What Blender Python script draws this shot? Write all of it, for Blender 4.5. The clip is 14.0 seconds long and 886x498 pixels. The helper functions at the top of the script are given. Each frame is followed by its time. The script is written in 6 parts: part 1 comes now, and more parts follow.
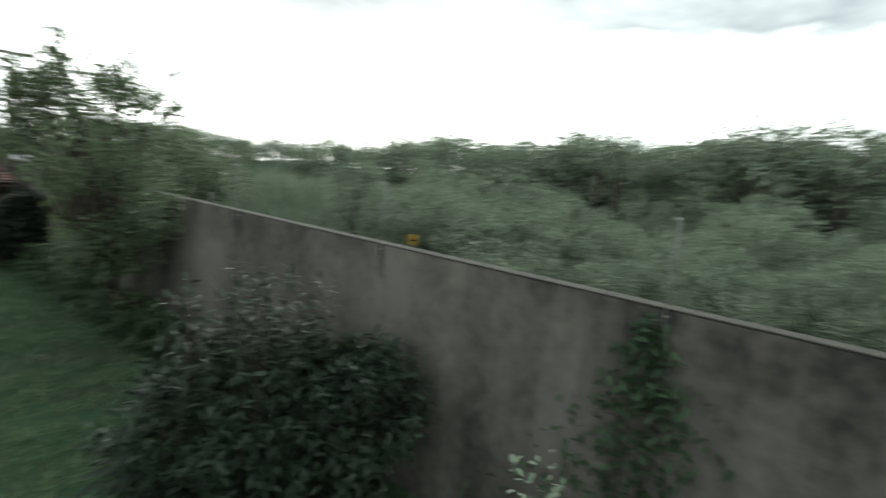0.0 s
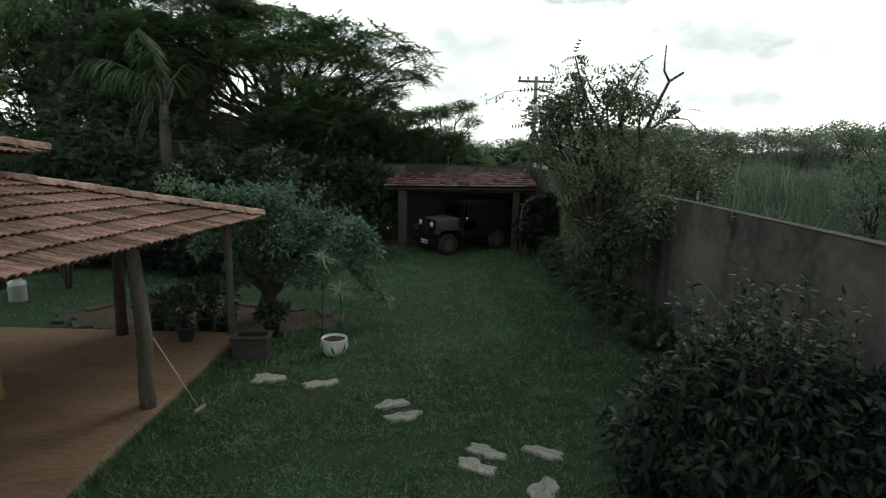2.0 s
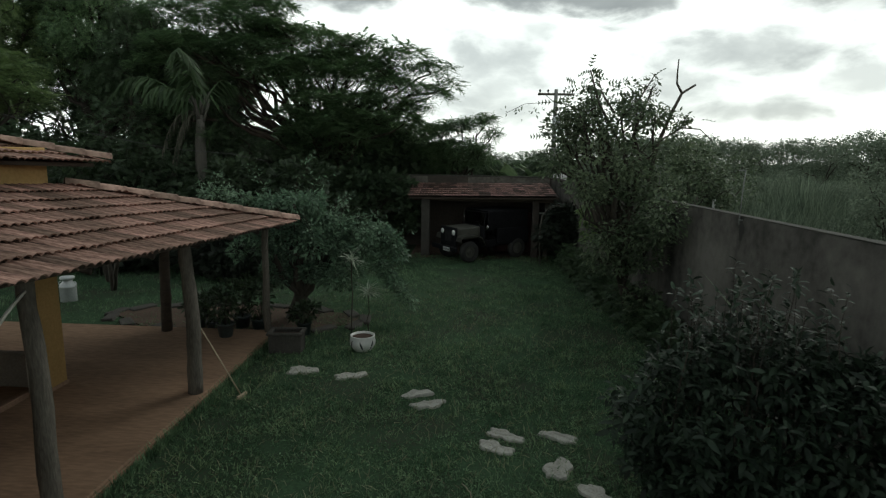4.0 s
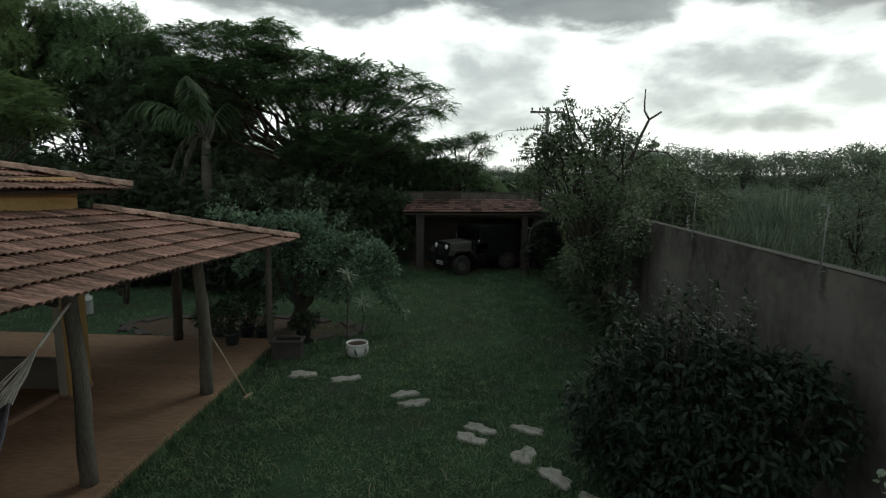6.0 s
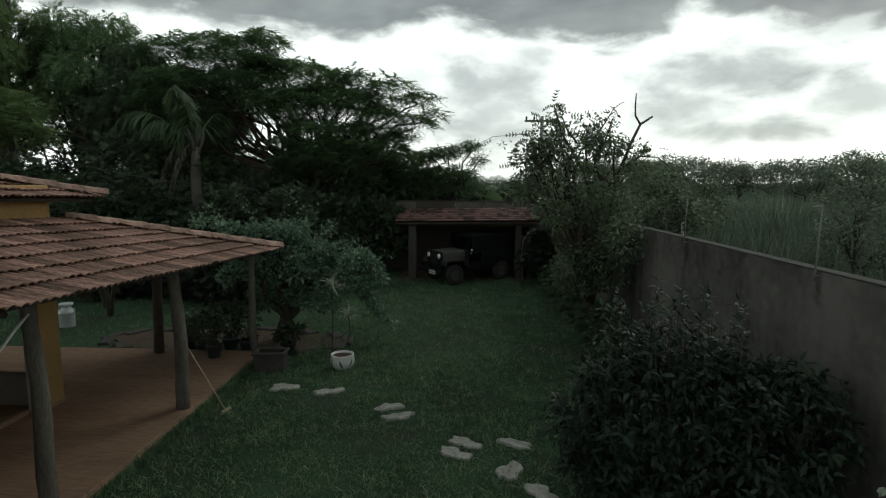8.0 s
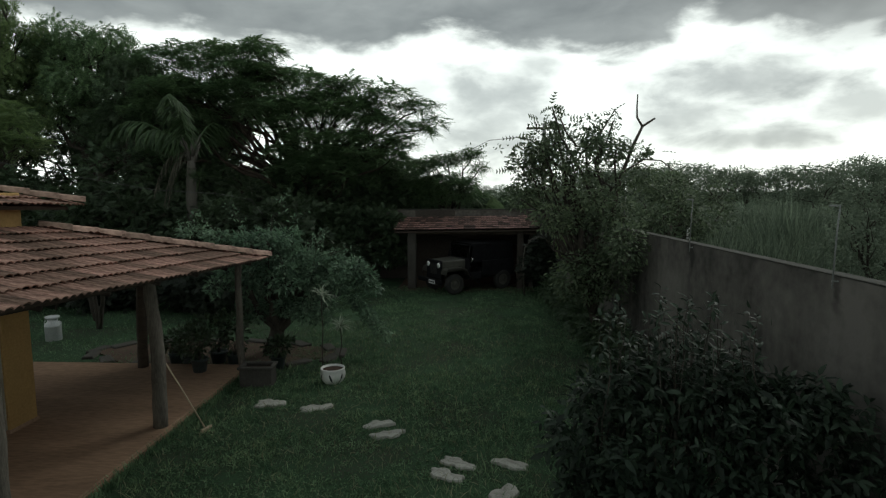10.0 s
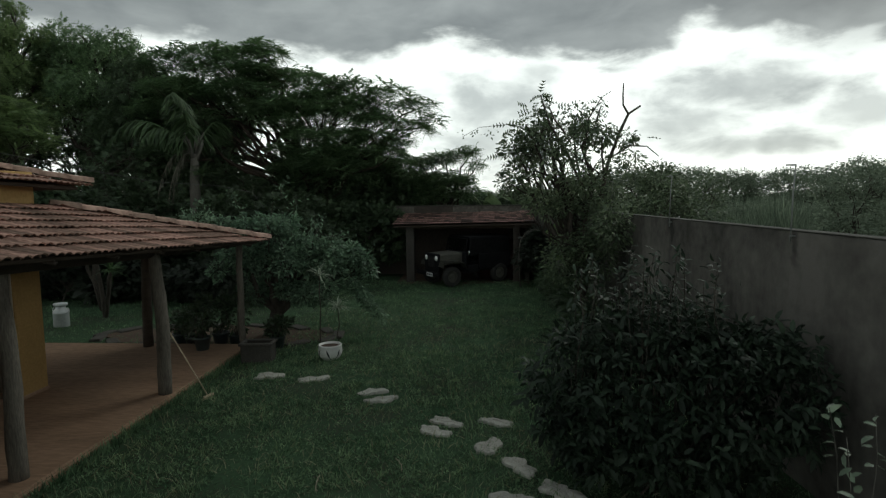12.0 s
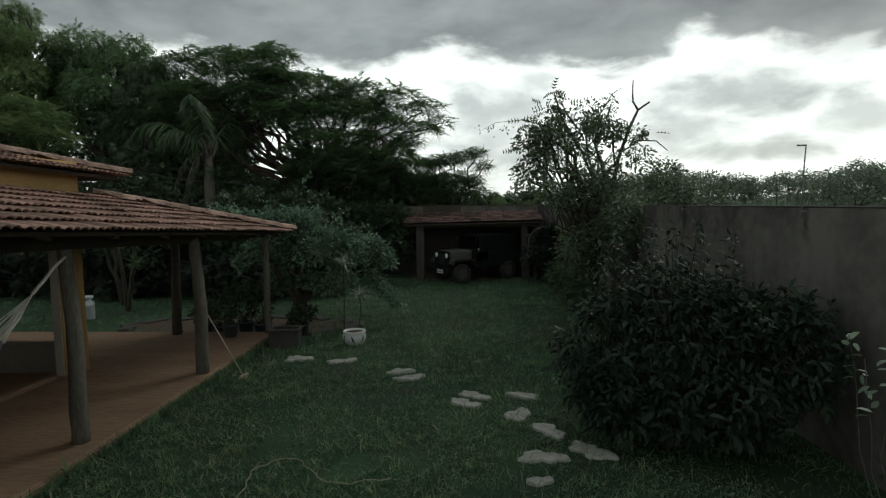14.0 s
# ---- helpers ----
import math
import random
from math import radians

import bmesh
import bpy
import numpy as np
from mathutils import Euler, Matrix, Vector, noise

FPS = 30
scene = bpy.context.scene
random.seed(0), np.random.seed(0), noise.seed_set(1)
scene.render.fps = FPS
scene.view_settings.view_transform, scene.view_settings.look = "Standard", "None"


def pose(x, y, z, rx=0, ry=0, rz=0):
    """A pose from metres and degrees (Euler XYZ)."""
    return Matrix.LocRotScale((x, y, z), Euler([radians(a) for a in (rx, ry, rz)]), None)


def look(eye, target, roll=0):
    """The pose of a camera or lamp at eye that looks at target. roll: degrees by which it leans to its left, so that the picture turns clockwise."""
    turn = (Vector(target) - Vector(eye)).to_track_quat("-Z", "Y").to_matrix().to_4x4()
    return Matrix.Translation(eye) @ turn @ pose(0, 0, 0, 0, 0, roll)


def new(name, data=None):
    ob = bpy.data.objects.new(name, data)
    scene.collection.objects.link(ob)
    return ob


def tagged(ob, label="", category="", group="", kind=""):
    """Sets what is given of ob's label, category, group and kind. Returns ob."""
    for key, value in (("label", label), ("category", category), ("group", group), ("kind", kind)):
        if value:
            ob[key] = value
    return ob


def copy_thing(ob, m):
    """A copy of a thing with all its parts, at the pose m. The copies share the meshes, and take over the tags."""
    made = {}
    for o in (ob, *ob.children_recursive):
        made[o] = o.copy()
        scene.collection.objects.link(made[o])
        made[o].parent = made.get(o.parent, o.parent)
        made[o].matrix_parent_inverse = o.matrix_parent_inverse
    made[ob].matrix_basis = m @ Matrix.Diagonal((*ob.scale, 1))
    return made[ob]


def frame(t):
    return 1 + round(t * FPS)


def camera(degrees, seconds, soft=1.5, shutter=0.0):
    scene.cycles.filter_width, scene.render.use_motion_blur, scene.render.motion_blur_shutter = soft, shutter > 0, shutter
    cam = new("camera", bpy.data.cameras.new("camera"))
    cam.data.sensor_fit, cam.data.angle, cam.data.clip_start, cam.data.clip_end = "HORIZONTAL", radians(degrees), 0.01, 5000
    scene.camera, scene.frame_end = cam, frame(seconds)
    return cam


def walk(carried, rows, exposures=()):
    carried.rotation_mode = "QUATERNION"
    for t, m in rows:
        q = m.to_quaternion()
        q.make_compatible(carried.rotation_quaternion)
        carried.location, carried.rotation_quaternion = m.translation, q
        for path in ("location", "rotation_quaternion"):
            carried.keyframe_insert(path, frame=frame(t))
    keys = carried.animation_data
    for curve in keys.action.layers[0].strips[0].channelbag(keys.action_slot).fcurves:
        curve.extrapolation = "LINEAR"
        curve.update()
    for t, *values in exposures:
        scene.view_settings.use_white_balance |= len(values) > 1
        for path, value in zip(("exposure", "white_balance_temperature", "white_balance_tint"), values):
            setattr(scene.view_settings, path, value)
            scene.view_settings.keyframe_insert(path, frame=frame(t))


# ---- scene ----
# ---- camera ----
cam = camera(77.3, 14.0, soft=1.2, shutter=0.6)
PATH = [
    (0, (-0.351, -0.285, 3.34), (1.083, 1.085, 3.078), 5.7),
    (0.5, (-0.166, -0.365, 3.433), (0.721, 1.395, 3.093), 4.0),
    (1, (-0.301, -0.304, 3.415), (0.1, 1.62, 3.045), 2.5),
    (1.5, (-0.42, -0.256, 3.432), (-0.37, 1.707, 3.05), 1.4),
    (2, (-0.611, -0.249, 3.396), (-0.626, 1.716, 3.019), 1.3),
    (2.5, (-0.756, -0.282, 3.288), (-0.791, 1.683, 2.921), 1.2),
    (3, (-0.787, -0.374, 3.265), (-0.844, 1.593, 2.909), 1.2),
    (5.5, (-0.315, -1.65, 3.522), (-0.427, 0.324, 3.221), 0.8),
    (6, (-0.312, -1.757, 3.543), (-0.408, 0.22, 3.253), 0.7),
    (6.5, (-0.318, -1.667, 3.53), (-0.398, 0.312, 3.25), 0.7),
    (7, (-0.285, -1.506, 3.521), (-0.368, 0.474, 3.248), 0.5),
    (7.5, (-0.21, -1.411, 3.477), (-0.293, 0.569, 3.21), 0.4),
    (8, (-0.11, -1.503, 3.457), (-0.202, 0.479, 3.206), 0.3),
    (10.5, (0.124, -1.023, 3.287), (0.008, 0.963, 3.078), -0.3),
    (11, (0.2, -1.21, 3.078), (0.08, 0.776, 2.877), -0.4),
    (11.5, (0.263, -1.391, 3.007), (0.141, 0.596, 2.814), -0.5),
    (12, (0.285, -1.508, 2.923), (0.162, 0.479, 2.735), -0.6),
    (12.5, (0.282, -1.543, 2.703), (0.158, 0.445, 2.522), -0.7),
    (13, (0.156, -1.607, 2.629), (0.033, 0.381, 2.453), -0.7),
    (13.5, (-0.019, -1.767, 2.609), (-0.137, 0.223, 2.44), -0.8),
    (14, (-0.086, -1.963, 2.626), (-0.205, 0.027, 2.464), -0.8),
]
EXPOSURES = [(t, stops, 6450, 3.0) for t, stops in ((0.0, 1.6), (0.5, 1.2), (1.0, 0.88), (2.0, 0.58), (3.0, 0.38), (5.5, 0.08), (8.0, 0.04), (11.0, 0.03), (14.0, 0.08))]
walk(cam, [(t, look(eye, target, roll)) for t, eye, target, roll in PATH], EXPOSURES)

# ---- sky and light ----
SUN_AZ, SUN_EL = 38.0, 32.0          # degrees right of +y, and above the horizon, behind the clouds


def sky_world():
    world = bpy.data.worlds.new("overcast_sky")
    scene.world = world
    world.use_nodes = True
    nt = world.node_tree
    nt.nodes.clear()
    n, l = nt.nodes.new, nt.links.new
    out, back = n("ShaderNodeOutputWorld"), n("ShaderNodeBackground")
    sky = n("ShaderNodeTexSky")
    sky.sky_type, sky.sun_disc = "NISHITA", False
    sky.sun_elevation, sky.sun_rotation = radians(SUN_EL), radians(SUN_AZ)
    coord, sep = n("ShaderNodeTexCoord"), n("ShaderNodeSeparateXYZ")
    l(coord.outputs["Generated"], sep.inputs[0])

    def m(op, a, b=0.0, c=0.0):
        k = n("ShaderNodeMath")
        k.operation = op
        for i, v in enumerate((a, b, c)):
            if isinstance(v, (int, float)):
                k.inputs[i].default_value = v
            else:
                l(v, k.inputs[i])
        return k.outputs[0]

    z = m("MAXIMUM", sep.outputs[2], 0.0)
    bearing = m("MULTIPLY", m("ARCTAN2", sep.outputs[0], sep.outputs[1]), 57.2958)
    height = m("MULTIPLY", m("ARCSINE", z), 57.2958)

    def cloud(scale, detail, rough, shift, flatten):
        t, mp = n("ShaderNodeTexNoise"), n("ShaderNodeMapping")
        t.inputs["Scale"].default_value, t.inputs["Detail"].default_value = scale, detail
        t.inputs["Roughness"].default_value, t.inputs["Distortion"].default_value = rough, 0.25
        mp.inputs["Location"].default_value, mp.inputs["Scale"].default_value = shift, (1, 1, flatten)
        l(coord.outputs["Generated"], mp.inputs[0])
        l(mp.outputs[0], t.inputs["Vector"])
        return t.outputs["Fac"]

    def step(v, lo, hi):
        k = n("ShaderNodeMapRange")
        k.interpolation_type = "SMOOTHSTEP"
        k.inputs["From Min"].default_value, k.inputs["From Max"].default_value = lo, hi
        l(v, k.inputs["Value"])
        return k.outputs[0]

    big = cloud(2.6, 4.0, 0.55, (3.1, 0.4, 1.7), 2.2)
    fine = cloud(9.0, 7.0, 0.55, (0.3, 5.2, 0.0), 2.4)
    puffs = cloud(17.0, 5.0, 0.5, (2.3, 1.2, 0.7), 1.7)
    # heavy grey deck overhead, with hanging bulges along its ragged lower edge
    edge = m("MULTIPLY_ADD", fine, -5.0, 16.3)
    edge = m("ADD", edge, m("MULTIPLY_ADD", puffs, -2.0, 1.0))
    for centre, wide, drop in ((14.0, 4.0, 1.8), (-14.0, 8.0, 1.0), (35.0, 8.0, 2.6), (20.5, 2.5, -0.9), (-3.0, 4.0, -0.9)):
        q = m("DIVIDE", m("SUBTRACT", bearing, centre), wide)
        edge = m("SUBTRACT", edge, m("MULTIPLY", m("EXPONENT", m("MULTIPLY", m("MULTIPLY", q, q), -1.0)), drop))
    deck = step(m("SUBTRACT", height, edge), -0.6, 1.5)
    # grey banks hanging in the bright gap below the deck
    banks = None
    for centre, up, wide, tall, dense in ((24.5, 9.6, 10.0, 3.2, 0.95), (20.0, 6.8, 7.0, 2.2, 0.85), (25.5, 4.4, 8.0, 1.2, 0.9), (2.5, 6.5, 7.5, 6.0, 0.8), (6.0, 12.0, 3.5, 1.5, 0.7), (34.0, 6.6, 5.0, 1.5, 0.7), (-6.0, 9.0, 3.5, 2.6, 0.4)):
        a, b = m("DIVIDE", m("SUBTRACT", bearing, centre), wide), m("DIVIDE", m("SUBTRACT", height, up), tall)
        r = m("SQRT", m("ADD", m("MULTIPLY", a, a), m("MULTIPLY", b, b)))
        r = m("ADD", r, m("ADD", m("MULTIPLY_ADD", fine, 2.0, -1.0), m("MULTIPLY_ADD", puffs, 0.9, -0.45)))
        one = m("MULTIPLY", step(r, 1.35, 0.15), dense)
        banks = one if banks is None else m("MAXIMUM", banks, one)
    # thin cover elsewhere round the sky
    wide_gap = m("MULTIPLY", step(m("ABSOLUTE", bearing), 40.0, 75.0), step(big, 0.56, 0.40))
    banks = m("MAXIMUM", banks, m("MULTIPLY", wide_gap, 0.8))
    grey = n("ShaderNodeValToRGB")
    grey.color_ramp.elements[0].position, grey.color_ramp.elements[0].color = 0.36, (0.42, 0.445, 0.45, 1)
    grey.color_ramp.elements[1].position, grey.color_ramp.elements[1].color = 0.66, (0.72, 0.745, 0.735, 1)
    l(m("ADD", m("MULTIPLY", fine, 0.6), m("MULTIPLY", puffs, 0.4)), grey.inputs[0])
    thin = n("ShaderNodeMix")
    thin.data_type = "RGBA"
    thin.inputs[6].default_value = (1.22, 1.25, 1.22, 1)
    l(banks, thin.inputs[0])
    l(grey.outputs[0], thin.inputs[7])
    heavy = n("ShaderNodeValToRGB")
    heavy.color_ramp.elements[0].position, heavy.color_ramp.elements[0].color = 0.34, (0.155, 0.168, 0.174, 1)
    heavy.color_ramp.elements[1].position, heavy.color_ramp.elements[1].color = 0.70, (0.44, 0.46, 0.46, 1)
    l(m("ADD", m("MULTIPLY", big, 0.65), m("MULTIPLY", fine, 0.35)), heavy.inputs[0])
    mix = n("ShaderNodeMix")
    mix.data_type = "RGBA"
    l(deck, mix.inputs[0])
    l(thin.outputs[2], mix.inputs[6])
    l(heavy.outputs[0], mix.inputs[7])
    dim = n("ShaderNodeVectorMath")
    dim.operation = "SCALE"
    dim.inputs["Scale"].default_value = 0.08
    l(sky.outputs[0], dim.inputs[0])
    veil = n("ShaderNodeMix")
    veil.data_type = "RGBA"
    veil.inputs[0].default_value = 0.93
    l(dim.outputs[0], veil.inputs[6])
    l(mix.outputs[2], veil.inputs[7])
    l(veil.outputs[2], back.inputs[0])
    back.inputs[1].default_value = 1.0
    l(back.outputs[0], out.inputs[0])


sky_world()
sun_data = bpy.data.lights.new("sun", "SUN")
sun_data.energy, sun_data.angle, sun_data.color = 0.6, radians(25), (1.0, 0.97, 0.92)
sun = new("sun", sun_data)
_az, _el = radians(SUN_AZ), radians(SUN_EL)
sun.matrix_world = look((30 * math.sin(_az), 30 * math.cos(_az), 30 * math.tan(_el)), (0, 0, 0))

# ---- materials ----
def shader(name, dark, light, scale=3.0, rough=0.8, bump=0.3, fine=40.0, metal=0.0, vary=0.0, island=False, third=None,
           stretch=(1, 1, 1), spec=0.4, leafy=0.0, patch=0.5):
    """Two-scale noise between two colours, with fine relief. vary: brightness range by object (or by loose piece)."""
    mat = bpy.data.materials.new(name)
    mat.use_nodes = True
    nt = mat.node_tree
    n, l = nt.nodes.new, nt.links.new
    bsdf, out = nt.nodes["Principled BSDF"], nt.nodes["Material Output"]
    coord, mapping = n("ShaderNodeTexCoord"), n("ShaderNodeMapping")
    mapping.inputs["Scale"].default_value = stretch
    l(coord.outputs["Object"], mapping.inputs[0])
    a, b = n("ShaderNodeTexNoise"), n("ShaderNodeTexNoise")
    for t, s, d in ((a, scale, 4.0), (b, fine, 3.0)):
        t.inputs["Scale"].default_value, t.inputs["Detail"].default_value = s, d
        l(mapping.outputs[0], t.inputs["Vector"])
    both = n("ShaderNodeMix")
    both.inputs[0].default_value = 1 - patch
    l(a.outputs["Fac"], both.inputs[2])
    l(b.outputs["Fac"], both.inputs[3])
    ramp = n("ShaderNodeValToRGB")
    ramp.color_ramp.elements[0].position, ramp.color_ramp.elements[0].color = 0.34, (*dark, 1)
    ramp.color_ramp.elements[1].position, ramp.color_ramp.elements[1].color = 0.66, (*light, 1)
    if third:
        e = ramp.color_ramp.elements.new(0.5)
        e.color = (*third, 1)
    l(both.outputs[0], ramp.inputs[0])
    colour = ramp.outputs[0]
    if vary:
        info = n("ShaderNodeNewGeometry") if island else n("ShaderNodeObjectInfo")
        rnd = info.outputs["Random Per Island"] if island else info.outputs["Random"]
        hsv, rng = n("ShaderNodeHueSaturation"), n("ShaderNodeMapRange")
        rng.inputs["To Min"].default_value, rng.inputs["To Max"].default_value = 1 - vary, 1 + vary
        l(rnd, rng.inputs[0])
        l(rng.outputs[0], hsv.inputs["Value"])
        hue = n("ShaderNodeMapRange")
        hue.inputs["To Min"].default_value, hue.inputs["To Max"].default_value = 0.5 + 0.008 * vary, 0.5 - 0.022 * vary
        l(rnd, hue.inputs[0])
        l(hue.outputs[0], hsv.inputs["Hue"])
        l(colour, hsv.inputs["Color"])
        colour = hsv.outputs[0]
    l(colour, bsdf.inputs["Base Color"])
    bsdf.inputs["Roughness"].default_value, bsdf.inputs["Metallic"].default_value = rough, metal
    bsdf.inputs["Specular IOR Level"].default_value = spec
    if bump:
        bp = n("ShaderNodeBump")
        bp.inputs["Strength"].default_value, bp.inputs["Distance"].default_value = bump, 0.02
        l(both.outputs[0], bp.inputs["Height"])
        l(bp.outputs[0], bsdf.inputs["Normal"])
    if leafy:
        tr, mx = n("ShaderNodeBsdfTranslucent"), n("ShaderNodeMixShader")
        l(colour, tr.inputs[0])
        mx.inputs[0].default_value = leafy
        l(bsdf.outputs[0], mx.inputs[1])
        l(tr.outputs[0], mx.inputs[2])
        l(mx.outputs[0], out.inputs[0])
    return mat


def leaf_mat(name, dark, light, leafy=0.3, rough=0.5, vary=0.35):
    return shader(name, dark, light, 0.6, rough, 0.0, 8.0, vary=vary, island=True, leafy=leafy, spec=0.35)


def plaster_mat():
    """Old wall render: rain streaks from the top, blotches and fine grit."""
    mat = shader("old_plaster", (0.1, 0.1, 0.1), (0.2, 0.2, 0.2), 1.0, 0.93, 0.35, 26.0)
    nt = mat.node_tree
    n, l = nt.nodes.new, nt.links.new
    coord = n("ShaderNodeTexCoord")
    fields = []
    for stretch, scale, detail in (((1.0, 1.5, 0.13), 1.0, 5.0), ((1, 1, 0.8), 0.8, 5.0), ((1, 1, 1), 7.0, 4.0)):
        mp, t = n("ShaderNodeMapping"), n("ShaderNodeTexNoise")
        mp.inputs["Scale"].default_value = stretch
        t.inputs["Scale"].default_value, t.inputs["Detail"].default_value = scale, detail
        l(coord.outputs["Object"], mp.inputs[0])
        l(mp.outputs[0], t.inputs["Vector"])
        fields.append(t.outputs["Fac"])
    total = None
    for fac, w in zip(fields, (0.42, 0.40, 0.18)):
        k = n("ShaderNodeMath")
        k.operation = "MULTIPLY_ADD"
        l(fac, k.inputs[0])
        k.inputs[1].default_value = w
        k.inputs[2].default_value = 0.0
        if total is not None:
            l(total, k.inputs[2])
        total = k.outputs[0]
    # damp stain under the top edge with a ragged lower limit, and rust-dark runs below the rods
    sep = n("ShaderNodeSeparateXYZ")
    l(coord.outputs["Object"], sep.inputs[0])

    def m(op, a, b=0.0, c=0.0):
        k = n("ShaderNodeMath")
        k.operation = op
        for i, v in enumerate((a, b, c)):
            if isinstance(v, (int, float)):
                k.inputs[i].default_value = v
            else:
                l(v, k.inputs[i])
        return k.outputs[0]

    def step(v, lo, hi):
        k = n("ShaderNodeMapRange")
        k.interpolation_type = "SMOOTHSTEP"
        k.inputs["From Min"].default_value, k.inputs["From Max"].default_value = lo, hi
        l(v, k.inputs["Value"])
        return k.outputs[0]

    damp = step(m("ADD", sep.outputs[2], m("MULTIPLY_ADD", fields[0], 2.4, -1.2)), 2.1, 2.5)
    side = m("ABSOLUTE", m("WRAP", m("SUBTRACT", sep.outputs[1], 4.30), 1.53, -1.53))
    run = m("MULTIPLY", step(m("MULTIPLY_ADD", fields[2], 0.16, m("SUBTRACT", side, 0.08)), 0.09, 0.0), step(sep.outputs[2], 2.0, 2.35))
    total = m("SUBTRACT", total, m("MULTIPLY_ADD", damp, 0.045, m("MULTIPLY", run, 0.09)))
    ramp = n("ShaderNodeValToRGB")
    for pos, col in ((0.39, (0.038, 0.036, 0.033, 1)), (0.59, (0.185, 0.173, 0.155, 1))):
        e = ramp.color_ramp.elements[0 if pos < 0.5 else 1]
        e.position, e.color = pos, col
    e = ramp.color_ramp.elements.new(0.48)
    e.color = (0.110, 0.103, 0.092, 1)
    l(total, ramp.inputs[0])
    l(ramp.outputs[0], nt.nodes["Principled BSDF"].inputs["Base Color"])
    return mat


GRASS = shader("lawn", (0.064, 0.060, 0.046), (0.066, 0.120, 0.062), 0.8, 0.95, 0.7, 22.0, third=(0.038, 0.072, 0.038), spec=0.1)
BLADES = shader("grass_blades", (0.060, 0.130, 0.068), (0.215, 0.322, 0.178), 1.5, 0.7, 0.0, 6.0, vary=0.5, island=True, leafy=0.35, spec=0.3)
TUFT = shader("coarse_tufts", (0.110, 0.190, 0.095), (0.300, 0.400, 0.220), 1.5, 0.7, 0.0, 6.0, vary=0.5, island=True, leafy=0.35, spec=0.3)
# field green lightened and greyed to carry the haze over the field
FIELD = leaf_mat("field_grass", (0.105, 0.146, 0.104), (0.215, 0.268, 0.185), 0.35, 0.8, 0.5)
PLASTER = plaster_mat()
COPING = shader("wall_coping", (0.040, 0.040, 0.034), (0.085, 0.083, 0.069), 2.5, 0.95, 0.5, 30.0)
BACKWALL = shader("brown_render", (0.039, 0.033, 0.028), (0.090, 0.075, 0.063), 0.9, 0.95, 0.4, 18.0)
PATCH = shader("weathered_cement", (0.060, 0.054, 0.046), (0.170, 0.158, 0.136), 1.8, 0.95, 0.3, 9.0)
YELLOW = shader("ochre_paint", (0.36, 0.225, 0.085), (0.50, 0.325, 0.13), 1.2, 0.85, 0.15, 30.0)
WHITEWASH = shader("whitewash", (0.15, 0.13, 0.105), (0.24, 0.215, 0.175), 1.6, 0.85, 0.2, 30.0)
FLOORRED = shader("red_cement_floor", (0.190, 0.122, 0.080), (0.350, 0.228, 0.150), 0.8, 0.78, 0.10, 14.0, stretch=(0.5, 2.0, 1), spec=0.2)
CURB = shader("pale_curb", (0.24, 0.15, 0.10), (0.36, 0.24, 0.165), 2.0, 0.85, 0.2, 30.0)
TILE = shader("clay_tile", (0.085, 0.046, 0.034), (0.430, 0.272, 0.204), 2.2, 0.92, 0.4, 12.0, vary=0.5, third=(0.240, 0.146, 0.108), stretch=(5.000, 0.900, 5.000))
TILEROWS = shader("clay_tile_rows", (0.085, 0.046, 0.034), (0.430, 0.272, 0.204), 2.2, 0.92, 0.4, 12.0, vary=0.5, island=True, third=(0.240, 0.146, 0.108), stretch=(5.000, 0.900, 5.000))
RIDGE = shader("clay_ridge", (0.170, 0.108, 0.082), (0.480, 0.335, 0.262), 3.0, 0.92, 0.4, 14.0, vary=0.35)
SHEDTILE = shader("weathered_shed_tile", (0.040, 0.022, 0.019), (0.470, 0.315, 0.255), 6.0, 0.9, 0.3, 20.0, vary=0.8, third=(0.15, 0.085, 0.070))
LOG = shader("grey_log", (0.064, 0.056, 0.045), (0.173, 0.154, 0.128), 2.5, 0.9, 0.6, 24.0, stretch=(3, 3, 0.5))
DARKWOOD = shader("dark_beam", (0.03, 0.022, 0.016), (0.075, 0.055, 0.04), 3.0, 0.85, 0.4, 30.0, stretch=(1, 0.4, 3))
BARK = shader("bark", (0.028, 0.024, 0.019), (0.085, 0.072, 0.058), 4.0, 0.95, 0.6, 28.0, stretch=(2, 2, 0.5))
PALEBARK = shader("pale_bark", (0.06, 0.056, 0.047), (0.145, 0.135, 0.115), 4.0, 0.9, 0.4, 28.0, stretch=(2, 2, 0.6))
BAREBARK = shader("bare_branch_bark", (0.05, 0.042, 0.035), (0.12, 0.10, 0.085), 6.0, 0.9, 0.4, 28.0)
STONE = shader("stepping_stone", (0.275, 0.270, 0.238), (0.500, 0.490, 0.435), 4.0, 0.92, 0.5, 40.0, third=(0.410, 0.402, 0.360), vary=0.10)
CONCRETE = shader("concrete", (0.051, 0.047, 0.041), (0.095, 0.089, 0.078), 4.0, 0.95, 0.5, 40.0)
CERAMIC = shader("white_glaze", (0.58, 0.59, 0.57), (0.74, 0.74, 0.71), 5.0, 0.35, 0.05, 30.0, spec=0.5)
BLACKGLAZE = shader("dark_motif", (0.02, 0.03, 0.03), (0.05, 0.06, 0.06), 8.0, 0.4, 0.0, 30.0)
SOIL = shader("soil", (0.035, 0.022, 0.015), (0.085, 0.05, 0.032), 6.0, 1.0, 0.8, 40.0)
EARTH = shader("bare_earth", (0.055, 0.038, 0.028), (0.12, 0.08, 0.055), 3.0, 1.0, 0.6, 30.0)
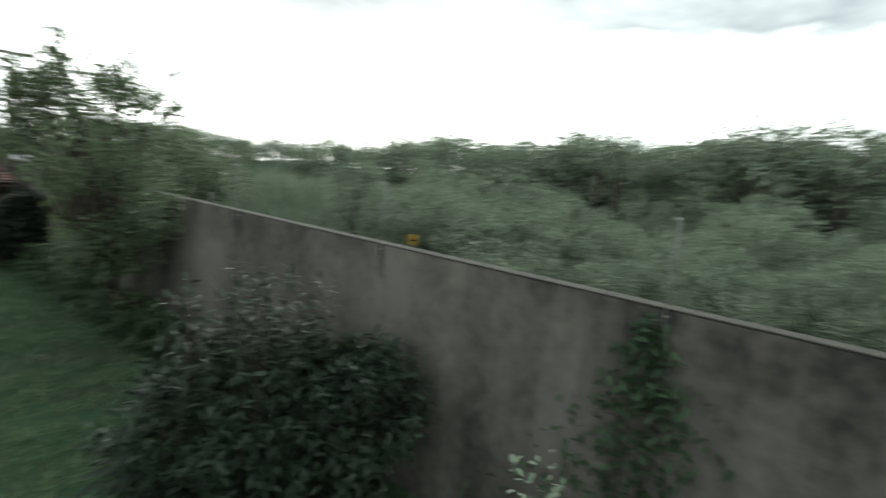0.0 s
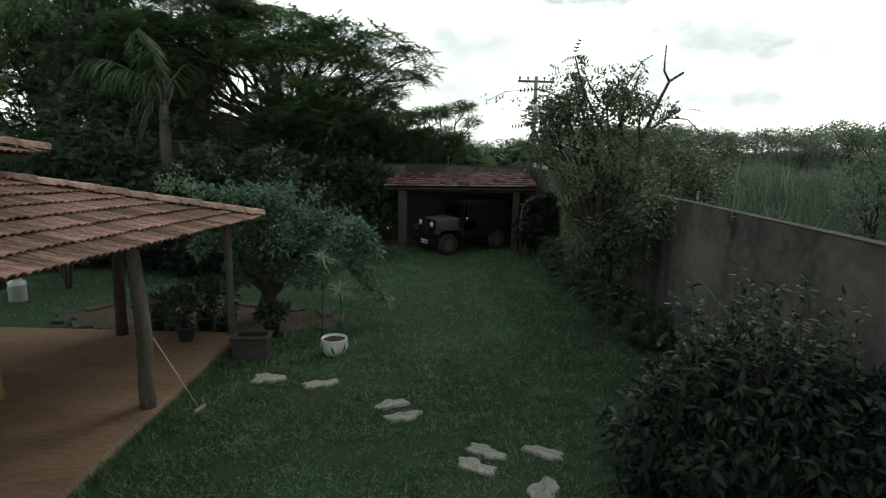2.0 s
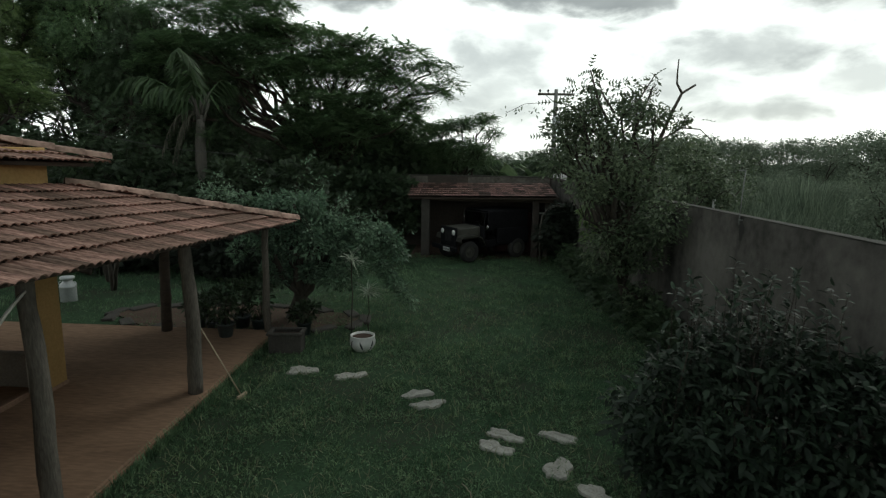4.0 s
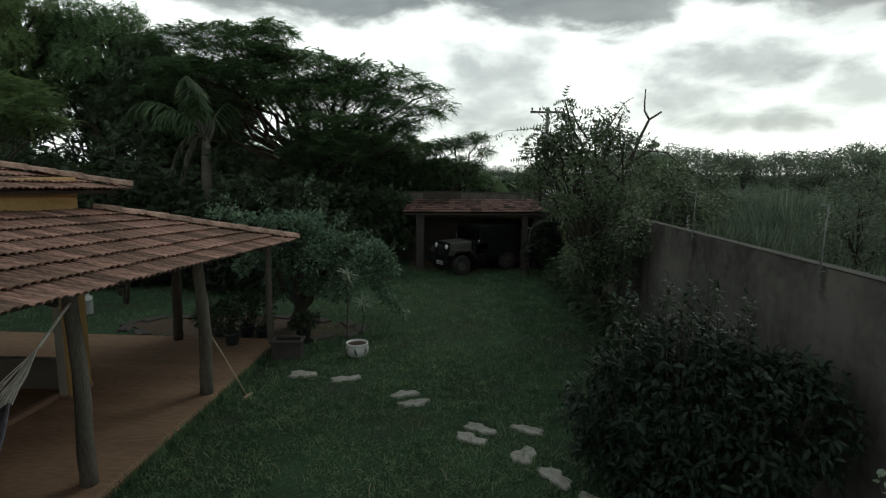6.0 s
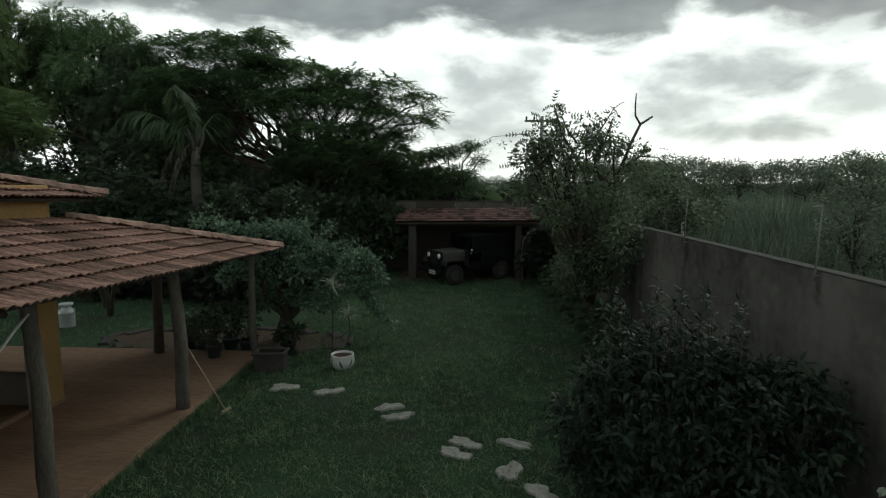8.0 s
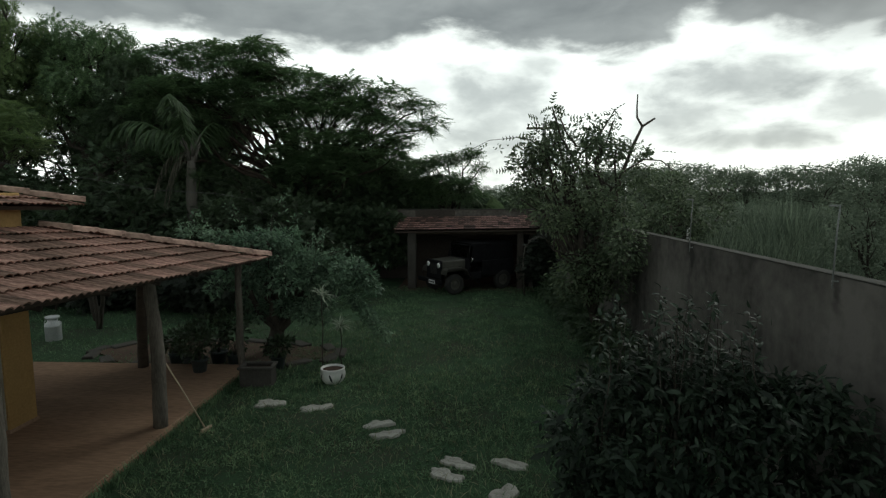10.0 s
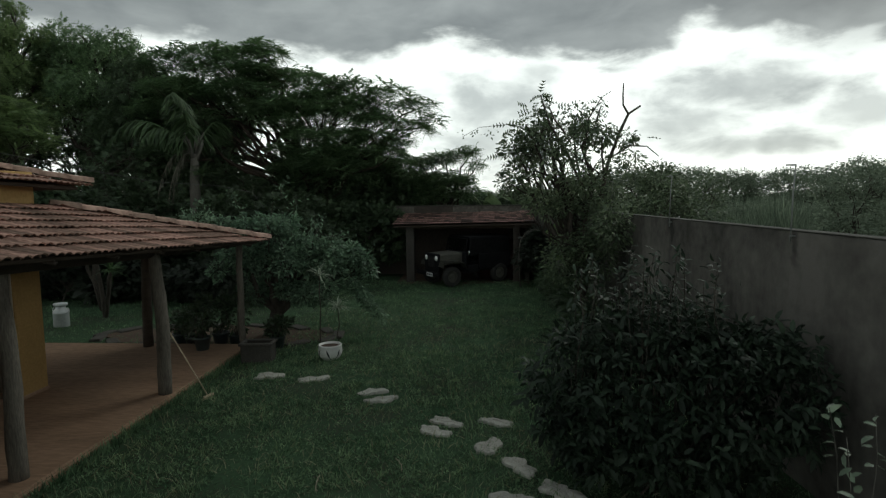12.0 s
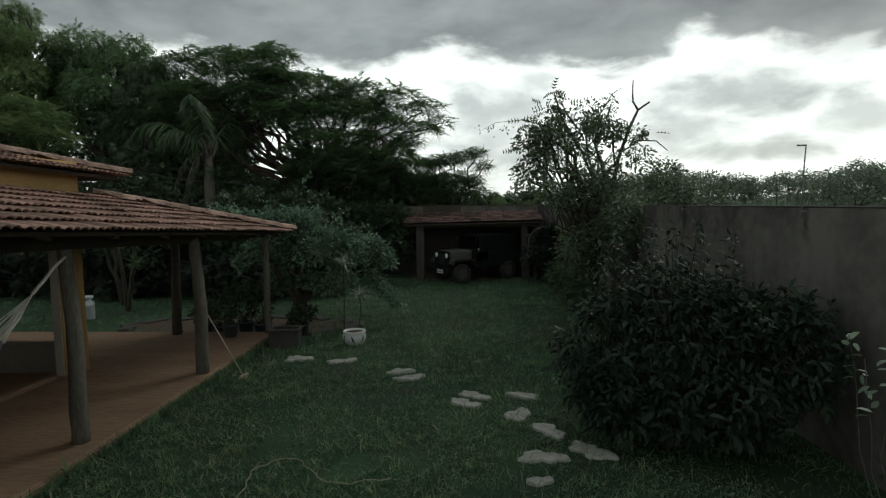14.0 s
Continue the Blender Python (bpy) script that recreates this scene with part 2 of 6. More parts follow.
STEEL = shader("galvanised_rod", (0.19, 0.20, 0.19), (0.31, 0.32, 0.31), 8.0, 0.6, 0.1, 60.0, metal=0.2)
ALU = shader("painted_aluminium", (0.50, 0.53, 0.54), (0.72, 0.74, 0.74), 4.0, 0.45, 0.1, 30.0, metal=0.1)
WIRE = shader("wire", (0.05, 0.05, 0.05), (0.12, 0.12, 0.12), 8.0, 0.6, 0.0, 30.0)
WHITEROPE = shader("white_cord", (0.55, 0.52, 0.45), (0.75, 0.72, 0.65), 20.0, 0.9, 0.3, 90.0)
CLOTH = shader("dark_hammock_cloth", (0.06, 0.06, 0.08), (0.16, 0.15, 0.18), 14.0, 0.95, 0.4, 120.0)
WOODHANDLE = shader("broom_handle_wood", (0.378, 0.297, 0.198), (0.540, 0.450, 0.324), 8.0, 0.7, 0.1, 60.0)
JEEPGREEN = shader("faded_olive_paint", (0.062, 0.062, 0.050), (0.125, 0.122, 0.102), 2.5, 0.5, 0.05, 30.0, spec=0.5)
# black parts; on the jeep's tub this colour also carries the shed's shade
JEEPDARK = shader("black_paint", (0.006, 0.006, 0.007), (0.016, 0.016, 0.018), 3.0, 0.8, 0.05, 30.0, spec=0.15)
RUBBER = shader("tyre_rubber", (0.02, 0.02, 0.02), (0.05, 0.048, 0.045), 6.0, 0.9, 0.4, 50.0)
CHROME = shader("chrome", (0.6, 0.6, 0.6), (0.75, 0.75, 0.75), 4.0, 0.2, 0.0, 30.0, metal=1.0)
LENS = shader("lamp_glass", (0.75, 0.75, 0.72), (0.85, 0.85, 0.82), 6.0, 0.12, 0.0, 30.0, spec=0.8)
PLATE = shader("plate_white", (0.6, 0.6, 0.6), (0.72, 0.72, 0.72), 6.0, 0.5, 0.0, 30.0)
SIGNYELLOW = shader("sign_yellow", (0.222, 0.129, 0.011), (0.268, 0.164, 0.018), 4.0, 0.5, 0.05, 30.0)
POLE = shader("concrete_pole", (0.20, 0.20, 0.19), (0.33, 0.33, 0.31), 3.0, 0.9, 0.3, 30.0)
L_FEATHER = leaf_mat("feathery_leaves", (0.090, 0.160, 0.080), (0.200, 0.310, 0.145), 0.35, 0.5, 0.45)
L_DARK = leaf_mat("dark_leaves", (0.046, 0.080, 0.044), (0.105, 0.155, 0.080), 0.25)
L_LIGHT = leaf_mat("light_leaves", (0.105, 0.170, 0.070), (0.230, 0.320, 0.130), 0.4)
# tree line and scrub leaves, with distance haze mixed into their colours
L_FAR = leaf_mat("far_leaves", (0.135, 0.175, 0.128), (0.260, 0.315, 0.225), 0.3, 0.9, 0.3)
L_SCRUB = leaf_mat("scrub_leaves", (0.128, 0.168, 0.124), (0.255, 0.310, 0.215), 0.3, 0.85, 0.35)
L_BOUG = leaf_mat("bougainvillea_leaves", (0.084, 0.152, 0.100), (0.215, 0.315, 0.205), 0.35, 0.5, 0.5)
L_GUAVA = leaf_mat("orchard_leaves", (0.066, 0.104, 0.058), (0.185, 0.235, 0.138), 0.3, 0.5, 0.5)
L_BUSH = leaf_mat("bush_leaves", (0.014, 0.028, 0.017), (0.040, 0.062, 0.038), 0.15, 0.6, 0.5)
L_PALM = leaf_mat("palm_leaves", (0.046, 0.088, 0.038), (0.098, 0.158, 0.068), 0.3)
L_DRYPALM = leaf_mat("withered_fronds", (0.10, 0.10, 0.075), (0.19, 0.185, 0.14), 0.2)
L_PALE = leaf_mat("striped_pale_leaves", (0.22, 0.28, 0.20), (0.42, 0.46, 0.36), 0.2)
L_VARI = leaf_mat("variegated_leaves", (0.098, 0.167, 0.098), (0.352, 0.420, 0.323), 0.3)
L_POT = leaf_mat("potted_leaves", (0.025, 0.045, 0.022), (0.06, 0.09, 0.045), 0.2)
L_BANANA = leaf_mat("banana_leaves", (0.110, 0.170, 0.085), (0.210, 0.290, 0.150), 0.35)
L_IVY = leaf_mat("creeper_leaves", (0.035, 0.072, 0.038), (0.078, 0.125, 0.062), 0.25)
# canvas colour taken nearly to black for the shade inside the shed
TARP = shader("dark_tarpaulin", (0.006, 0.006, 0.007), (0.016, 0.016, 0.017), 3.0, 0.9, 0.5, 20.0, spec=0.1)
TARPRED = shader("dull_red_tarpaulin", (0.022, 0.009, 0.008), (0.055, 0.020, 0.017), 3.0, 0.75, 0.5, 20.0)
# leaf colour blackened to stand in for shade cast by the trees
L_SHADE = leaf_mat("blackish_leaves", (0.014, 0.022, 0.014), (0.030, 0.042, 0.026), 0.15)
LITFACE = shader("grey_white_paint", (0.30, 0.28, 0.235), (0.42, 0.395, 0.34), 1.6, 0.85, 0.2, 30.0)
DRYBLADES = leaf_mat("dry_grass_blades", (0.20, 0.21, 0.125), (0.32, 0.32, 0.20), 0.3, 0.75, 0.3)
# beam wood in a deeper tone that carries the shade under the eave
EAVESHADE = shader("dark_fascia_board", (0.022, 0.016, 0.012), (0.05, 0.038, 0.03), 3.0, 0.9, 0.4, 30.0)
DRYSTEM = shader("dry_runner", (0.22, 0.20, 0.14), (0.36, 0.33, 0.24), 8.0, 0.9, 0.2, 60.0)

# ---- building tools ----
rng = np.random.default_rng(7)


def link(name, verts, faces, material, parent=None, label="", smooth=False):
    me = bpy.data.meshes.new(name)
    me.from_pydata([tuple(v) for v in verts], [], [tuple(f) for f in faces])
    me.materials.append(material)
    if smooth:
        me.polygons.foreach_set("use_smooth", np.ones(len(me.polygons), bool))
    me.update()
    ob = new(name, me)
    if parent:
        ob.parent = parent
    if label:
        ob["label"] = label
    return ob


def quick(name, verts, faces, material, parent=None, label="", smooth=False):
    """As link(), for big arrays of one face size."""
    verts, faces = np.asarray(verts, np.float32), np.asarray(faces, np.int32)
    k = faces.shape[1]
    me = bpy.data.meshes.new(name)
    me.vertices.add(len(verts))
    me.vertices.foreach_set("co", verts.ravel())
    me.loops.add(faces.size)
    me.loops.foreach_set("vertex_index", faces.ravel())
    me.polygons.add(len(faces))
    me.polygons.foreach_set("loop_start", np.arange(0, faces.size, k, dtype=np.int32))
    if smooth:
        me.polygons.foreach_set("use_smooth", np.ones(len(faces), bool))
    me.materials.append(material)
    me.update(calc_edges=True)
    ob = new(name, me)
    if parent:
        ob.parent = parent
    if label:
        ob["label"] = label
    return ob


def part(name, bm, material, parent=None, label="", smooth=False):
    me = bpy.data.meshes.new(name)
    bm.to_mesh(me)
    bm.free()
    me.materials.append(material)
    if smooth:
        me.polygons.foreach_set("use_smooth", np.ones(len(me.polygons), bool))
    ob = new(name, me)
    if parent:
        ob.parent = parent
    if label:
        ob["label"] = label
    return ob


def thing(name, at=(0, 0, 0), turn=0.0, label="", category="", group="", kind=""):
    ob = new(name)
    ob.matrix_basis = pose(*at, 0, 0, turn)
    ob.empty_display_size = 0.1
    return tagged(ob, label, category, group, kind)


def box(lo, hi, bevel=0.0, segments=1):
    bm = bmesh.new()
    bmesh.ops.create_cube(bm, size=1)
    lo, hi = Vector(lo), Vector(hi)
    for v in bm.verts:
        v.co = Vector((lo[i] + (v.co[i] + 0.5) * (hi[i] - lo[i]) for i in range(3)))
    if bevel:
        bmesh.ops.bevel(bm, geom=bm.edges[:], offset=bevel, segments=segments, affect="EDGES", profile=0.5)
    return bm


def lathe(profile, seg=20, wobble=0.0):
    """A turned body from (radius, height) pairs, closed where the radius is 0."""
    v, f = [], []
    for r, z in profile:
        for k in range(seg):
            a = 2 * math.pi * k / seg
            rr = r * (1 + wobble * math.sin(3 * a + 5 * z))
            v.append((rr * math.cos(a), rr * math.sin(a), z))
    for i in range(len(profile) - 1):
        for k in range(seg):
            a, b = i * seg + k, i * seg + (k + 1) % seg
            f.append((a, b, b + seg, a + seg))
    return v, f


def tube(path, radii, sides=8, cap=True):
    """Verts and faces of a round tube through the points."""
    path = [Vector(p) for p in path]
    v, f = [], []
    side = None
    for i, p in enumerate(path):
        d = (path[min(i + 1, len(path) - 1)] - path[max(i - 1, 0)]).normalized()
        if side is None:
            side = d.orthogonal().normalized()
        side = (side - d * side.dot(d)).normalized()
        up = d.cross(side)
        for k in range(sides):
            a = 2 * math.pi * k / sides
            v.append(p + (side * math.cos(a) + up * math.sin(a)) * radii[i])
    for i in range(len(path) - 1):
        for k in range(sides):
            a, b = i * sides + k, i * sides + (k + 1) % sides
            f.append((a, b, b + sides, a + sides))
    if cap:
        f.append(tuple(range(sides))[::-1])
        f.append(tuple(range((len(path) - 1) * sides, len(path) * sides)))
    return v, f


class Heap:
    """Collects verts and faces for one mesh."""

    def __init__(self):
        self.v, self.f = [], []

    def add(self, vf):
        o = len(self.v)
        self.v += [tuple(p) for p in vf[0]]
        self.f += [tuple(i + o for i in q) for q in vf[1]]
        return self

    def bm(self, bm):
        bm.verts.index_update()
        self.add(([v.co.copy() for v in bm.verts], [[v.index for v in q.verts] for q in bm.faces]))
        bm.free()
        return self

    def out(self, name, material, parent=None, label="", smooth=True):
        return link(name, self.v, self.f, material, parent, label, smooth)


def wavy(a, b, n, sway, rnd, sag=0.0):
    """Points from a to b that wander by about sway."""
    a, b = np.array(a, float), np.array(b, float)
    t = np.linspace(0, 1, n)[:, None]
    off = rnd.normal(0, sway, (n, 3)) * np.sin(np.pi * t) ** 0.7
    p = a + (b - a) * t + off
    p[:, 2] += sag * np.sin(np.pi * t[:, 0])
    return p


# leaf shapes: x along the leaf, z its face
LEAF_SIMPLE = (np.array([(0, 0, 0), (0.5, 0.22, 0.05), (1, 0, -0.04), (0.5, -0.22, 0.05)]), np.array([(0, 1, 2), (0, 2, 3)]))
LEAF_BROAD = (np.array([(0, 0, 0), (0.28, 0.24, 0.05), (0.7, 0.2, 0.03), (1, 0, -0.12), (0.7, -0.2, 0.03), (0.28, -0.24, 0.05), (0.5, 0, -0.02)]),
              np.array([(0, 6, 1), (1, 6, 2), (2, 6, 3), (3, 6, 4), (4, 6, 5), (5, 6, 0)]))
LEAF_BLADE = (np.array([(0, 0.03, 0), (0, -0.03, 0), (0.45, 0.035, 0.10), (0.45, -0.035, 0.10), (1, 0, -0.03)]),
              np.array([(0, 1, 3), (0, 3, 2), (2, 3, 4)]))


def spray(pairs, width, length, droop):
    """A compound leaf: pairs of leaflets along a stalk."""
    v, f = [], []
    for i in range(pairs):
        x = 0.12 + 0.88 * (i + 0.5) / pairs
        z = -droop * x * x
        grow = length * (1 - 0.55 * abs(x - 0.45) * 1.4)
        for s in (1, -1):
            o = len(v)
            v += [(x - 0.5 * width, 0, z), (x + 0.95 * width, 0, z), (x + 0.12, s * grow, z - 0.08 * grow)]
            f.append((o, o + 1, o + 2))
    return np.array(v, float), np.array(f)


LEAF_SPRAY = spray(6, 0.075, 0.34, 0.18)
LEAF_TUFT = spray(4, 0.16, 0.42, 0.12)
LEAF_RANK = spray(4, 0.10, 0.36, 0.35)


LEAF_PINNATE = spray(9, 0.05, 0.21, 0.42)
LEAF_LANCE = (np.array([(0, 0, 0), (0.30, 0.175, 0.06), (0.66, 0.155, -0.02), (1, 0, -0.24), (0.66, -0.155, -0.02), (0.30, -0.175, 0.06), (0.36, 0, 0.01), (0.7, 0, -0.08)]),
              np.array([(0, 6, 1), (1, 6, 7), (1, 7, 2), (2, 7, 3), (3, 7, 4), (4, 7, 5), (5, 7, 6), (5, 6, 0)]))


def leaf_cloud(template, places, ways, sizes, rnd, lean=0.5):
    """Many copies of a leaf in one pair of arrays: each at its place, pointing its way, face up with some lean."""
    tv, tf = template
    n = len(places)
    x = ways / (np.linalg.norm(ways, axis=1, keepdims=True) + 1e-9)
    up = np.array([0, 0, 1.0]) + rnd.normal(0, lean, (n, 3))
    y = np.cross(up, x)
    y /= np.linalg.norm(y, axis=1, keepdims=True) + 1e-9
    z = np.cross(x, y)
    s = np.asarray(sizes)[:, None, None]
    v = places[:, None] + s * (tv[None, :, 0:1] * x[:, None] + tv[None, :, 1:2] * y[:, None] + tv[None, :, 2:3] * z[:, None])
    f = tf[None] + (np.arange(n) * len(tv))[:, None, None]
    return v.reshape(-1, 3), f.reshape(-1, tf.shape[1])


def in_pads(pads, count, rnd, shell=0.55):
    """Random places in ellipsoids (centre, radii), more of them near the skin, and the ways out of them."""
    c, r = np.array([p[0] for p in pads], float), np.array([p[1] for p in pads], float)
    w = r.prod(1) ** 0.67
    k = rnd.choice(len(pads), count, p=w / w.sum())
    d = rnd.normal(size=(count, 3))
    d /= np.linalg.norm(d, axis=1, keepdims=True)
    u = rnd.random(count) ** (1 / 3)
    u = shell + (1 - shell) * u
    lump = 1 + 0.16 * np.sin(d[:, 0] * 5 + c[k, 0]) * np.cos(d[:, 1] * 4 + c[k, 1] * 2) + 0.10 * rnd.normal(size=count)
    return c[k] + d * r[k] * (u * lump)[:, None], d


def make_tree(name, base, pads, leaf, material, bark, trunk, label, seed, count, size, fork=0.45, lean=0.5, droop=-0.15,
              category="tree", group="", shell=0.55, limbs=None, sub=3, twig=0.012):
    """A tree: a tapered trunk with limbs to every pad of its crown, and a crown of many leaves."""
    rnd = np.random.default_rng(seed)
    root = thing(name, base, 0, label, category, group)
    b = np.array(base, float)
    wood = Heap()
    c = np.array([p[0] for p in pads], float) - b
    top = c.mean(0) * np.array([0.55, 0.55, 0]) + np.array([0, 0, c[:, 2].min() * 0.4 + c[:, 2].mean() * fork])
    stem = wavy((0, 0, -0.15), top, 7, trunk * 0.5, rnd)
    wood.add(tube(stem, [trunk * (1.25 if i == 0 else 1 - 0.09 * i) for i in range(7)], 9))
    small = []
    for (pc, pr) in (pads if limbs is None else limbs):
        pc, pr = np.array(pc) - b, np.array(pr)
        start = stem[rnd.integers(3, 7)]
        r0 = trunk * 0.5 * (0.7 + 0.5 * rnd.random())
        end = pc + np.array([0, 0, -0.15 * pr[2]])
        limb = wavy(start, end, 7, 0.05 * np.linalg.norm(end - start), rnd, 0.08 * np.linalg.norm(end - start))
        wood.add(tube(limb, np.linspace(r0, r0 * 0.3, 7), 6))
        for _ in range(sub):
            s = limb[rnd.integers(3, 7)]
            e = pc + rnd.normal(0, 0.55, 3) * pr
            tw = wavy(s, e, 5, 0.06 * np.linalg.norm(e - s), rnd, 0.05)
            wood.add(tube(tw, np.linspace(max(r0 * 0.28, twig), twig * 0.5, 5), 4))
    wood.out("trunk", bark, root)
    p, d = in_pads(pads, count, rnd, shell)
    ways = d * np.array([1, 1, 0.35]) + rnd.normal(0, 0.45, d.shape) + np.array([0, 0, droop])
    v, f = leaf_cloud(leaf, p - b, ways, size * rnd.uniform(0.6, 1.25, count), rnd, lean)
    crown = quick("crown", v, f, material, root)
    crown["kind"] = "stuff"
    return root


def dome_pads(centre, radii, n, size, rnd, low=-0.15, flat=0.6):
    """Pads spread over the upper part of an ellipsoid."""
    out = []
    for i in range(n):
        while True:
            d = rnd.normal(size=3)
            d /= np.linalg.norm(d)
            if d[2] > low:
                break
        k = 0.62 + 0.38 * rnd.random()
        s = size * rnd.uniform(0.7, 1.3)
        out.append((tuple(np.array(centre) + d * np.array(radii) * k), (s, s, s * flat)))
    return out

# ---- ground, walls ----
def gz(x, y):
    """Height of the ground: flat by the house, falling gently towards the shed."""
    return -0.02 * min(max(y - 8.0, 0.0), 13.0)


def build_ground():
    xs = np.concatenate([[-600, -250, -110, -60, -38], np.arange(-26, 12.1, 0.5), [16, 22, 32, 50, 90, 200, 600]])
    ys = np.concatenate([[-600, -200, -80, -40, -20], np.arange(-10, 24.1, 0.5), [28, 34, 45, 70, 120, 250, 600]])
    v, f = [], []
    for y in ys:
        for x in xs:
            near = abs(x) < 27 and -11 < y < 25
            v.append((x, y, gz(x, y) + (0.02 * noise.noise((x * 0.7, y * 0.7, 0)) + 0.012 * noise.noise((x * 2.1, y * 2.1, 3)) if near else 0)))
    w = len(xs)
    for j in range(len(ys) - 1):
        for i in range(w - 1):
            f.append((j * w + i, j * w + i + 1, (j + 1) * w + i + 1, (j + 1) * w + i))
    tagged(link("ground", v, f, GRASS, smooth=True), "dark green mown lawn running out into rough grassland", "ground", kind="structure")


WALL_TILT = 3.15                      # the boundary wall runs a little inwards


def wall_x(y):
    return 3.74 - 0.055 * y


def build_boundary_wall():
    root = thing("wall_east", (3.74, 0, 0), WALL_TILT, "stained grey-brown plastered boundary wall with mossy coping", "wall", kind="structure")
    bm = bmesh.new()
    bmesh.ops.create_grid(bm, x_segments=70, y_segments=8, size=0.5)
    for v in bm.verts:
        y, z = -14 + (v.co.x + 0.5) * 35.4, -0.4 + (v.co.y + 0.5) * 2.93
        v.co = (0.012 * noise.noise((y * 0.6, z * 0.8, 1)), y, z)
    ext = bmesh.ops.extrude_face_region(bm, geom=bm.faces[:])
    for v in ext["geom"]:
        if isinstance(v, bmesh.types.BMVert):
            v.co.x = 0.16
    bmesh.ops.recalc_face_normals(bm, faces=bm.faces[:])
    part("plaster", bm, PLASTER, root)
    bm = bmesh.new()
    bmesh.ops.create_cube(bm, size=1)
    for v in bm.verts:
        v.co = (-0.004 if v.co.x < 0 else 0.164, -14 if v.co.y < 0 else 21.4, 2.533 if v.co.z < 0 else 2.549)
    bmesh.ops.bevel(bm, geom=bm.edges[:], offset=0.005, segments=1, affect="EDGES")
    part("coping", bm, COPING, root, "pale mossy cement coping")


def build_back_wall():
    root = thing("wall_north", (0, 21.25, 0), 0, "brown rendered rear boundary wall behind the shed", "wall", kind="structure")
    part("render", box((-30, 0, -0.8), (2.6, 0.18, 2.52), 0.01), BACKWALL, root)
    part("render_patch", box((-4.6, -0.012, 2.20), (-2.3, -0.002, 2.515), 0.002), PATCH, root, "paler grey cement patch")
    part("render_patch", box((-0.7, -0.012, 1.6), (2.5, -0.002, 2.515), 0.002), PATCH, root, "paler grey cement patch")
    part("coping", box((-30, -0.02, 2.524), (2.6, 0.2, 2.57), 0.01), COPING, root)


build_ground()
build_boundary_wall()
build_back_wall()

# ---- house with its veranda ----
EDGE_X, FLOOR_Z, FAR_Y = -4.12, 0.12, 8.78
EAVE = Vector((-3.70, 8.76, 2.09))               # outer corner of the veranda roof
EAVE_DIR = Vector((0.010, -1.0, 0.052))         # along the eave, towards the near end
SLOPE, HIP_SLOPE, MAIN_SLOPE = 0.248, 0.300, 0.265

S_PROFILE = [(0, -0.0105), (0.01, -0.0135), (0.022, 0.0015), (0.052, 0.0097), (0.082, 0.0015), (0.094, -0.012), (0.106, -0.012), (0.12, 0.003), (0.152, 0.012), (0.184, 0.003), (0.197, -0.0135), (0.208, -0.0105)]


def s_tile(long=0.42, drop=0.012):
    """One S-shaped clay tile: x across, y up the slope, z off the roof; with a thick lower lip."""
    v, f = [], []
    for y, lift in ((0, drop + 0.025), (long, 0.0)):
        for x, z in S_PROFILE:
            v.append((x, y, z + lift))
    k = len(S_PROFILE)
    for i in range(k - 1):
        f.append((i, i + 1, i + 1 + k, i + k))
    # the lower lip has corners of its own, so that its edge stays crisp
    for x, z in S_PROFILE:
        v.append((x, -0.001, z + drop + 0.025))
    for x, z in S_PROFILE:
        v.append((x, 0.006, z + drop + 0.012))
    for i in range(k - 1):
        f.append((i + 1 + 2 * k, i + 2 * k, i + 3 * k, i + 1 + 3 * k))
    return v, f


def ridge_tile():
    v, f = [], []
    for y, r, lift in ((0, 0.112, 0.010), (0.40, 0.104, 0.0)):
        for k in range(7):
            a = math.pi * k / 6
            v.append((r * math.cos(a), y, 0.75 * r * math.sin(a) + lift))
    for i in range(6):
        f.append((i, i + 7, i + 8, i + 1))
    for k in range(7):
        a = math.pi * k / 6
        v.append((0.098 * math.cos(a), 0.003, 0.64 * 0.112 * math.sin(a) + 0.008))
    for i in range(6):
        f.append((i, i + 1, i + 15, i + 14))
    return v, f


def data_mesh(name, vf, material, smooth=True):
    me = bpy.data.meshes.new(name)
    me.from_pydata([tuple(p) for p in vf[0]], [], [tuple(q) for q in vf[1]])
    me.materials.append(material)
    if smooth:
        me.polygons.foreach_set("use_smooth", np.ones(len(me.polygons), bool))
    me.update()
    return me


def roof_slope(roof, corner, along, up, length, rows, singles, mesh, vf, material, hip=True, pitch=0.208, step=0.36, seed=1):
    """Tiles on one slope: single pieces on the first stretch from the corner, the rest joined."""
    rnd = random.Random(seed)
    along, up = along.normalized(), up.normalized()
    off = along.cross(up).normalized()
    if off.z < 0:
        off = -off
    rest = Heap()
    cols = int(length / pitch)
    for c in range(cols):
        for r in range(rows):
            s, w = c * pitch, r * step
            if hip and s + 0.10 < w * 0.95:
                continue
            p = corner + along * s + up * w + off * (0.026 + rnd.uniform(-0.004, 0.005))
            x = along
            m = Matrix((x, up, off)).transposed().to_4x4()
            m.translation = p + along * rnd.uniform(-0.006, 0.006) + up * rnd.uniform(-0.012, 0.012)
            m = m @ Matrix.Rotation(rnd.uniform(-0.02, 0.02), 4, "Z") @ Matrix.Rotation(rnd.uniform(-0.012, 0.012), 4, "X")
            if s < singles:
                ob = new("tile", mesh)
                ob.parent = roof
                ob.matrix_basis = m
            else:
                rest.add(([m @ Vector(q) for q in vf[0]], vf[1]))
    if rest.v:
        rest.out("tile_rows", TILEROWS if material is TILE else material, roof)["kind"] = "stuff"


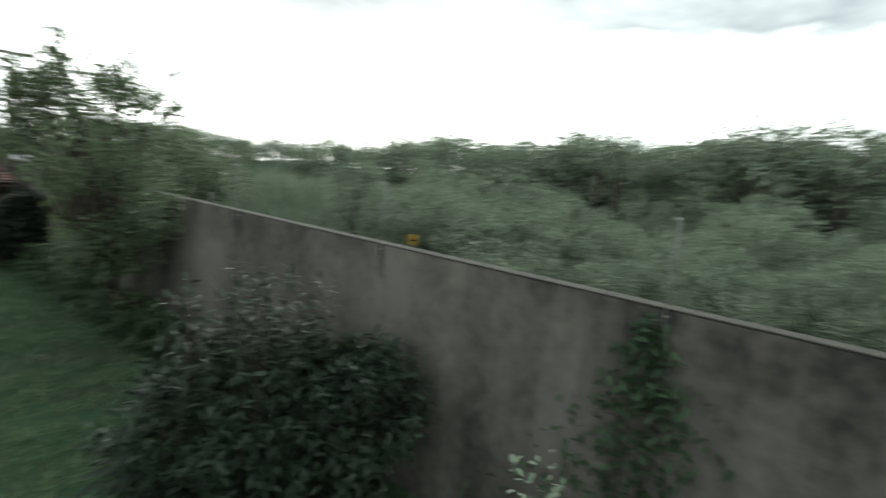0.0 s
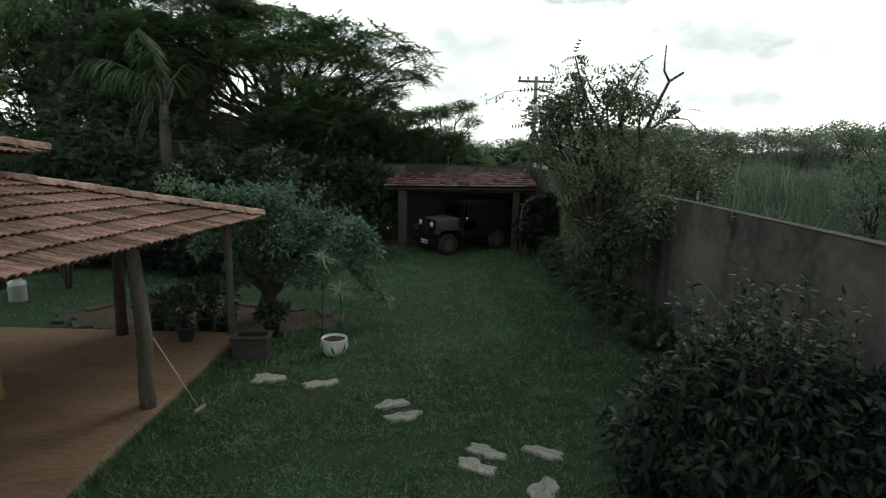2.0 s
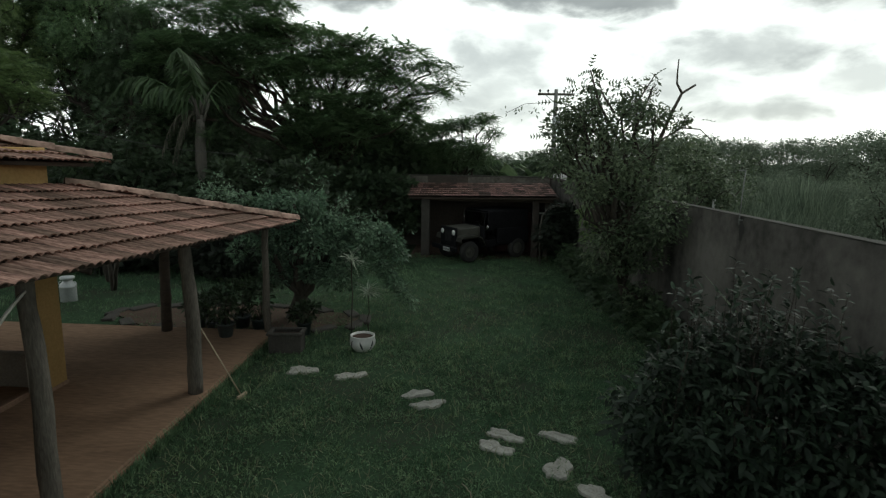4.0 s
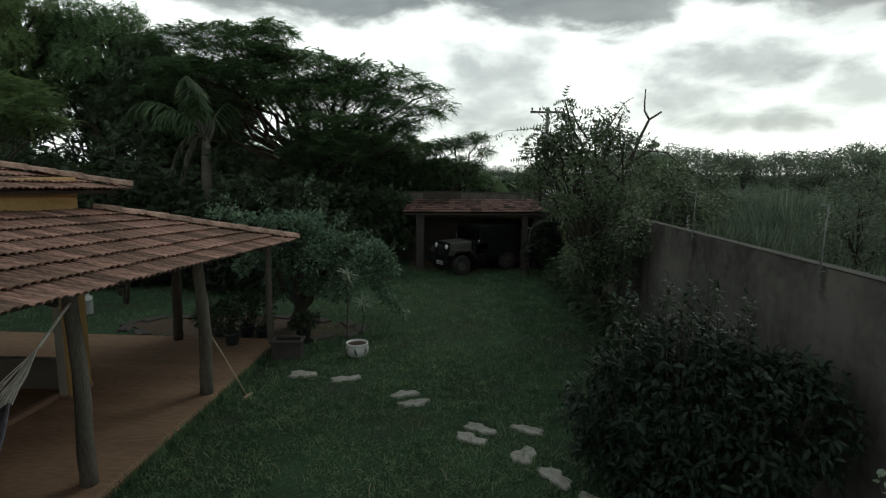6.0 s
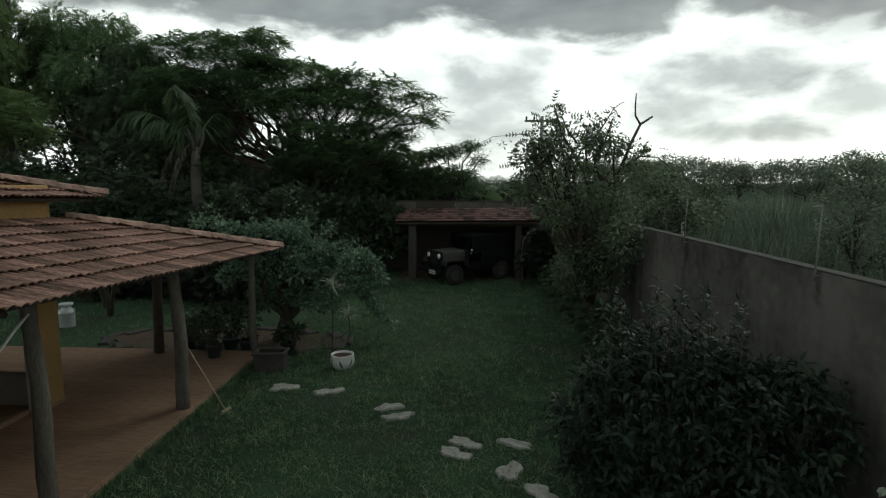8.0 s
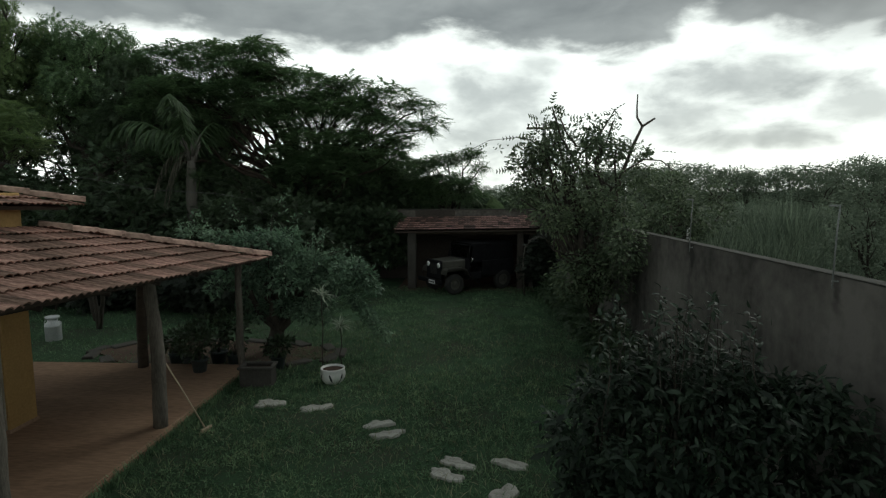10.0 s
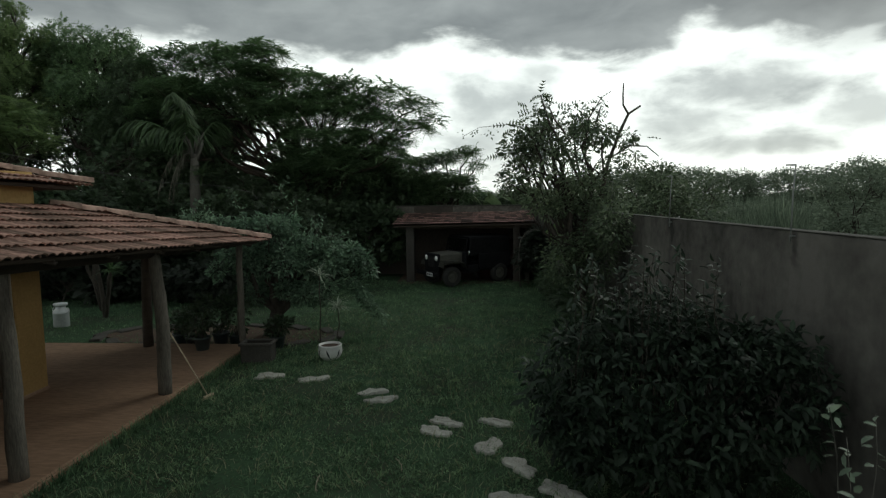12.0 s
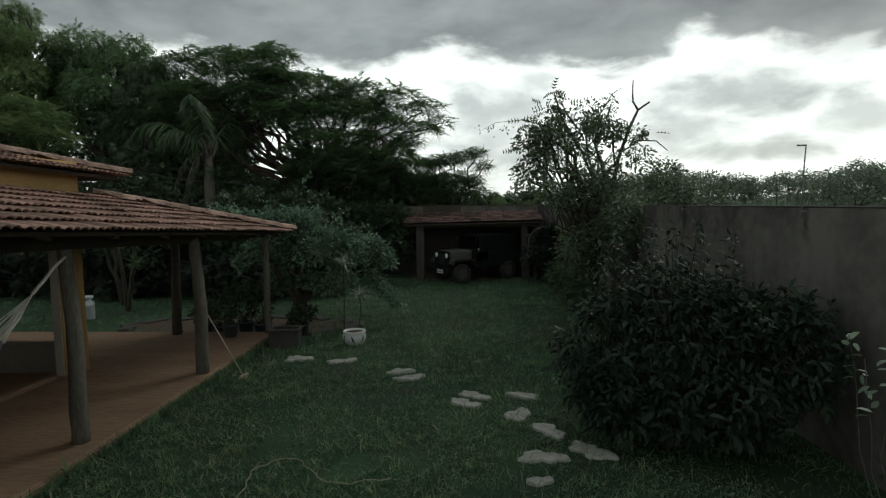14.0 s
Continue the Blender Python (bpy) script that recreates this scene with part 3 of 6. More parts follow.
def hip_row(roof, a, b, mesh, seed):
    rnd = random.Random(seed)
    d = (b - a)
    n = int(d.length / 0.34)
    y = d.normalized()
    x = y.cross(Vector((0, 0, 1))).normalized()
    z = x.cross(y)
    for i in range(n):
        m = Matrix((x, y, z)).transposed().to_4x4()
        m.translation = a + y * (0.34 * i + rnd.uniform(-0.01, 0.01)) + z * (0.075 + rnd.uniform(-0.004, 0.004))
        ob = new("ridge_tile", mesh)
        ob.parent = roof
        ob.matrix_basis = m @ Matrix.Rotation(rnd.uniform(-0.05, 0.05), 4, "Z")


def log_post(name, base, top, r, parent, material, seed, label=""):
    rnd = np.random.default_rng(seed)
    ph = rnd.uniform(0, 6, 4)
    t = np.linspace(0, 1, 13)
    p = np.array(base) + (np.array(top) - np.array(base)) * t[:, None]
    p[:, 0] += 0.022 * np.sin(4.2 * t + ph[0]) + 0.008 * np.sin(11 * t + ph[1]) - 0.022 * math.sin(ph[0])
    p[:, 1] += 0.022 * np.sin(3.6 * t + ph[2]) + 0.008 * np.sin(10 * t + ph[3])
    radii = [r * (1.12 - 0.02 * i + 0.035 * math.sin(2.3 * i + ph[1])) for i in range(13)]
    v, f = tube(p, radii, 12)
    v = [Vector(q) + Vector(rnd.normal(0, r * 0.035, 3)) for q in v]
    return link(name, v, f, material, parent, label, True)


def build_house():
    house = thing("house", (0, 0, 0), 0, "low ochre house with log-post veranda and clay tile roofs", "house", kind="structure")
    part("veranda_floor", box((-12.5, -6.0, -0.45), (EDGE_X, FAR_Y, FLOOR_Z), 0.02, 2), FLOORRED, house, "worn reddish cement floor with pale edge")
    part("floor_edge", box((EDGE_X - 0.002, -6.0, -0.4), (EDGE_X + 0.025, FAR_Y + 0.02, FLOOR_Z - 0.02), 0.012), FLOORRED, house, "worn cement kerb")
    part("inner_curb", box((-6.42, -5.9, FLOOR_Z - 0.02), (-6.30, 5.74, FLOOR_Z + 0.07), 0.01), CURB, house, "pale low step")
    part("pillar", box((-6.30, 5.72, FLOOR_Z - 0.02), (-6.14, 6.20, 2.80), 0.012), YELLOW, house)
    # thin slab on the pillar's end, coloured pale for the sky light on it
    part("pilaster", box((-6.295, 5.70, FLOOR_Z + 0.052), (-6.17, 5.722, 2.78), 0.004), LITFACE, house, "end face of the pillar, pale sky light put into its colour")
    part("pillar_foot", box((-6.315, 5.705, FLOOR_Z - 0.01), (-6.125, 6.215, FLOOR_Z + 0.05), 0.008), CURB, house)
    part("low_wall", box((-12.5, 6.00, FLOOR_Z - 0.02), (-6.32, 6.16, FLOOR_Z + 0.46), 0.012), WHITEWASH, house, "low pale veranda wall")
    part("dark_jamb", box((-6.40, 5.86, FLOOR_Z - 0.02), (-6.318, 5.98, 2.78), 0.01), DARKWOOD, house, "dark wooden jamb")
    part("rear_wall", box((-12.5, -6.0, FLOOR_Z - 0.02), (-6.6, 0.8, 2.9), 0.012), YELLOW, house)
    # out-of-view wall, added to keep western light off the veranda floor
    part("house_wall", box((-7.9, 0.8, FLOOR_Z - 0.02), (-7.7, 5.99, 2.9), 0.012), YELLOW, house)
    # upper wall between the two roofs
    part("upper_wall", box((-12.4, -6.0, 2.45), (-6.15, 6.22, 3.34), 0.01), YELLOW, house, "ochre painted band of wall")
    # log posts under the eave
    log_post("post", (-4.37, 3.62, FLOOR_Z - 0.05), (-4.40, 3.62, 2.36), 0.080, house, LOG, 3)
    log_post("post", (-4.25, 6.06, FLOOR_Z - 0.05), (-4.30, 6.02, 2.28), 0.088, house, LOG, 4)
    log_post("post", (-6.03, 8.56, FLOOR_Z - 0.05), (-6.03, 8.56, 2.14), 0.085, house, DARKWOOD, 5)
    log_post("post", (-4.20, 8.68, -0.1), (-4.22, 8.68, 2.10), 0.062, house, LOG, 6)
    log_post("post", (-4.55, 0.9, FLOOR_Z - 0.05), (-4.57, 0.9, 2.48), 0.1, house, LOG, 7)
    # plate beams and rafters below the tiles, their wood darkened for eave shade
    h = Heap().add(tube([(-4.24, 8.6, 2.12), (-4.32, 6, 2.20), (-4.42, 2.8, 2.34), (-4.6, -5, 2.72)], [0.085, 0.10, 0.11, 0.11], 10))
    h.out("plate_beam", EAVESHADE, house)
    h = Heap().add(tube([(-4.2, 8.50, 2.10), (-8, 8.50, 2.11), (-12.4, 8.50, 2.12)], [0.07] * 3, 10))
    h.out("plate_beam", EAVESHADE, house)
    for i in range(14):
        y = 8.3 - i * 0.95
        e = EAVE + EAVE_DIR * (8.76 - y)
        b = min(8.76 - y, 2.42)
        h = Heap().add(tube([(e.x - 0.12, y, e.z - 0.04), (e.x - b, y, e.z + SLOPE * b - 0.065)], [0.03, 0.03], 6))
        h.out("rafter", EAVESHADE, house)

    # veranda roof: a hipped lean-to
    roof = thing("veranda_roof")
    roof.parent = house
    roof["label"] = "weathered red-brown clay tiles"
    run = 2.45
    up_e = Vector((-1, 0, SLOPE))
    up_n = Vector((0, -1, HIP_SLOPE))
    hip_top = EAVE + Vector((-run, -run, HIP_SLOPE * run))
    near = EAVE + EAVE_DIR * 14.5
    near_top = near + up_e * (run - 0.35)
    far_w = EAVE + Vector((-8.6, 0, 0.05))
    far_w_top = far_w + up_n * run
    v, f = [], []
    inset = EAVE + Vector((-0.14, -0.14, 0.04))
    for quad in ((inset, near + up_e * 0.14, near_top, hip_top), (inset, hip_top, far_w_top, far_w + up_n * 0.14)):
        o = len(v)
        up = Vector((0, 0, 1))
        v += [p - up * 0.012 for p in quad] + [p - up * 0.05 for p in quad]
        f += [(o, o + 1, o + 2, o + 3), (o + 7, o + 6, o + 5, o + 4)] + [(o + i, o + (i + 1) % 4, o + 4 + (i + 1) % 4, o + 4 + i) for i in range(4)]
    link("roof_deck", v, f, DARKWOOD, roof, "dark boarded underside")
    vf = s_tile()
    mesh = data_mesh("clay_tile", vf, TILE)
    ridge = data_mesh("clay_ridge_tile", ridge_tile(), RIDGE)
    roof_slope(roof, EAVE + Vector((0.05, 0, 0.0)), EAVE_DIR, up_e, 14.4, 7, 6.9, mesh, vf, TILE, seed=11)
    far_vf = s_tile()
    roof_slope(roof, EAVE + Vector((0.0, 0.05, 0.0)), Vector((-1, 0, 0.004)), up_n, 8.4, 7, 0.0, mesh, far_vf, TILE, seed=12)
    hip_row(roof, EAVE + Vector((0.02, 0.02, 0.0)), hip_top, ridge, 5)

    # main roof above
    top = thing("main_roof")
    top.parent = house
    top["label"] = "upper clay tile roof with dark eaves"
    corner = Vector((-5.78, 6.90, 3.11))
    ridge_run = 3.2
    peak = corner + Vector((-ridge_run, -ridge_run, MAIN_SLOPE * ridge_run))
    near, peak_near = corner + Vector((0, -12.5, 0.43)), corner + Vector((-ridge_run, -12.5, MAIN_SLOPE * ridge_run + 0.3))
    west = corner + Vector((-2 * ridge_run, 0, 0))
    v, f = [], []
    inset = corner + Vector((-0.12, -0.12, 0.035))
    for quad in ((inset, near + Vector((-0.12, 0, 0.035)), peak_near, peak), (inset, peak, peak + Vector((-0.01, 0, 0)), west + Vector((0, -0.12, 0.035)))):
        o = len(v)
        v += [p - Vector((0, 0, 0.012)) for p in quad] + [p - Vector((0, 0, 0.06)) for p in quad]
        f += [(o, o + 1, o + 2, o + 3), (o + 7, o + 6, o + 5, o + 4)] + [(o + i, o + (i + 1) % 4, o + 4 + (i + 1) % 4, o + 4 + i) for i in range(4)]
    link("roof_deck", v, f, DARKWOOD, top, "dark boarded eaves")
    roof_slope(top, corner + Vector((0.05, 0, 0)), Vector((0, -1, 0.035)), Vector((-1, 0, MAIN_SLOPE - 0.035)), 12.4, 9, 3.3, mesh, vf, TILE, seed=13)
    roof_slope(top, corner + Vector((0, 0.05, 0)), Vector((-1, 0, 0)), Vector((0, -1, MAIN_SLOPE)), 6.3, 9, 0.0, mesh, vf, TILE, seed=14)
    hip_row(top, corner + Vector((0.02, 0.02, 0)), peak, ridge, 6)


build_house()

# ---- shed and what stands in it ----
def build_shed():
    shed = thing("carport", (0, 0, 0), 0, "open shed with sagging mottled clay tile roof on rendered pillars", "shed")
    g = -0.24
    part("pillar", box((-2.32, 18.62, g - 0.1), (-2.02, 18.90, 1.86), 0.02), CONCRETE, shed, "grubby rendered pillar")
    part("pillar", box((1.60, 18.62, g - 0.1), (1.82, 18.88, 1.86), 0.02), BACKWALL, shed)
    part("side_wall", box((2.05, 18.9, g - 0.1), (2.2, 21.2, 1.95), 0.01), BACKWALL, shed)
    part("rear_wall", box((-2.5, 21.02, g - 0.1), (2.2, 21.2, 2.15), 0.01), BACKWALL, shed)
    part("floor", box((-2.7, 17.9, g - 0.1), (2.2, 21.0, g + 0.04), 0.02), EARTH, shed, "trodden earth and cement floor")
    part("front_beam", box((-2.6, 18.64, 1.76), (2.4, 18.74, 1.87), 0.01), DARKWOOD, shed)
    roof = thing("roof")
    roof.parent = shed
    a, b = Vector((-2.75, 18.35, 1.88)), Vector((2.45, 18.35, 1.95))
    up = Vector((0, 1, 0.128))
    c, d = b + up * 2.75, a + up * 2.75
    v = [p for p in (a, b, c, d)] + [p - Vector((0, 0, 0.05)) for p in (a, b, c, d)]
    f = [(0, 1, 2, 3), (7, 6, 5, 4)] + [(i, (i + 1) % 4, 4 + (i + 1) % 4, 4 + i) for i in range(4)]
    link("roof_deck", v, f, DARKWOOD, roof)
    vf = s_tile(0.40)
    mesh = data_mesh("shed_tile", vf, SHEDTILE)
    roof_slope(roof, Vector((-2.80, 18.30, 1.90)), b - a, up, 5.2, 7, 9.0, mesh, vf, SHEDTILE, hip=False, step=0.37, seed=21)


def wheel(parent, at, axis_turn):
    tyre = Heap()
    prof = [(0.20, -0.08), (0.30, -0.095), (0.345, -0.075), (0.36, -0.03), (0.36, 0.03), (0.345, 0.075), (0.30, 0.095), (0.20, 0.08)]
    v, f = lathe(prof, 24)
    tyre.add((v, f))
    w = tyre.out("wheel", RUBBER, parent, "muddy black tyre with pale rim")
    w.matrix_basis = pose(*at, 90, 0, axis_turn)
    v, f = lathe([(0.0, 0.045), (0.07, 0.05), (0.09, 0.03), (0.15, 0.02), (0.205, 0.06), (0.205, -0.05), (0.0, -0.05)], 20)
    link("rim", v, f, JEEPGREEN, w, "dusty painted rim", True)
    return w


def build_jeep():
    # front points along -x of its own frame
    j = thing("jeep", (-1.30, 17.72, -0.20), 36, "old olive jeep with black grille in the shed, canvas top added", "car")
    h = Heap()
    h.bm(box((0.95, -0.62, 0.48), (2.9, 0.62, 0.60), 0.02))
    h.bm(box((1.55, -0.70, 0.55), (2.95, -0.64, 1.10), 0.02))
    h.bm(box((1.55, 0.64, 0.55), (2.95, 0.70, 1.10), 0.02))
    h.bm(box((2.90, -0.70, 0.50), (2.97, 0.70, 1.10), 0.02))
    h.bm(box((0.98, -0.66, 0.5), (1.06, 0.66, 1.18), 0.02))
    h.bm(box((1.06, -0.70, 0.46), (1.5, -0.62, 0.72), 0.02))
    h.bm(box((1.06, 0.62, 0.46), (1.5, 0.70, 0.72), 0.02))
    h.out("tub", JEEPDARK, j, "body tub with the deep shade of the shed put into its black", False)
    bm = box((0.06, -0.47, 0.76), (1.0, 0.47, 1.17), 0.05, 2)
    for v in bm.verts:
        if v.co.x < 0.4:
            v.co.y *= 0.88
            v.co.z -= 0.02
    part("bonnet", bm, JEEPGREEN, j, "pale sun-faded bonnet")
    h = Heap()
    h.bm(box((-0.02, -0.46, 0.52), (0.055, 0.46, 1.16), 0.025, 2))
    g = h.out("grille", JEEPDARK, j, "black slotted grille", False)
    for i in range(7):
        y = -0.18 + i * 0.06
        part("slot", box((-0.028, y - 0.012, 0.68), (-0.016, y + 0.012, 1.05), 0.003), RUBBER, g)
    for s in (-1, 1):
        v, f = lathe([(0, 0.03), (0.05, 0.026), (0.082, 0.012), (0.092, 0.0), (0.092, -0.03), (0, -0.03)], 18)
        lamp = link("headlamp", [Vector((-0.03 - p[2], s * 0.33 + p[0], 1.0 + p[1])) for p in v], f, LENS, j, "round glass headlamp", True)
        v, f = lathe([(0.089, -0.032), (0.100, -0.02), (0.101, 0.005), (0.093, 0.010)], 18)
        link("bezel", [Vector((-0.03 - p[2], s * 0.33 + p[0], 1.0 + p[1])) for p in v], f, CHROME, lamp, "", True)
        # wide flat fenders
        bm = bmesh.new()
        pts = [(-0.02, 0.72), (0.02, 0.86), (0.12, 0.91), (0.68, 0.92), (0.86, 0.84), (1.0, 0.60)]
        rows = []
        for x, z in pts:
            rows.append([bm.verts.new((x, s * y, z + dz)) for y, dz in ((0.45, 0.0), (0.76, 0.0), (0.775, -0.05))])
        for a, b in zip(rows, rows[1:]):
            for k in range(2):
                bm.faces.new((a[k], a[k + 1], b[k + 1], b[k]))
        bmesh.ops.solidify(bm, geom=bm.faces[:], thickness=0.02)
        part("fender", bm, JEEPGREEN, j, "pale dusty fender")
        wheel(j, (0.42, s * 0.62, 0.36), 0)
        wheel(j, (2.48, s * 0.62, 0.36), 0)
    part("bumper", box((-0.22, -0.72, 0.40), (-0.12, 0.72, 0.54), 0.015), JEEPDARK, j, "black channel bumper")
    plate = part("plate", box((-0.26, -0.44, 0.40), (-0.245, -0.06, 0.53), 0.004), PLATE, j, "small white plate")
    for i in range(5):
        part("bar", box((-0.264, -0.40 + i * 0.065, 0.44), (-0.2595, -0.365 + i * 0.065, 0.49)), JEEPDARK, plate)
    h = Heap()
    for s in (-1, 1):
        h.add(tube([(1.0, s * 0.62, 1.14), (1.10, s * 0.61, 1.64)], [0.02, 0.02], 8))
    h.add(tube([(1.10, -0.61, 1.64), (1.10, 0.61, 1.64)], [0.02, 0.02], 8))
    h.add(tube([(1.02, -0.61, 1.18), (1.02, 0.61, 1.18)], [0.018, 0.018], 8))
    h.out("windscreen_frame", JEEPDARK, j)
    gl = bpy.data.materials.new("windscreen_glass")
    gl.use_nodes = True
    b = gl.node_tree.nodes["Principled BSDF"]
    b.inputs["Transmission Weight"].default_value, b.inputs["Roughness"].default_value = 1.0, 0.05
    pane = part("windscreen", box((-0.003, -0.59, 0.02), (0.003, 0.59, 0.46)), gl, j, "dusty windscreen glass")
    pane.matrix_basis = pose(1.025, 0, 1.18, 0, 11, 0)
    pane.visible_shadow = False
    # soft top is an addition; its black stands for the shaded rear
    bm = box((1.12, -0.68, 1.02), (2.96, 0.68, 1.72), 0.08, 2)
    bmesh.ops.delete(bm, geom=[q for q in bm.faces if q.normal.z < -0.9 or (q.normal.x < -0.9)], context="FACES")
    bmesh.ops.solidify(bm, geom=bm.faces[:], thickness=0.015)
    part("soft_top", bm, TARP, j, "added canvas soft top, black for the deep shade of the shed")
    for s in (-1, 1):
        h = Heap().bm(box((1.55, s * 0.33 - 0.23, 0.62), (2.0, s * 0.33 + 0.23, 0.78), 0.04, 2))
        h.bm(box((1.95, s * 0.33 - 0.22, 0.72), (2.08, s * 0.33 + 0.22, 1.22), 0.04, 2))
        h.out("seat", JEEPDARK, j, "black seat", False)
    ring = [(1.42 + 0.05 * math.sin(a), 0.33 + 0.19 * math.cos(a), 1.06 + 0.17 * math.sin(a)) for a in np.linspace(0, 2 * math.pi, 21)]
    Heap().add(tube(ring, [0.014] * 21, 6, False)).add(tube([(1.1, 0.33, 0.85), (1.42, 0.33, 1.06)], [0.02, 0.02], 6)).out("steering_wheel", JEEPDARK, j)
    v, f = lathe([(0.0, 0.012), (0.06, 0.012), (0.075, 0.0), (0.06, -0.015), (0, -0.015)], 14)
    mir = link("mirror", [Vector((1.02 + p[2], -0.80 + p[0], 1.18 + p[1])) for p in v], f, CHROME, j, "round mirror", True)
    Heap().add(tube([(1.03, -0.64, 1.02), (1.03, -0.80, 1.12)], [0.01, 0.01], 5)).out("mirror_stem", CHROME, mir)


def build_tarp():
    # invented mass; its very dark red stands in for the darkness behind the jeep
    t = thing("covered_stack", (1.05, 19.9, -0.2), 8, "made-up dull red covered stack filling the dark end of the shed", "tarpaulin")
    bm = box((-0.75, -0.5, 0), (0.75, 0.9, 1.5), 0.16, 3)
    bmesh.ops.subdivide_edges(bm, edges=bm.edges[:], cuts=2, use_grid_fill=True)
    for v in bm.verts:
        v.co += Vector((noise.noise(v.co * 2.3), noise.noise(v.co * 2.3 + Vector((7, 0, 0))), 0.5 * noise.noise(v.co * 2.0 + Vector((0, 9, 0))))) * 0.10
        v.co.x *= 1.1 - 0.15 * v.co.z / 1.5
    part("tarpaulin", bm, TARPRED, t, "", True)


build_shed()
build_tarp()
build_jeep()


# ---- garden: small things ----
def build_stones():
    # centre, half length, half width, turn, lobes
    spec = [(-3.13, 7.19, 0.25, 0.19, 10, 2), (-2.36, 7.05, 0.27, 0.13, 25, 2), (-1.28, 6.50, 0.25, 0.12, 30, 2), (-1.12, 6.17, 0.25, 0.13, 22, 2),
            (-0.12, 5.41, 0.25, 0.13, -28, 2), (-0.25, 5.12, 0.24, 0.14, -30, 2), (0.52, 5.42, 0.26, 0.12, -22, 2), (0.41, 4.73, 0.23, 0.16, 62, 1),
            (0.73, 4.26, 0.26, 0.15, -52, 2), (1.10, 3.75, 0.28, 0.17, -42, 2), (0.59, 3.59, 0.27, 0.15, 2, 2), (0.49, 3.09, 0.14, 0.08, 12, 1)]
    for n, (x, y, a, b, turn, lobes) in enumerate(spec):
        a, b = 0.92 * a, 0.92 * b
        rnd = random.Random(40 + n)
        bm = bmesh.new()
        rings = []
        ph = rnd.uniform(0, 6)
        for rad, z in ((1.0, -0.05), (1.0, 0.022), (0.93, 0.040), (0.5, 0.046)):
            ring = []
            for k in range(34):
                t = 2 * math.pi * k / 34
                waist = 1 - (0.42 if lobes == 2 else 0.10) * math.exp(-((math.cos(t) - (0.22 if math.sin(t) > 0 else -0.15)) / 0.28) ** 2)
                r = rad * waist * (1 + 0.10 * math.sin(3 * t + ph) + 0.09 * math.sin(5 * t + 3 * ph) + 0.07 * math.sin(8 * t + 2 * ph))
                ring.append(bm.verts.new((a * r * math.cos(t), b * r * math.sin(t), z + (0.008 * math.sin(2 * t + ph) + 0.006 * math.sin(5 * t)) * (z > 0))))
            rings.append(ring)
        for p, q in zip(rings, rings[1:]):
            for k in range(34):
                bm.faces.new((p[k], p[(k + 1) % 34], q[(k + 1) % 34], q[k]))
        bm.faces.new(rings[-1])
        ob = part("stepping_stone", bm, STONE, smooth=False)
        ob.matrix_basis = pose(x, y, gz(x, y) - 0.006, 0, 0, turn)
        tagged(ob, "pale rounded stepping stone half sunk in the lawn" if lobes == 2 else "small pale stepping stone sunk in the lawn", "stone", "stepping stones across the lawn")


def build_pot():
    p = thing("flower_pot", (-2.40, 8.24, gz(0, 8.4) - 0.01), 0, "squat white glazed flower pot with dark brush marks", "pot")
    prof = [(0.0, 0.0), (0.12, 0.0), (0.165, 0.03), (0.215, 0.12), (0.222, 0.19), (0.205, 0.245), (0.212, 0.262), (0.212, 0.285), (0.190, 0.287), (0.185, 0.25), (0.0, 0.235)]
    v, f = lathe(prof, 28)
    body = link("body", v, f, CERAMIC, p, "", True)
    for k in range(7):
        a0 = k * 2 * math.pi / 7 + 0.3
        lean = 0.25 * (-1) ** k
        vv, ff = [], []
        for i, z in enumerate((0.07, 0.11, 0.15, 0.19, 0.22)):
            r = float(np.interp(z, [q[1] for q in prof[2:6]], [q[0] for q in prof[2:6]])) + 0.003
            w = (0.03, 0.07, 0.085, 0.06, 0.02)[i]
            for s in (-1, 1):
                a = a0 + lean * (z - 0.15) * 6 + s * w
                vv.append((r * math.cos(a), r * math.sin(a), z))
        for i in range(4):
            ff.append((2 * i, 2 * i + 1, 2 * i + 3, 2 * i + 2))
        link("brush_mark", vv, ff, BLACKGLAZE, body)
    v, f = lathe([(0.186, 0.25), (0.1, 0.262), (0.0, 0.265)], 20)
    link("soil", v, f, SOIL, p, "", True)


def build_planter():
    t = thing("planter", (-3.66, 8.05, gz(0, 8.2)), 4, "weathered grey concrete planter trough", "planter")
    h = Heap()
    h.bm(box((-0.27, -0.16, 0), (0.27, -0.125, 0.34), 0.008)).bm(box((-0.27, 0.125, 0), (0.27, 0.16, 0.34), 0.008))
    h.bm(box((-0.27, -0.125, 0), (-0.235, 0.125, 0.34), 0.008)).bm(box((0.235, -0.125, 0), (0.27, 0.125, 0.34), 0.008))
    h.out("trough", CONCRETE, t, "", False)
    h = Heap().bm(box((-0.30, -0.19, 0.32), (0.30, -0.12, 0.37), 0.012)).bm(box((-0.30, 0.12, 0.32), (0.30, 0.19, 0.37), 0.012))
    h.bm(box((-0.30, -0.12, 0.32), (-0.23, 0.12, 0.37), 0.012)).bm(box((0.23, -0.12, 0.32), (0.30, 0.12, 0.37), 0.012))
    h.out("rim", CONCRETE, t, "", False)
    part("soil", box((-0.235, -0.125, 0.05), (0.235, 0.125, 0.30)), SOIL, t)


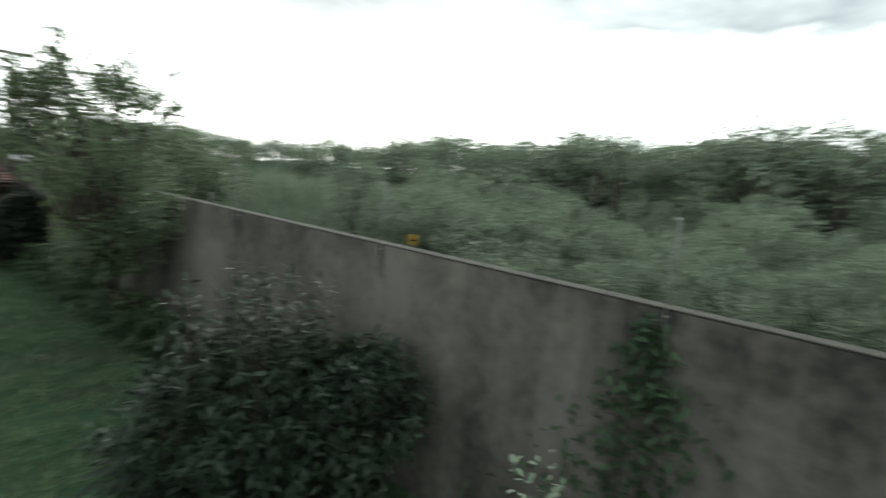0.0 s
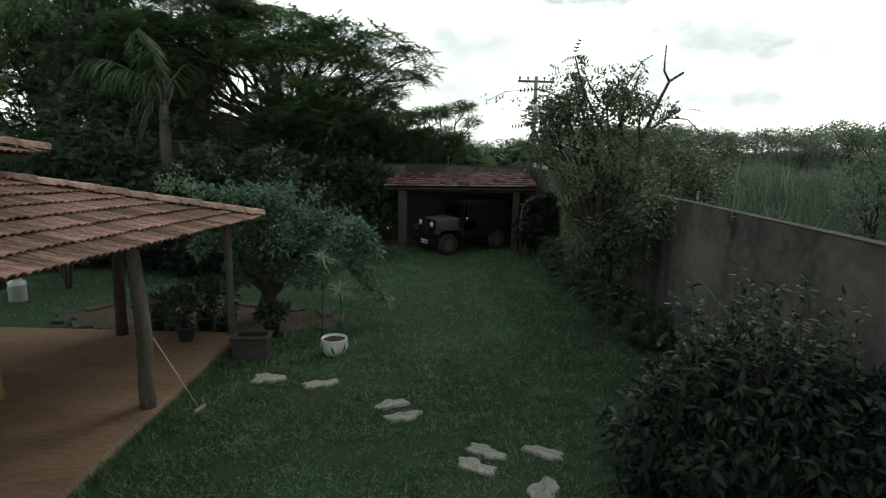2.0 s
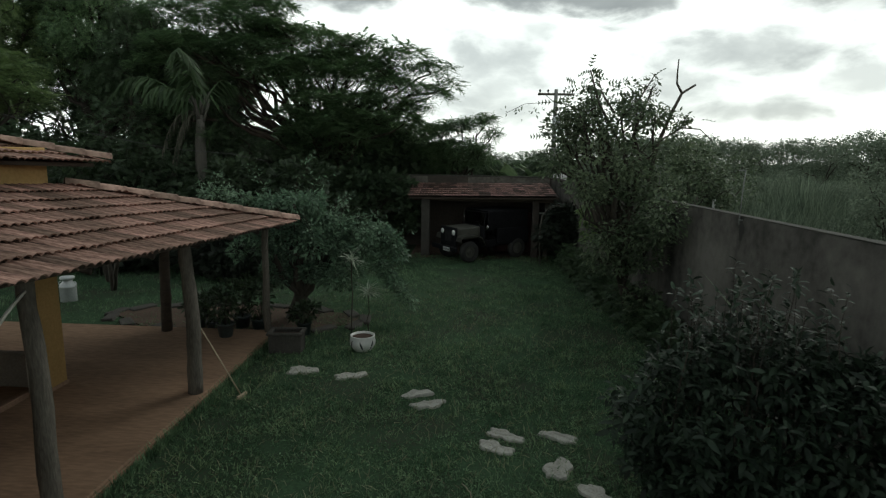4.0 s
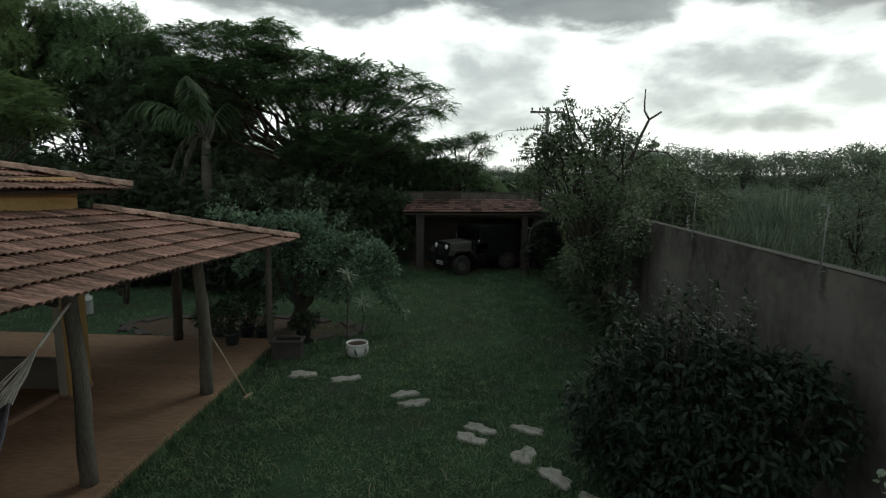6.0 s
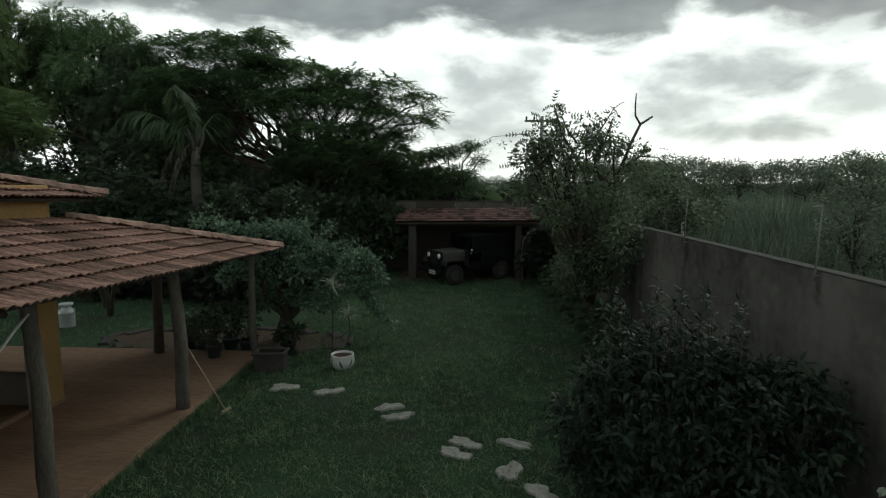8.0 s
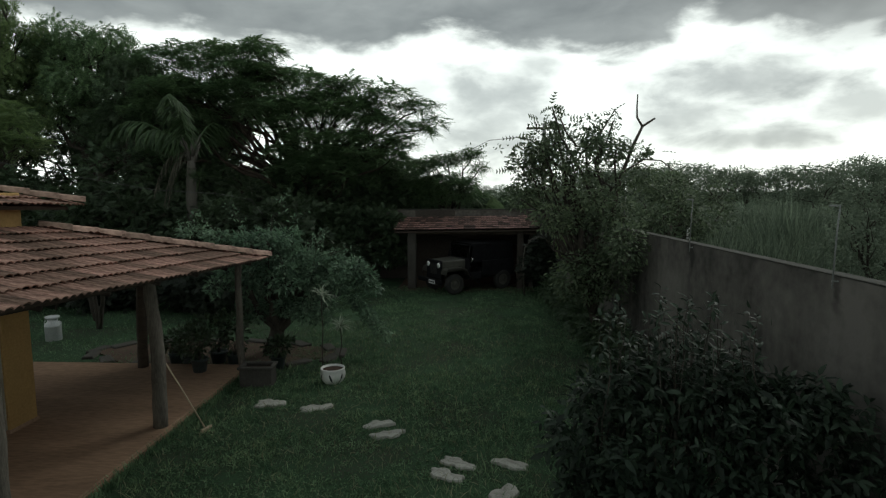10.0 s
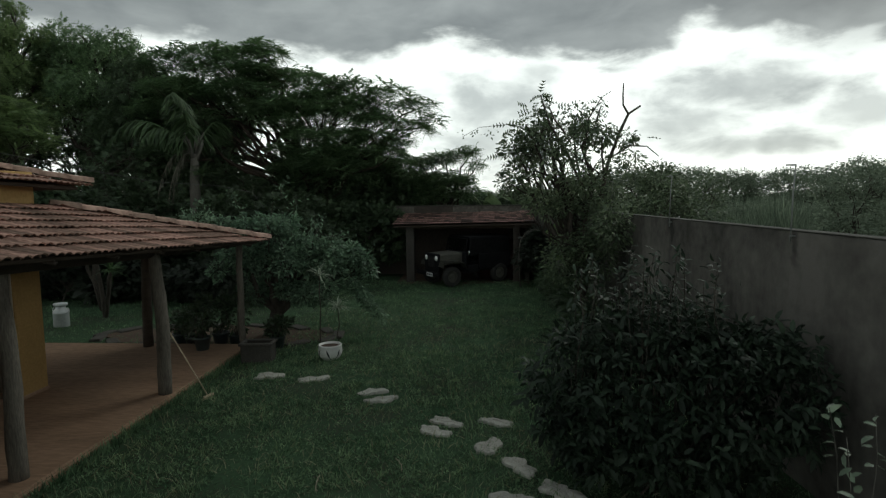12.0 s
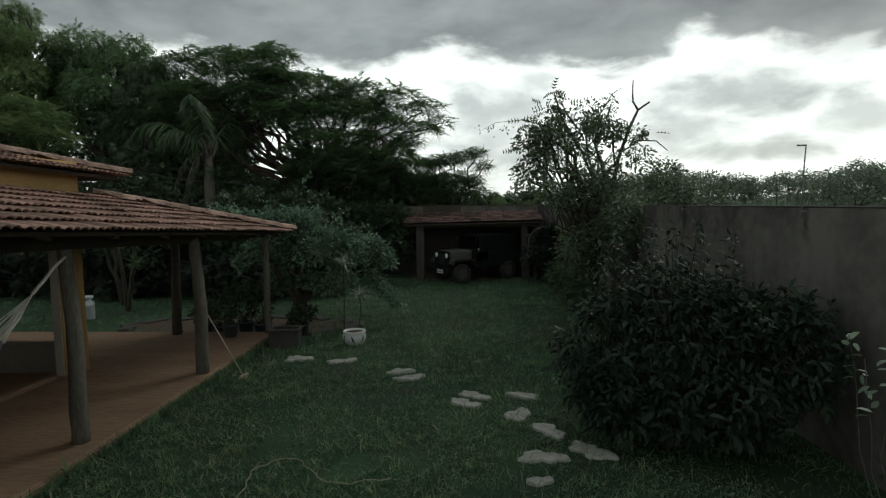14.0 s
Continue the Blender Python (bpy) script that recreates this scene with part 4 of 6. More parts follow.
def build_broom():
    b = thing("broom", (0, 0, 0), 0, "wooden broom leaning against a veranda post, head on the lawn", "broom")
    foot, top = Vector((-3.69, 6.20, 0.03)), Vector((-4.20, 6.10, 1.08))
    Heap().add(tube([foot, (foot + top) / 2 + Vector((0.004, 0, 0)), top], [0.010, 0.0095, 0.009], 8)).out("handle", WOODHANDLE, b)
    head = part("head", box((-0.10, -0.018, -0.018), (0.10, 0.018, 0.018), 0.006), WOODHANDLE, b, "worn wooden broom head")
    head.matrix_basis = pose(foot.x + 0.01, foot.y, 0.035, 0, 0, 75)
    rnd = np.random.default_rng(4)
    n = 150
    p = np.stack([rnd.uniform(-0.095, 0.095, n), rnd.uniform(-0.018, 0.018, n), np.full(n, -0.015)], 1)
    v, f = leaf_cloud(LEAF_BLADE, p, np.stack([rnd.normal(0, 0.15, n), rnd.normal(0, 0.2, n), -np.ones(n)], 1), np.full(n, 0.055), rnd)
    br = quick("bristles", v, f, WOODHANDLE, b)
    br.matrix_basis = head.matrix_basis.copy()


def build_milk_can():
    c = thing("milk_can", (-9.57, 10.85, gz(0, 10.8) - 0.03), 0, "dented pale aluminium milk churn on the grass", "milk can")
    prof = [(0.0, 0.0), (0.155, 0.0), (0.165, 0.015), (0.165, 0.36), (0.172, 0.372), (0.165, 0.385), (0.150, 0.43), (0.105, 0.475), (0.10, 0.52), (0.10, 0.545)]
    v, f = lathe(prof, 26, 0.006)
    link("body", v, f, ALU, c, "", True)
    v, f = lathe([(0.10, 0.52), (0.142, 0.545), (0.15, 0.57), (0.14, 0.595), (0.06, 0.605), (0.0, 0.605)], 26)
    link("lid", v, f, ALU, c, "flared lid", True)
    for s in (-1, 1):
        ring = [(s * (0.155 + 0.05 * math.sin(a)), 0, 0.43 + 0.055 * math.cos(a)) for a in np.linspace(0, math.pi, 9)]
        Heap().add(tube(ring, [0.010] * 9, 6)).out("handle", ALU, c)


def build_hammock():
    hm = thing("hammock", (0, 0, 0), 0, "dark cloth hammock with white cords tied to a veranda post", "hammock")
    a = np.array((-4.33, 3.37, 2.06))
    knot = np.array((-4.44, 2.86, 1.56))
    Heap().add(tube([(-4.40, 3.60, 2.13), a, *wavy(a, (knot + a) / 2, 5, 0.004, rng)[1:]], [0.014, 0.015, 0.015, 0.015, 0.016, 0.017], 8)).out("rope", WHITEROPE, hm, "white tying rope")
    mid = (knot + a) / 2
    for i in range(12):
        u = (i - 5.5) / 5.5
        end = knot + np.array((0.16 * u, -0.22, -0.16 + 0.05 * u * u))
        Heap().add(tube(wavy(mid, end, 5, 0.006, rng, -0.01), [0.006] * 5, 5)).out("cord", WHITEROPE, hm)
    v, f = [], []
    for i in range(15):
        t = i / 14
        y = 2.64 - 3.0 * t
        sag = 1.40 - 0.95 * math.sin(math.pi * min(t * 1.0, 1)) 
        w = 0.17 + 0.4 * math.sin(math.pi * t) ** 0.8
        for k in range(9):
            u = k / 4 - 1
            v.append((-4.46 + w * u, y, sag + 0.35 * w * u * u + 0.012 * math.sin(9 * u + 7 * t)))
    for i in range(14):
        for k in range(8):
            f.append((i * 9 + k, i * 9 + k + 1, i * 9 + k + 10, i * 9 + k + 9))
    cl = link("cloth", v, f, CLOTH, hm, "dark woven cloth", True)
    mod = cl.modifiers.new("thick", "SOLIDIFY")
    mod.thickness = 0.012


def build_rods():
    rod = thing("fence_rod", (0, 0, 0), 0, "slender galvanised electric-fence rod fixed to the wall", "fence rod", "fence rods along the wall")
    Heap().add(tube([(0, 0, -0.13), (0, 0, 0.4), (0.01, 0, 0.66)], [0.0075, 0.0075, 0.007], 8)).out("rod", STEEL, rod)
    part("clamp", box((-0.009, -0.012, -0.068), (0.05, 0.012, -0.055), 0.003), STEEL, rod)
    part("bracket", box((-0.085, -0.009, 0.644), (0.012, 0.009, 0.661), 0.002), STEEL, rod)
    first = True
    for k in range(-4, 6):
        y = 4.30 + 3.06 * k
        m = pose(wall_x(y) - 0.045, y, 2.55, random.uniform(-1, 1), random.uniform(-1, 2), 0)
        if first:
            rod.matrix_basis = m
            first = False
        else:
            copy_thing(rod, m)


def build_pole():
    p = thing("utility_pole", (4.07, 31.54, -0.26), 0, "concrete utility pole with wooden crossarm and grey transformer", "utility pole")
    Heap().add(tube([(0, 0, -0.3), (0, 0, 4), (0, 0, 7.35)], [0.17, 0.14, 0.10], 10)).out("shaft", POLE, p)
    arm = part("crossarm", box((-1.0, -0.06, 7.02), (1.0, 0.06, 7.14), 0.01), LOG, p)
    for x in (-0.9, -0.45, 0.45, 0.9):
        v, f = lathe([(0, 0), (0.03, 0.0), (0.03, 0.06), (0.06, 0.08), (0.045, 0.11), (0.06, 0.14), (0.04, 0.19), (0, 0.2)], 10)
        link("insulator", [(q[0] + x, q[1], q[2] + 7.14) for q in v], f, RUBBER, arm, "", True)
    for s in (-1, 1):
        Heap().add(tube([(0, -0.08, 6.55), (s * 0.6, -0.08, 7.05)], [0.02, 0.02], 5)).out("brace", STEEL, p)
    v, f = lathe([(0, 0), (0.24, 0.0), (0.26, 0.05), (0.26, 0.6), (0.24, 0.66), (0.08, 0.7), (0, 0.7)], 16)
    t = link("transformer", [(q[0] + 0.05, q[1] - 0.38, q[2] + 5.15) for q in v], f, ALU, p, "grey transformer can", True)
    for s in (-0.1, 0.1):
        v, f = lathe([(0, 0), (0.035, 0.0), (0.03, 0.1), (0.045, 0.12), (0.02, 0.2), (0, 0.2)], 8)
        link("bushing", [(q[0] + 0.05 + s, q[1] - 0.38, q[2] + 5.84) for q in v], f, RUBBER, t, "", True)
    w = thing("power_cable", (0, 0, 0), 0, "dark service cable slung through the garden trees", "cable")
    pts = [(-24, 4.8, 8.3), (-16, 8.6, 5.6), (-11.17, 11.0, 4.12), (-10.22, 11.5, 3.86), (-8.0, 12.5, 3.38), (-6.58, 13.0, 3.27), (-6.1, 14.0, 3.1), (-6.4, 15.6, 2.6)]
    Heap().add(tube(pts, [0.007] * 8, 5)).out("cable", WIRE, w)
    s = thing("road_sign", (9.10, 9.83, 0.2), -43, "small yellow warning sign on a stake in rough grass", "sign")
    Heap().add(tube([(0, 0, -0.4), (0, 0, 1.4)], [0.025, 0.025], 6)).out("stake", LOG, s)
    board = part("board", box((-0.14, -0.012, 1.34), (0.14, 0.012, 1.60), 0.006), SIGNYELLOW, s, "yellow board with a dark arrow")
    arrow = bmesh.new()
    for tri in (((-0.10, 1.45), (0.0, 1.51), (0.0, 1.40)), ((0.0, 1.475), (0.12, 1.47), (0.12, 1.44)), ((0.0, 1.475), (0.12, 1.44), (0.0, 1.435))):
        for dy in (-0.016,):
            arrow.faces.new([arrow.verts.new((x, dy, z)) for x, z in tri])
    part("arrow", arrow, JEEPDARK, board)
    b = thing("white_board", (3.05, 22.2, -0.24), 0, "small white board on a stake behind the shed", "board")
    Heap().add(tube([(0, 0, -0.2), (0, 0, 2.9)], [0.03, 0.03], 6)).out("stake", LOG, b)
    part("panel", box((-0.28, -0.015, 2.62), (0.28, 0.015, 2.92), 0.006), PLATE, b)


build_stones()
build_pot()
build_planter()
build_broom()
build_milk_can()
build_hammock()
build_rods()
build_pole()

# ---- trees and shrubs ----
def open_window(pads):
    """Keeps a clear gap under the high crowns."""
    return [p for p in pads if not (abs(p[0][0] + 8.9) < 0.62 + 0.55 * p[1][0] and abs(p[0][2] - 5.1) < 0.45 + p[1][2] and p[0][2] > 4.0)]


def umbrella(tiers, rnd, per=5.2, leaves=13, length=0.46):
    """Flat tiers (x, y, z, radius) as many rosettes of feathery leaves that radiate from the twig ends; places, ways, sizes and the hubs."""
    P, W, S, hubs = [], [], [], []
    for x, y, z, r in tiers:
        for k in range(max(5, int(per * math.pi * r * r * 0.85))):
            q, a = math.sqrt(rnd.random()), rnd.uniform(0, 2 * math.pi)
            rr = r * (1 + 0.16 * math.sin(3 * a + x) + 0.10 * math.sin(7 * a + 2 * z))
            lump = 0.16 * r * noise.noise((x + 2.2 * q * math.cos(a) / 1.0, y + 2.2 * q * math.sin(a), z))
            h = np.array((x + q * rr * math.cos(a), y + 0.85 * q * rr * math.sin(a), z + 0.30 * r * (1 - q ** 2.2) - 0.14 * r + lump + rnd.normal(0, 0.09)))
            hubs.append(h)
            n = rnd.integers(leaves - 3, leaves + 4)
            b = rnd.uniform(0, 6.28) + 2.4 * np.arange(n)
            lift = rnd.uniform(-0.25, 0.75, n)
            out = 0.55 * q * np.array((math.cos(a), math.sin(a), 0))
            P.append(np.repeat(h[None], n, 0) + rnd.normal(0, 0.03, (n, 3)))
            W.append(np.stack([np.cos(b), np.sin(b), lift], 1) + out)
            S.append(length * rnd.uniform(0.65, 1.15, n) * (0.8 + 0.2 * min(r, 1.0)))
    return np.concatenate(P), np.concatenate(W), np.concatenate(S), np.array(hubs)


def tiered_tree(name, base, tiers, material, bark, trunk, label, seed, fork, per=5.2, length=0.46, window=False, inner=0):
    """A spreading tree: forked trunk, a limb to the middle of each tier, twigs out to its rosettes, and the feathery crown."""
    rnd = np.random.default_rng(seed)
    root = thing(name, base, 0, label, "tree")
    b = np.array(base, float)
    P, W, S, hubs = umbrella(tiers, rnd, per, 12, length)
    if window:
        keep = ~((np.hypot((P[:, 0] + 9.0) / 0.85, (P[:, 2] - 5.05) / 0.75) < 1.0) & (P[:, 1] > 19))
        P, W, S = P[keep], W[keep], S[keep]
    wood = Heap()
    crotch = np.array(fork, float) - b
    stem = wavy((0, 0, -0.15), crotch, 7, trunk * 0.4, rnd)
    wood.add(tube(stem, [trunk * (1.3 if i == 0 else 1 - 0.07 * i) for i in range(7)], 10))
    for x, y, z, r in tiers:
        mid = np.array((x, y, z - 0.16 * r)) - b
        start = stem[rnd.integers(4, 7)]
        span = np.linalg.norm(mid - start)
        r0 = min(trunk * 0.55, 0.018 * span + 0.03)
        limb = wavy(start, mid, 8, 0.035 * span, rnd, 0.07 * span)
        wood.add(tube(limb, np.linspace(r0, 0.02, 8), 6))
        own = [h for h in hubs if abs(h[2] - z) < 0.7 and math.hypot(h[0] - x, h[1] - y) < 1.2 * r][:14]
        for h in own[::2]:
            s0 = limb[rnd.integers(4, 8)]
            wood.add(tube(wavy(s0, h - b, 5, 0.05 * np.linalg.norm(h - b - s0), rnd), np.linspace(0.018, 0.006, 5), 4))
    wood.out("trunk", bark, root)
    if inner:
        # shaded leaves below and between the tiers
        low = [((x, y, z - 0.10 * r), (0.95 * r, 0.8 * r, 0.20 * r + 0.12)) for x, y, z, r in tiers]
        q, d = in_pads(low, inner, rnd, 0.05)
        if window:
            q = q[~((np.hypot((q[:, 0] + 9.0) / 0.85, (q[:, 2] - 5.05) / 0.75) < 1.0) & (q[:, 1] > 19))]
        P = np.concatenate([P, q])
        W = np.concatenate([W, rnd.normal(0, 1, q.shape) * (1, 1, 0.35)])
        S = np.concatenate([S, 0.9 * length * rnd.uniform(0.6, 1.1, len(q))])
    v, f = leaf_cloud(LEAF_PINNATE, P - b, W, S, rnd, 0.25)
    quick("crown", v, f, material, root)["kind"] = "stuff"
    return root


def big_tree():
    rnd = np.random.default_rng(31)
    # a peaked crown whose flat feathery layers step down to the east, with sky between the lower ones
    tiers = [(-10.4, 21.3, 8.75, 2.1), (-12.6, 21.8, 8.7, 1.35), (-8.4, 21.0, 8.85, 1.2), (-9.5, 20.6, 8.2, 1.4), (-6.6, 21.0, 7.62, 1.45), (-4.8, 21.0, 7.36, 1.35), (-3.4, 21.0, 6.95, 1.2), (-2.2, 21.0, 6.52, 0.95),
             (-1.55, 21.0, 5.98, 0.55), (-11.3, 20.6, 7.3, 1.7), (-9.0, 20.4, 7.15, 1.6), (-7.2, 20.3, 6.55, 1.5), (-5.2, 20.3, 6.35, 1.3), (-3.4, 20.4, 5.95, 1.1), (-2.2, 20.6, 5.6, 0.75), (-12.7, 20.8, 6.7, 1.3),
             (-10.6, 20.4, 6.15, 0.9), (-6.9, 20.2, 5.6, 0.8), (-8.0, 21.8, 8.0, 1.4), (-10.8, 22.6, 7.8, 1.6), (-6.0, 22.2, 7.0, 1.3), (-12.2, 22.4, 7.5, 1.4), (-8.2, 21.6, 6.5, 1.1), (-3.9, 22.0, 6.2, 0.9),
             (-4.6, 20.6, 5.45, 0.7), (-3.2, 20.5, 5.05, 0.6), (-11.6, 21.4, 5.6, 1.2), (-6.2, 21.6, 5.9, 0.9), (-10.0, 22.8, 7.0, 1.6), (-7.4, 22.6, 7.0, 1.4), (-12.6, 22.6, 6.3, 1.3), (-5.0, 22.4, 6.5, 1.1),
             (-9.0, 21.4, 7.8, 1.3), (-6.0, 20.8, 6.9, 1.2), (-4.2, 20.8, 6.55, 1.0), (-12.8, 21.6, 7.6, 1.2), (-5.6, 21.4, 4.6, 1.3), (-6.8, 21.0, 4.2, 1.3), (-4.2, 21.6, 4.3, 1.2), (-3.0, 21.8, 4.3, 0.9), (-5.0, 20.8, 3.8, 1.2), (-7.6, 21.4, 3.7, 1.0),
             (-7.3, 20.1, 5.95, 0.95), (-6.2, 20.0, 5.35, 1.15), (-4.9, 20.1, 5.35, 1.1), (-3.7, 20.2, 5.3, 1.0), (-2.8, 20.5, 5.15, 0.75), (-7.2, 20.0, 4.85, 0.95), (-5.7, 19.9, 4.75, 1.2), (-4.4, 20.0, 4.75, 1.1), (-3.2, 20.2, 4.55, 0.9), (-6.6, 19.9, 4.2, 1.2), (-5.0, 19.9, 4.2, 1.1),
             (-11.0, 20.3, 5.3, 1.1), (-12.2, 20.4, 5.0, 1.2), (-8.4, 21.0, 8.0, 1.0), (-8.0, 20.2, 6.6, 1.0)]
    tree = tiered_tree("flame_tree", (-6.4, 21.9, -0.25), tiers, L_FEATHER, DARKWOOD, 0.24, "wide umbrella-crowned tree with dark feathery foliage in tiers", 5, (-6.6, 21.6, 3.3), per=12.0, length=0.42, window=True, inner=12000)
    # thin branches crossing the gap under the crown
    b = np.array((-6.4, 21.9, -0.25))
    P = []
    for a, c, r in (((-8.0, 21.2, 3.6), (-9.8, 21.0, 6.3), 0.05), ((-8.3, 21.0, 4.3), (-8.7, 21.0, 6.4), 0.035), ((-8.7, 21.1, 4.8), (-10.2, 21.0, 5.6), 0.03), ((-10.3, 21.3, 3.9), (-9.0, 21.0, 6.2), 0.03)):
        path = wavy(np.array(a) - b, np.array(c) - b, 8, 0.07, rnd)
        Heap().add(tube(path, np.linspace(r, 0.35 * r, 8), 6)).out("branch", DARKWOOD, tree)
        for k in range(16):
            P.append(path[rnd.integers(1, 8)] + rnd.normal(0, 0.22, 3))
    v, f = leaf_cloud(LEAF_SPRAY, np.array(P), rnd.normal(0, 1, (len(P), 3)), rnd.uniform(0.15, 0.3, len(P)), rnd, 0.4)
    quick("gap_leaves", v, f, L_FEATHER, tree)["kind"] = "stuff"


def left_trees():
    rnd = np.random.default_rng(32)
    # tall trees behind, to the west
    make_tree("shade_tree", (-13.2, 24.5, -0.25), open_window(dome_pads((-13.3, 24.2, 5.9), (2.6, 1.8, 2.5), 26, 1.0, rnd, -0.6)), LEAF_TUFT, L_DARK, BARK, 0.24,
              "tall dense dark-leaved shade tree", 6, 6800, 0.32, shell=0.3)
    make_tree("shade_tree", (-14.2, 22.4, -0.25), dome_pads((-14.3, 22.3, 6.7), (2.0, 1.5, 2.2), 26, 0.8, rnd, -0.7), LEAF_RANK, L_DARK, BARK, 0.2,
              "tall dense dark-leaved shade tree", 23, 6500, 0.32, droop=-0.4, shell=0.25)
    make_tree("shade_tree", (-17.0, 23.8, -0.25), dome_pads((-17.2, 23.4, 7.9), (2.9, 1.9, 3.2), 36, 0.85, rnd, -0.7), LEAF_RANK, L_FEATHER, BARK, 0.24,
              "tall shade tree with long drooping leaf sprays", 7, 12000, 0.33, droop=-0.5, shell=0.25)
    make_tree("shade_tree", (-20.8, 22.6, -0.25), dome_pads((-20.8, 22.2, 8.6), (2.8, 1.8, 3.7), 40, 0.9, rnd, -0.7), LEAF_RANK, L_LIGHT, BARK, 0.22,
              "tall light green tree with wispy drooping foliage", 8, 12000, 0.34, droop=-0.9, shell=0.2)
    make_tree("shade_tree", (-24.0, 22.0, -0.25), dome_pads((-24.0, 21.6, 9.2), (2.8, 1.8, 4.6), 36, 1.0, rnd, -0.7), LEAF_RANK, L_LIGHT, BARK, 0.22,
              "tall light green tree with wispy drooping foliage", 22, 9000, 0.36, droop=-0.9, shell=0.2)
    tiered_tree("young_flame_tree", (-15.6, 14.6, -0.12), [(-12.75, 14.2, 4.75, 0.85), (-13.9, 14.0, 5.05, 1.0), (-13.3, 14.6, 5.35, 0.8), (-14.7, 14.3, 5.65, 1.0), (-15.3, 14.0, 4.9, 1.1), (-14.2, 14.8, 5.9, 0.7), (-15.8, 14.4, 6.1, 1.0), (-14.2, 14.2, 4.45, 0.9)],
                L_LIGHT, BARK, 0.13, "young tree with bright green feathery layers over the house", 9, (-15.2, 14.5, 3.4), 9.0, 0.5, inner=900)
    make_tree("understorey_tree", (-9.0, 22.6, -0.25), open_window(dome_pads((-9.0, 22.2, 3.2), (4.2, 1.2, 2.4), 28, 1.0, rnd, -0.7)), LEAF_TUFT, L_DARK, BARK, 0.14,
              "dark understorey tree in deep shade", 10, 9000, 0.34, shell=0.2)
    make_tree("understorey_tree", (-15.5, 19.0, -0.25), open_window(dome_pads((-15.0, 19.0, 2.4), (4.5, 1.4, 2.4), 24, 1.0, rnd, -0.7)), LEAF_TUFT, L_DARK, BARK, 0.14,
              "dark understorey tree in deep shade", 11, 6000, 0.34, shell=0.2)
    make_tree("understorey_tree", (-3.6, 22.9, -0.25), open_window(dome_pads((-4.8, 23.2, 3.4), (2.7, 0.8, 1.9), 30, 0.8, rnd, -0.7)), LEAF_TUFT, L_DARK, BARK, 0.13,
              "dark understorey tree behind the rear wall", 12, 9000, 0.34, shell=0.2)
    make_tree("understorey_tree", (-14.5, 25.6, -0.25), open_window(dome_pads((-15.0, 25.4, 4.4), (4.4, 1.0, 2.6), 34, 1.0, rnd, -0.8)), LEAF_TUFT, L_DARK, BARK, 0.14,
              "dark understorey tree in deep shade", 21, 8000, 0.36, shell=0.2, sub=1)
    for k, (x, y, w) in enumerate(((-12, 27.5, 4.0), (-5.5, 27.0, 4.0), (-20.0, 27.0, 4.4), (-0.5, 29, 3.4), (-15.6, 27.2, 2.3), (-26, 26.0, 4.0))):
        make_tree("thicket_tree", (x, y, -0.26), open_window(dome_pads((x, y, (1.9, 1.9, 4.8, 1.4, 4.8, 5.0)[k]), (w, 1.2, (2.0, 2.0, 4.0, 1.4, 3.8, 4.0)[k]), 34, 1.1, rnd, -0.8)), LEAF_TUFT, L_DARK, BARK, 0.16,
                  "dense dark thicket tree beyond the rear wall", 90 + k, (6000, 6000, 3600, 6000, 2200, 4000)[k], (0.56, 0.56, 0.44, 0.56, 0.40, 0.5)[k], shell=0.1, sub=1)
    make_tree("garden_shrub", (-6.8, 16.4, -0.17), dome_pads((-6.8, 16.2, 1.5), (2.6, 1.2, 1.5), 18, 0.7, rnd, -0.6), LEAF_TUFT, L_POT, BARK, 0.07,
              "dark overgrown garden shrub below the tall trees", 13, 4000, 0.26, category="shrub", shell=0.3)
    make_tree("garden_shrub", (-12.0, 16.6, -0.17), dome_pads((-12.0, 16.4, 1.6), (2.6, 1.2, 1.7), 18, 0.7, rnd, -0.6), LEAF_TUFT, L_POT, BARK, 0.07,
              "dark overgrown garden shrub below the tall trees", 14, 4000, 0.26, category="shrub", shell=0.3)
    tiered_tree("feathery_tree", (-0.9, 22.9, -0.26), [(-2.1, 22.4, 4.45, 0.85), (-1.05, 22.4, 4.62, 0.75), (-0.05, 22.4, 4.86, 0.5), (0.3, 22.4, 4.3, 0.38), (-1.4, 22.4, 3.75, 1.1), (-0.35, 22.4, 3.7, 0.7), (-2.5, 22.4, 3.6, 1.0), (-0.3, 22.5, 3.15, 0.75), (-1.9, 22.5, 3.1, 1.0)],
                L_FEATHER, BARK, 0.12, "small dark feathery tree behind the shed", 15, (-0.9, 22.8, 2.4), 16.0, 0.36, inner=6500)


def wall_growth():
    """Dark growth in front of and behind the rear wall beside the shed."""
    rnd = np.random.default_rng(36)
    for n, (x, y, w, high) in enumerate(((-4.3, 20.5, 1.5, 2.3), (-7.0, 20.4, 1.7, 2.5), (-10.0, 20.3, 1.8, 2.6))):
        make_tree("garden_shrub", (x, y, -0.24), dome_pads((x, y, 0.5 * high + 0.3), (w, 0.5, 0.55 * high), 26, 0.5, rnd, -0.8, 0.8), LEAF_TUFT, L_DARK, BARK, 0.06,
                  "tall dark shrub before the rear wall", 170 + n, 5200, 0.26, category="shrub", shell=0.2, sub=1)
    for n, (x, w, high) in enumerate(((-1.9, 1.3, 3.5), (0.4, 1.2, 2.8), (2.6, 1.2, 3.0))):
        make_tree("understorey_tree", (x, 23.4, -0.26), dome_pads((x, 23.4, 0.62 * high), (w, 0.5, 0.42 * high), 24, 0.5, rnd, -0.8, 0.8), LEAF_TUFT, L_DARK, BARK, 0.08,
                  "dark understorey tree behind the rear wall", 180 + n, 3600, 0.26, shell=0.2, sub=1)


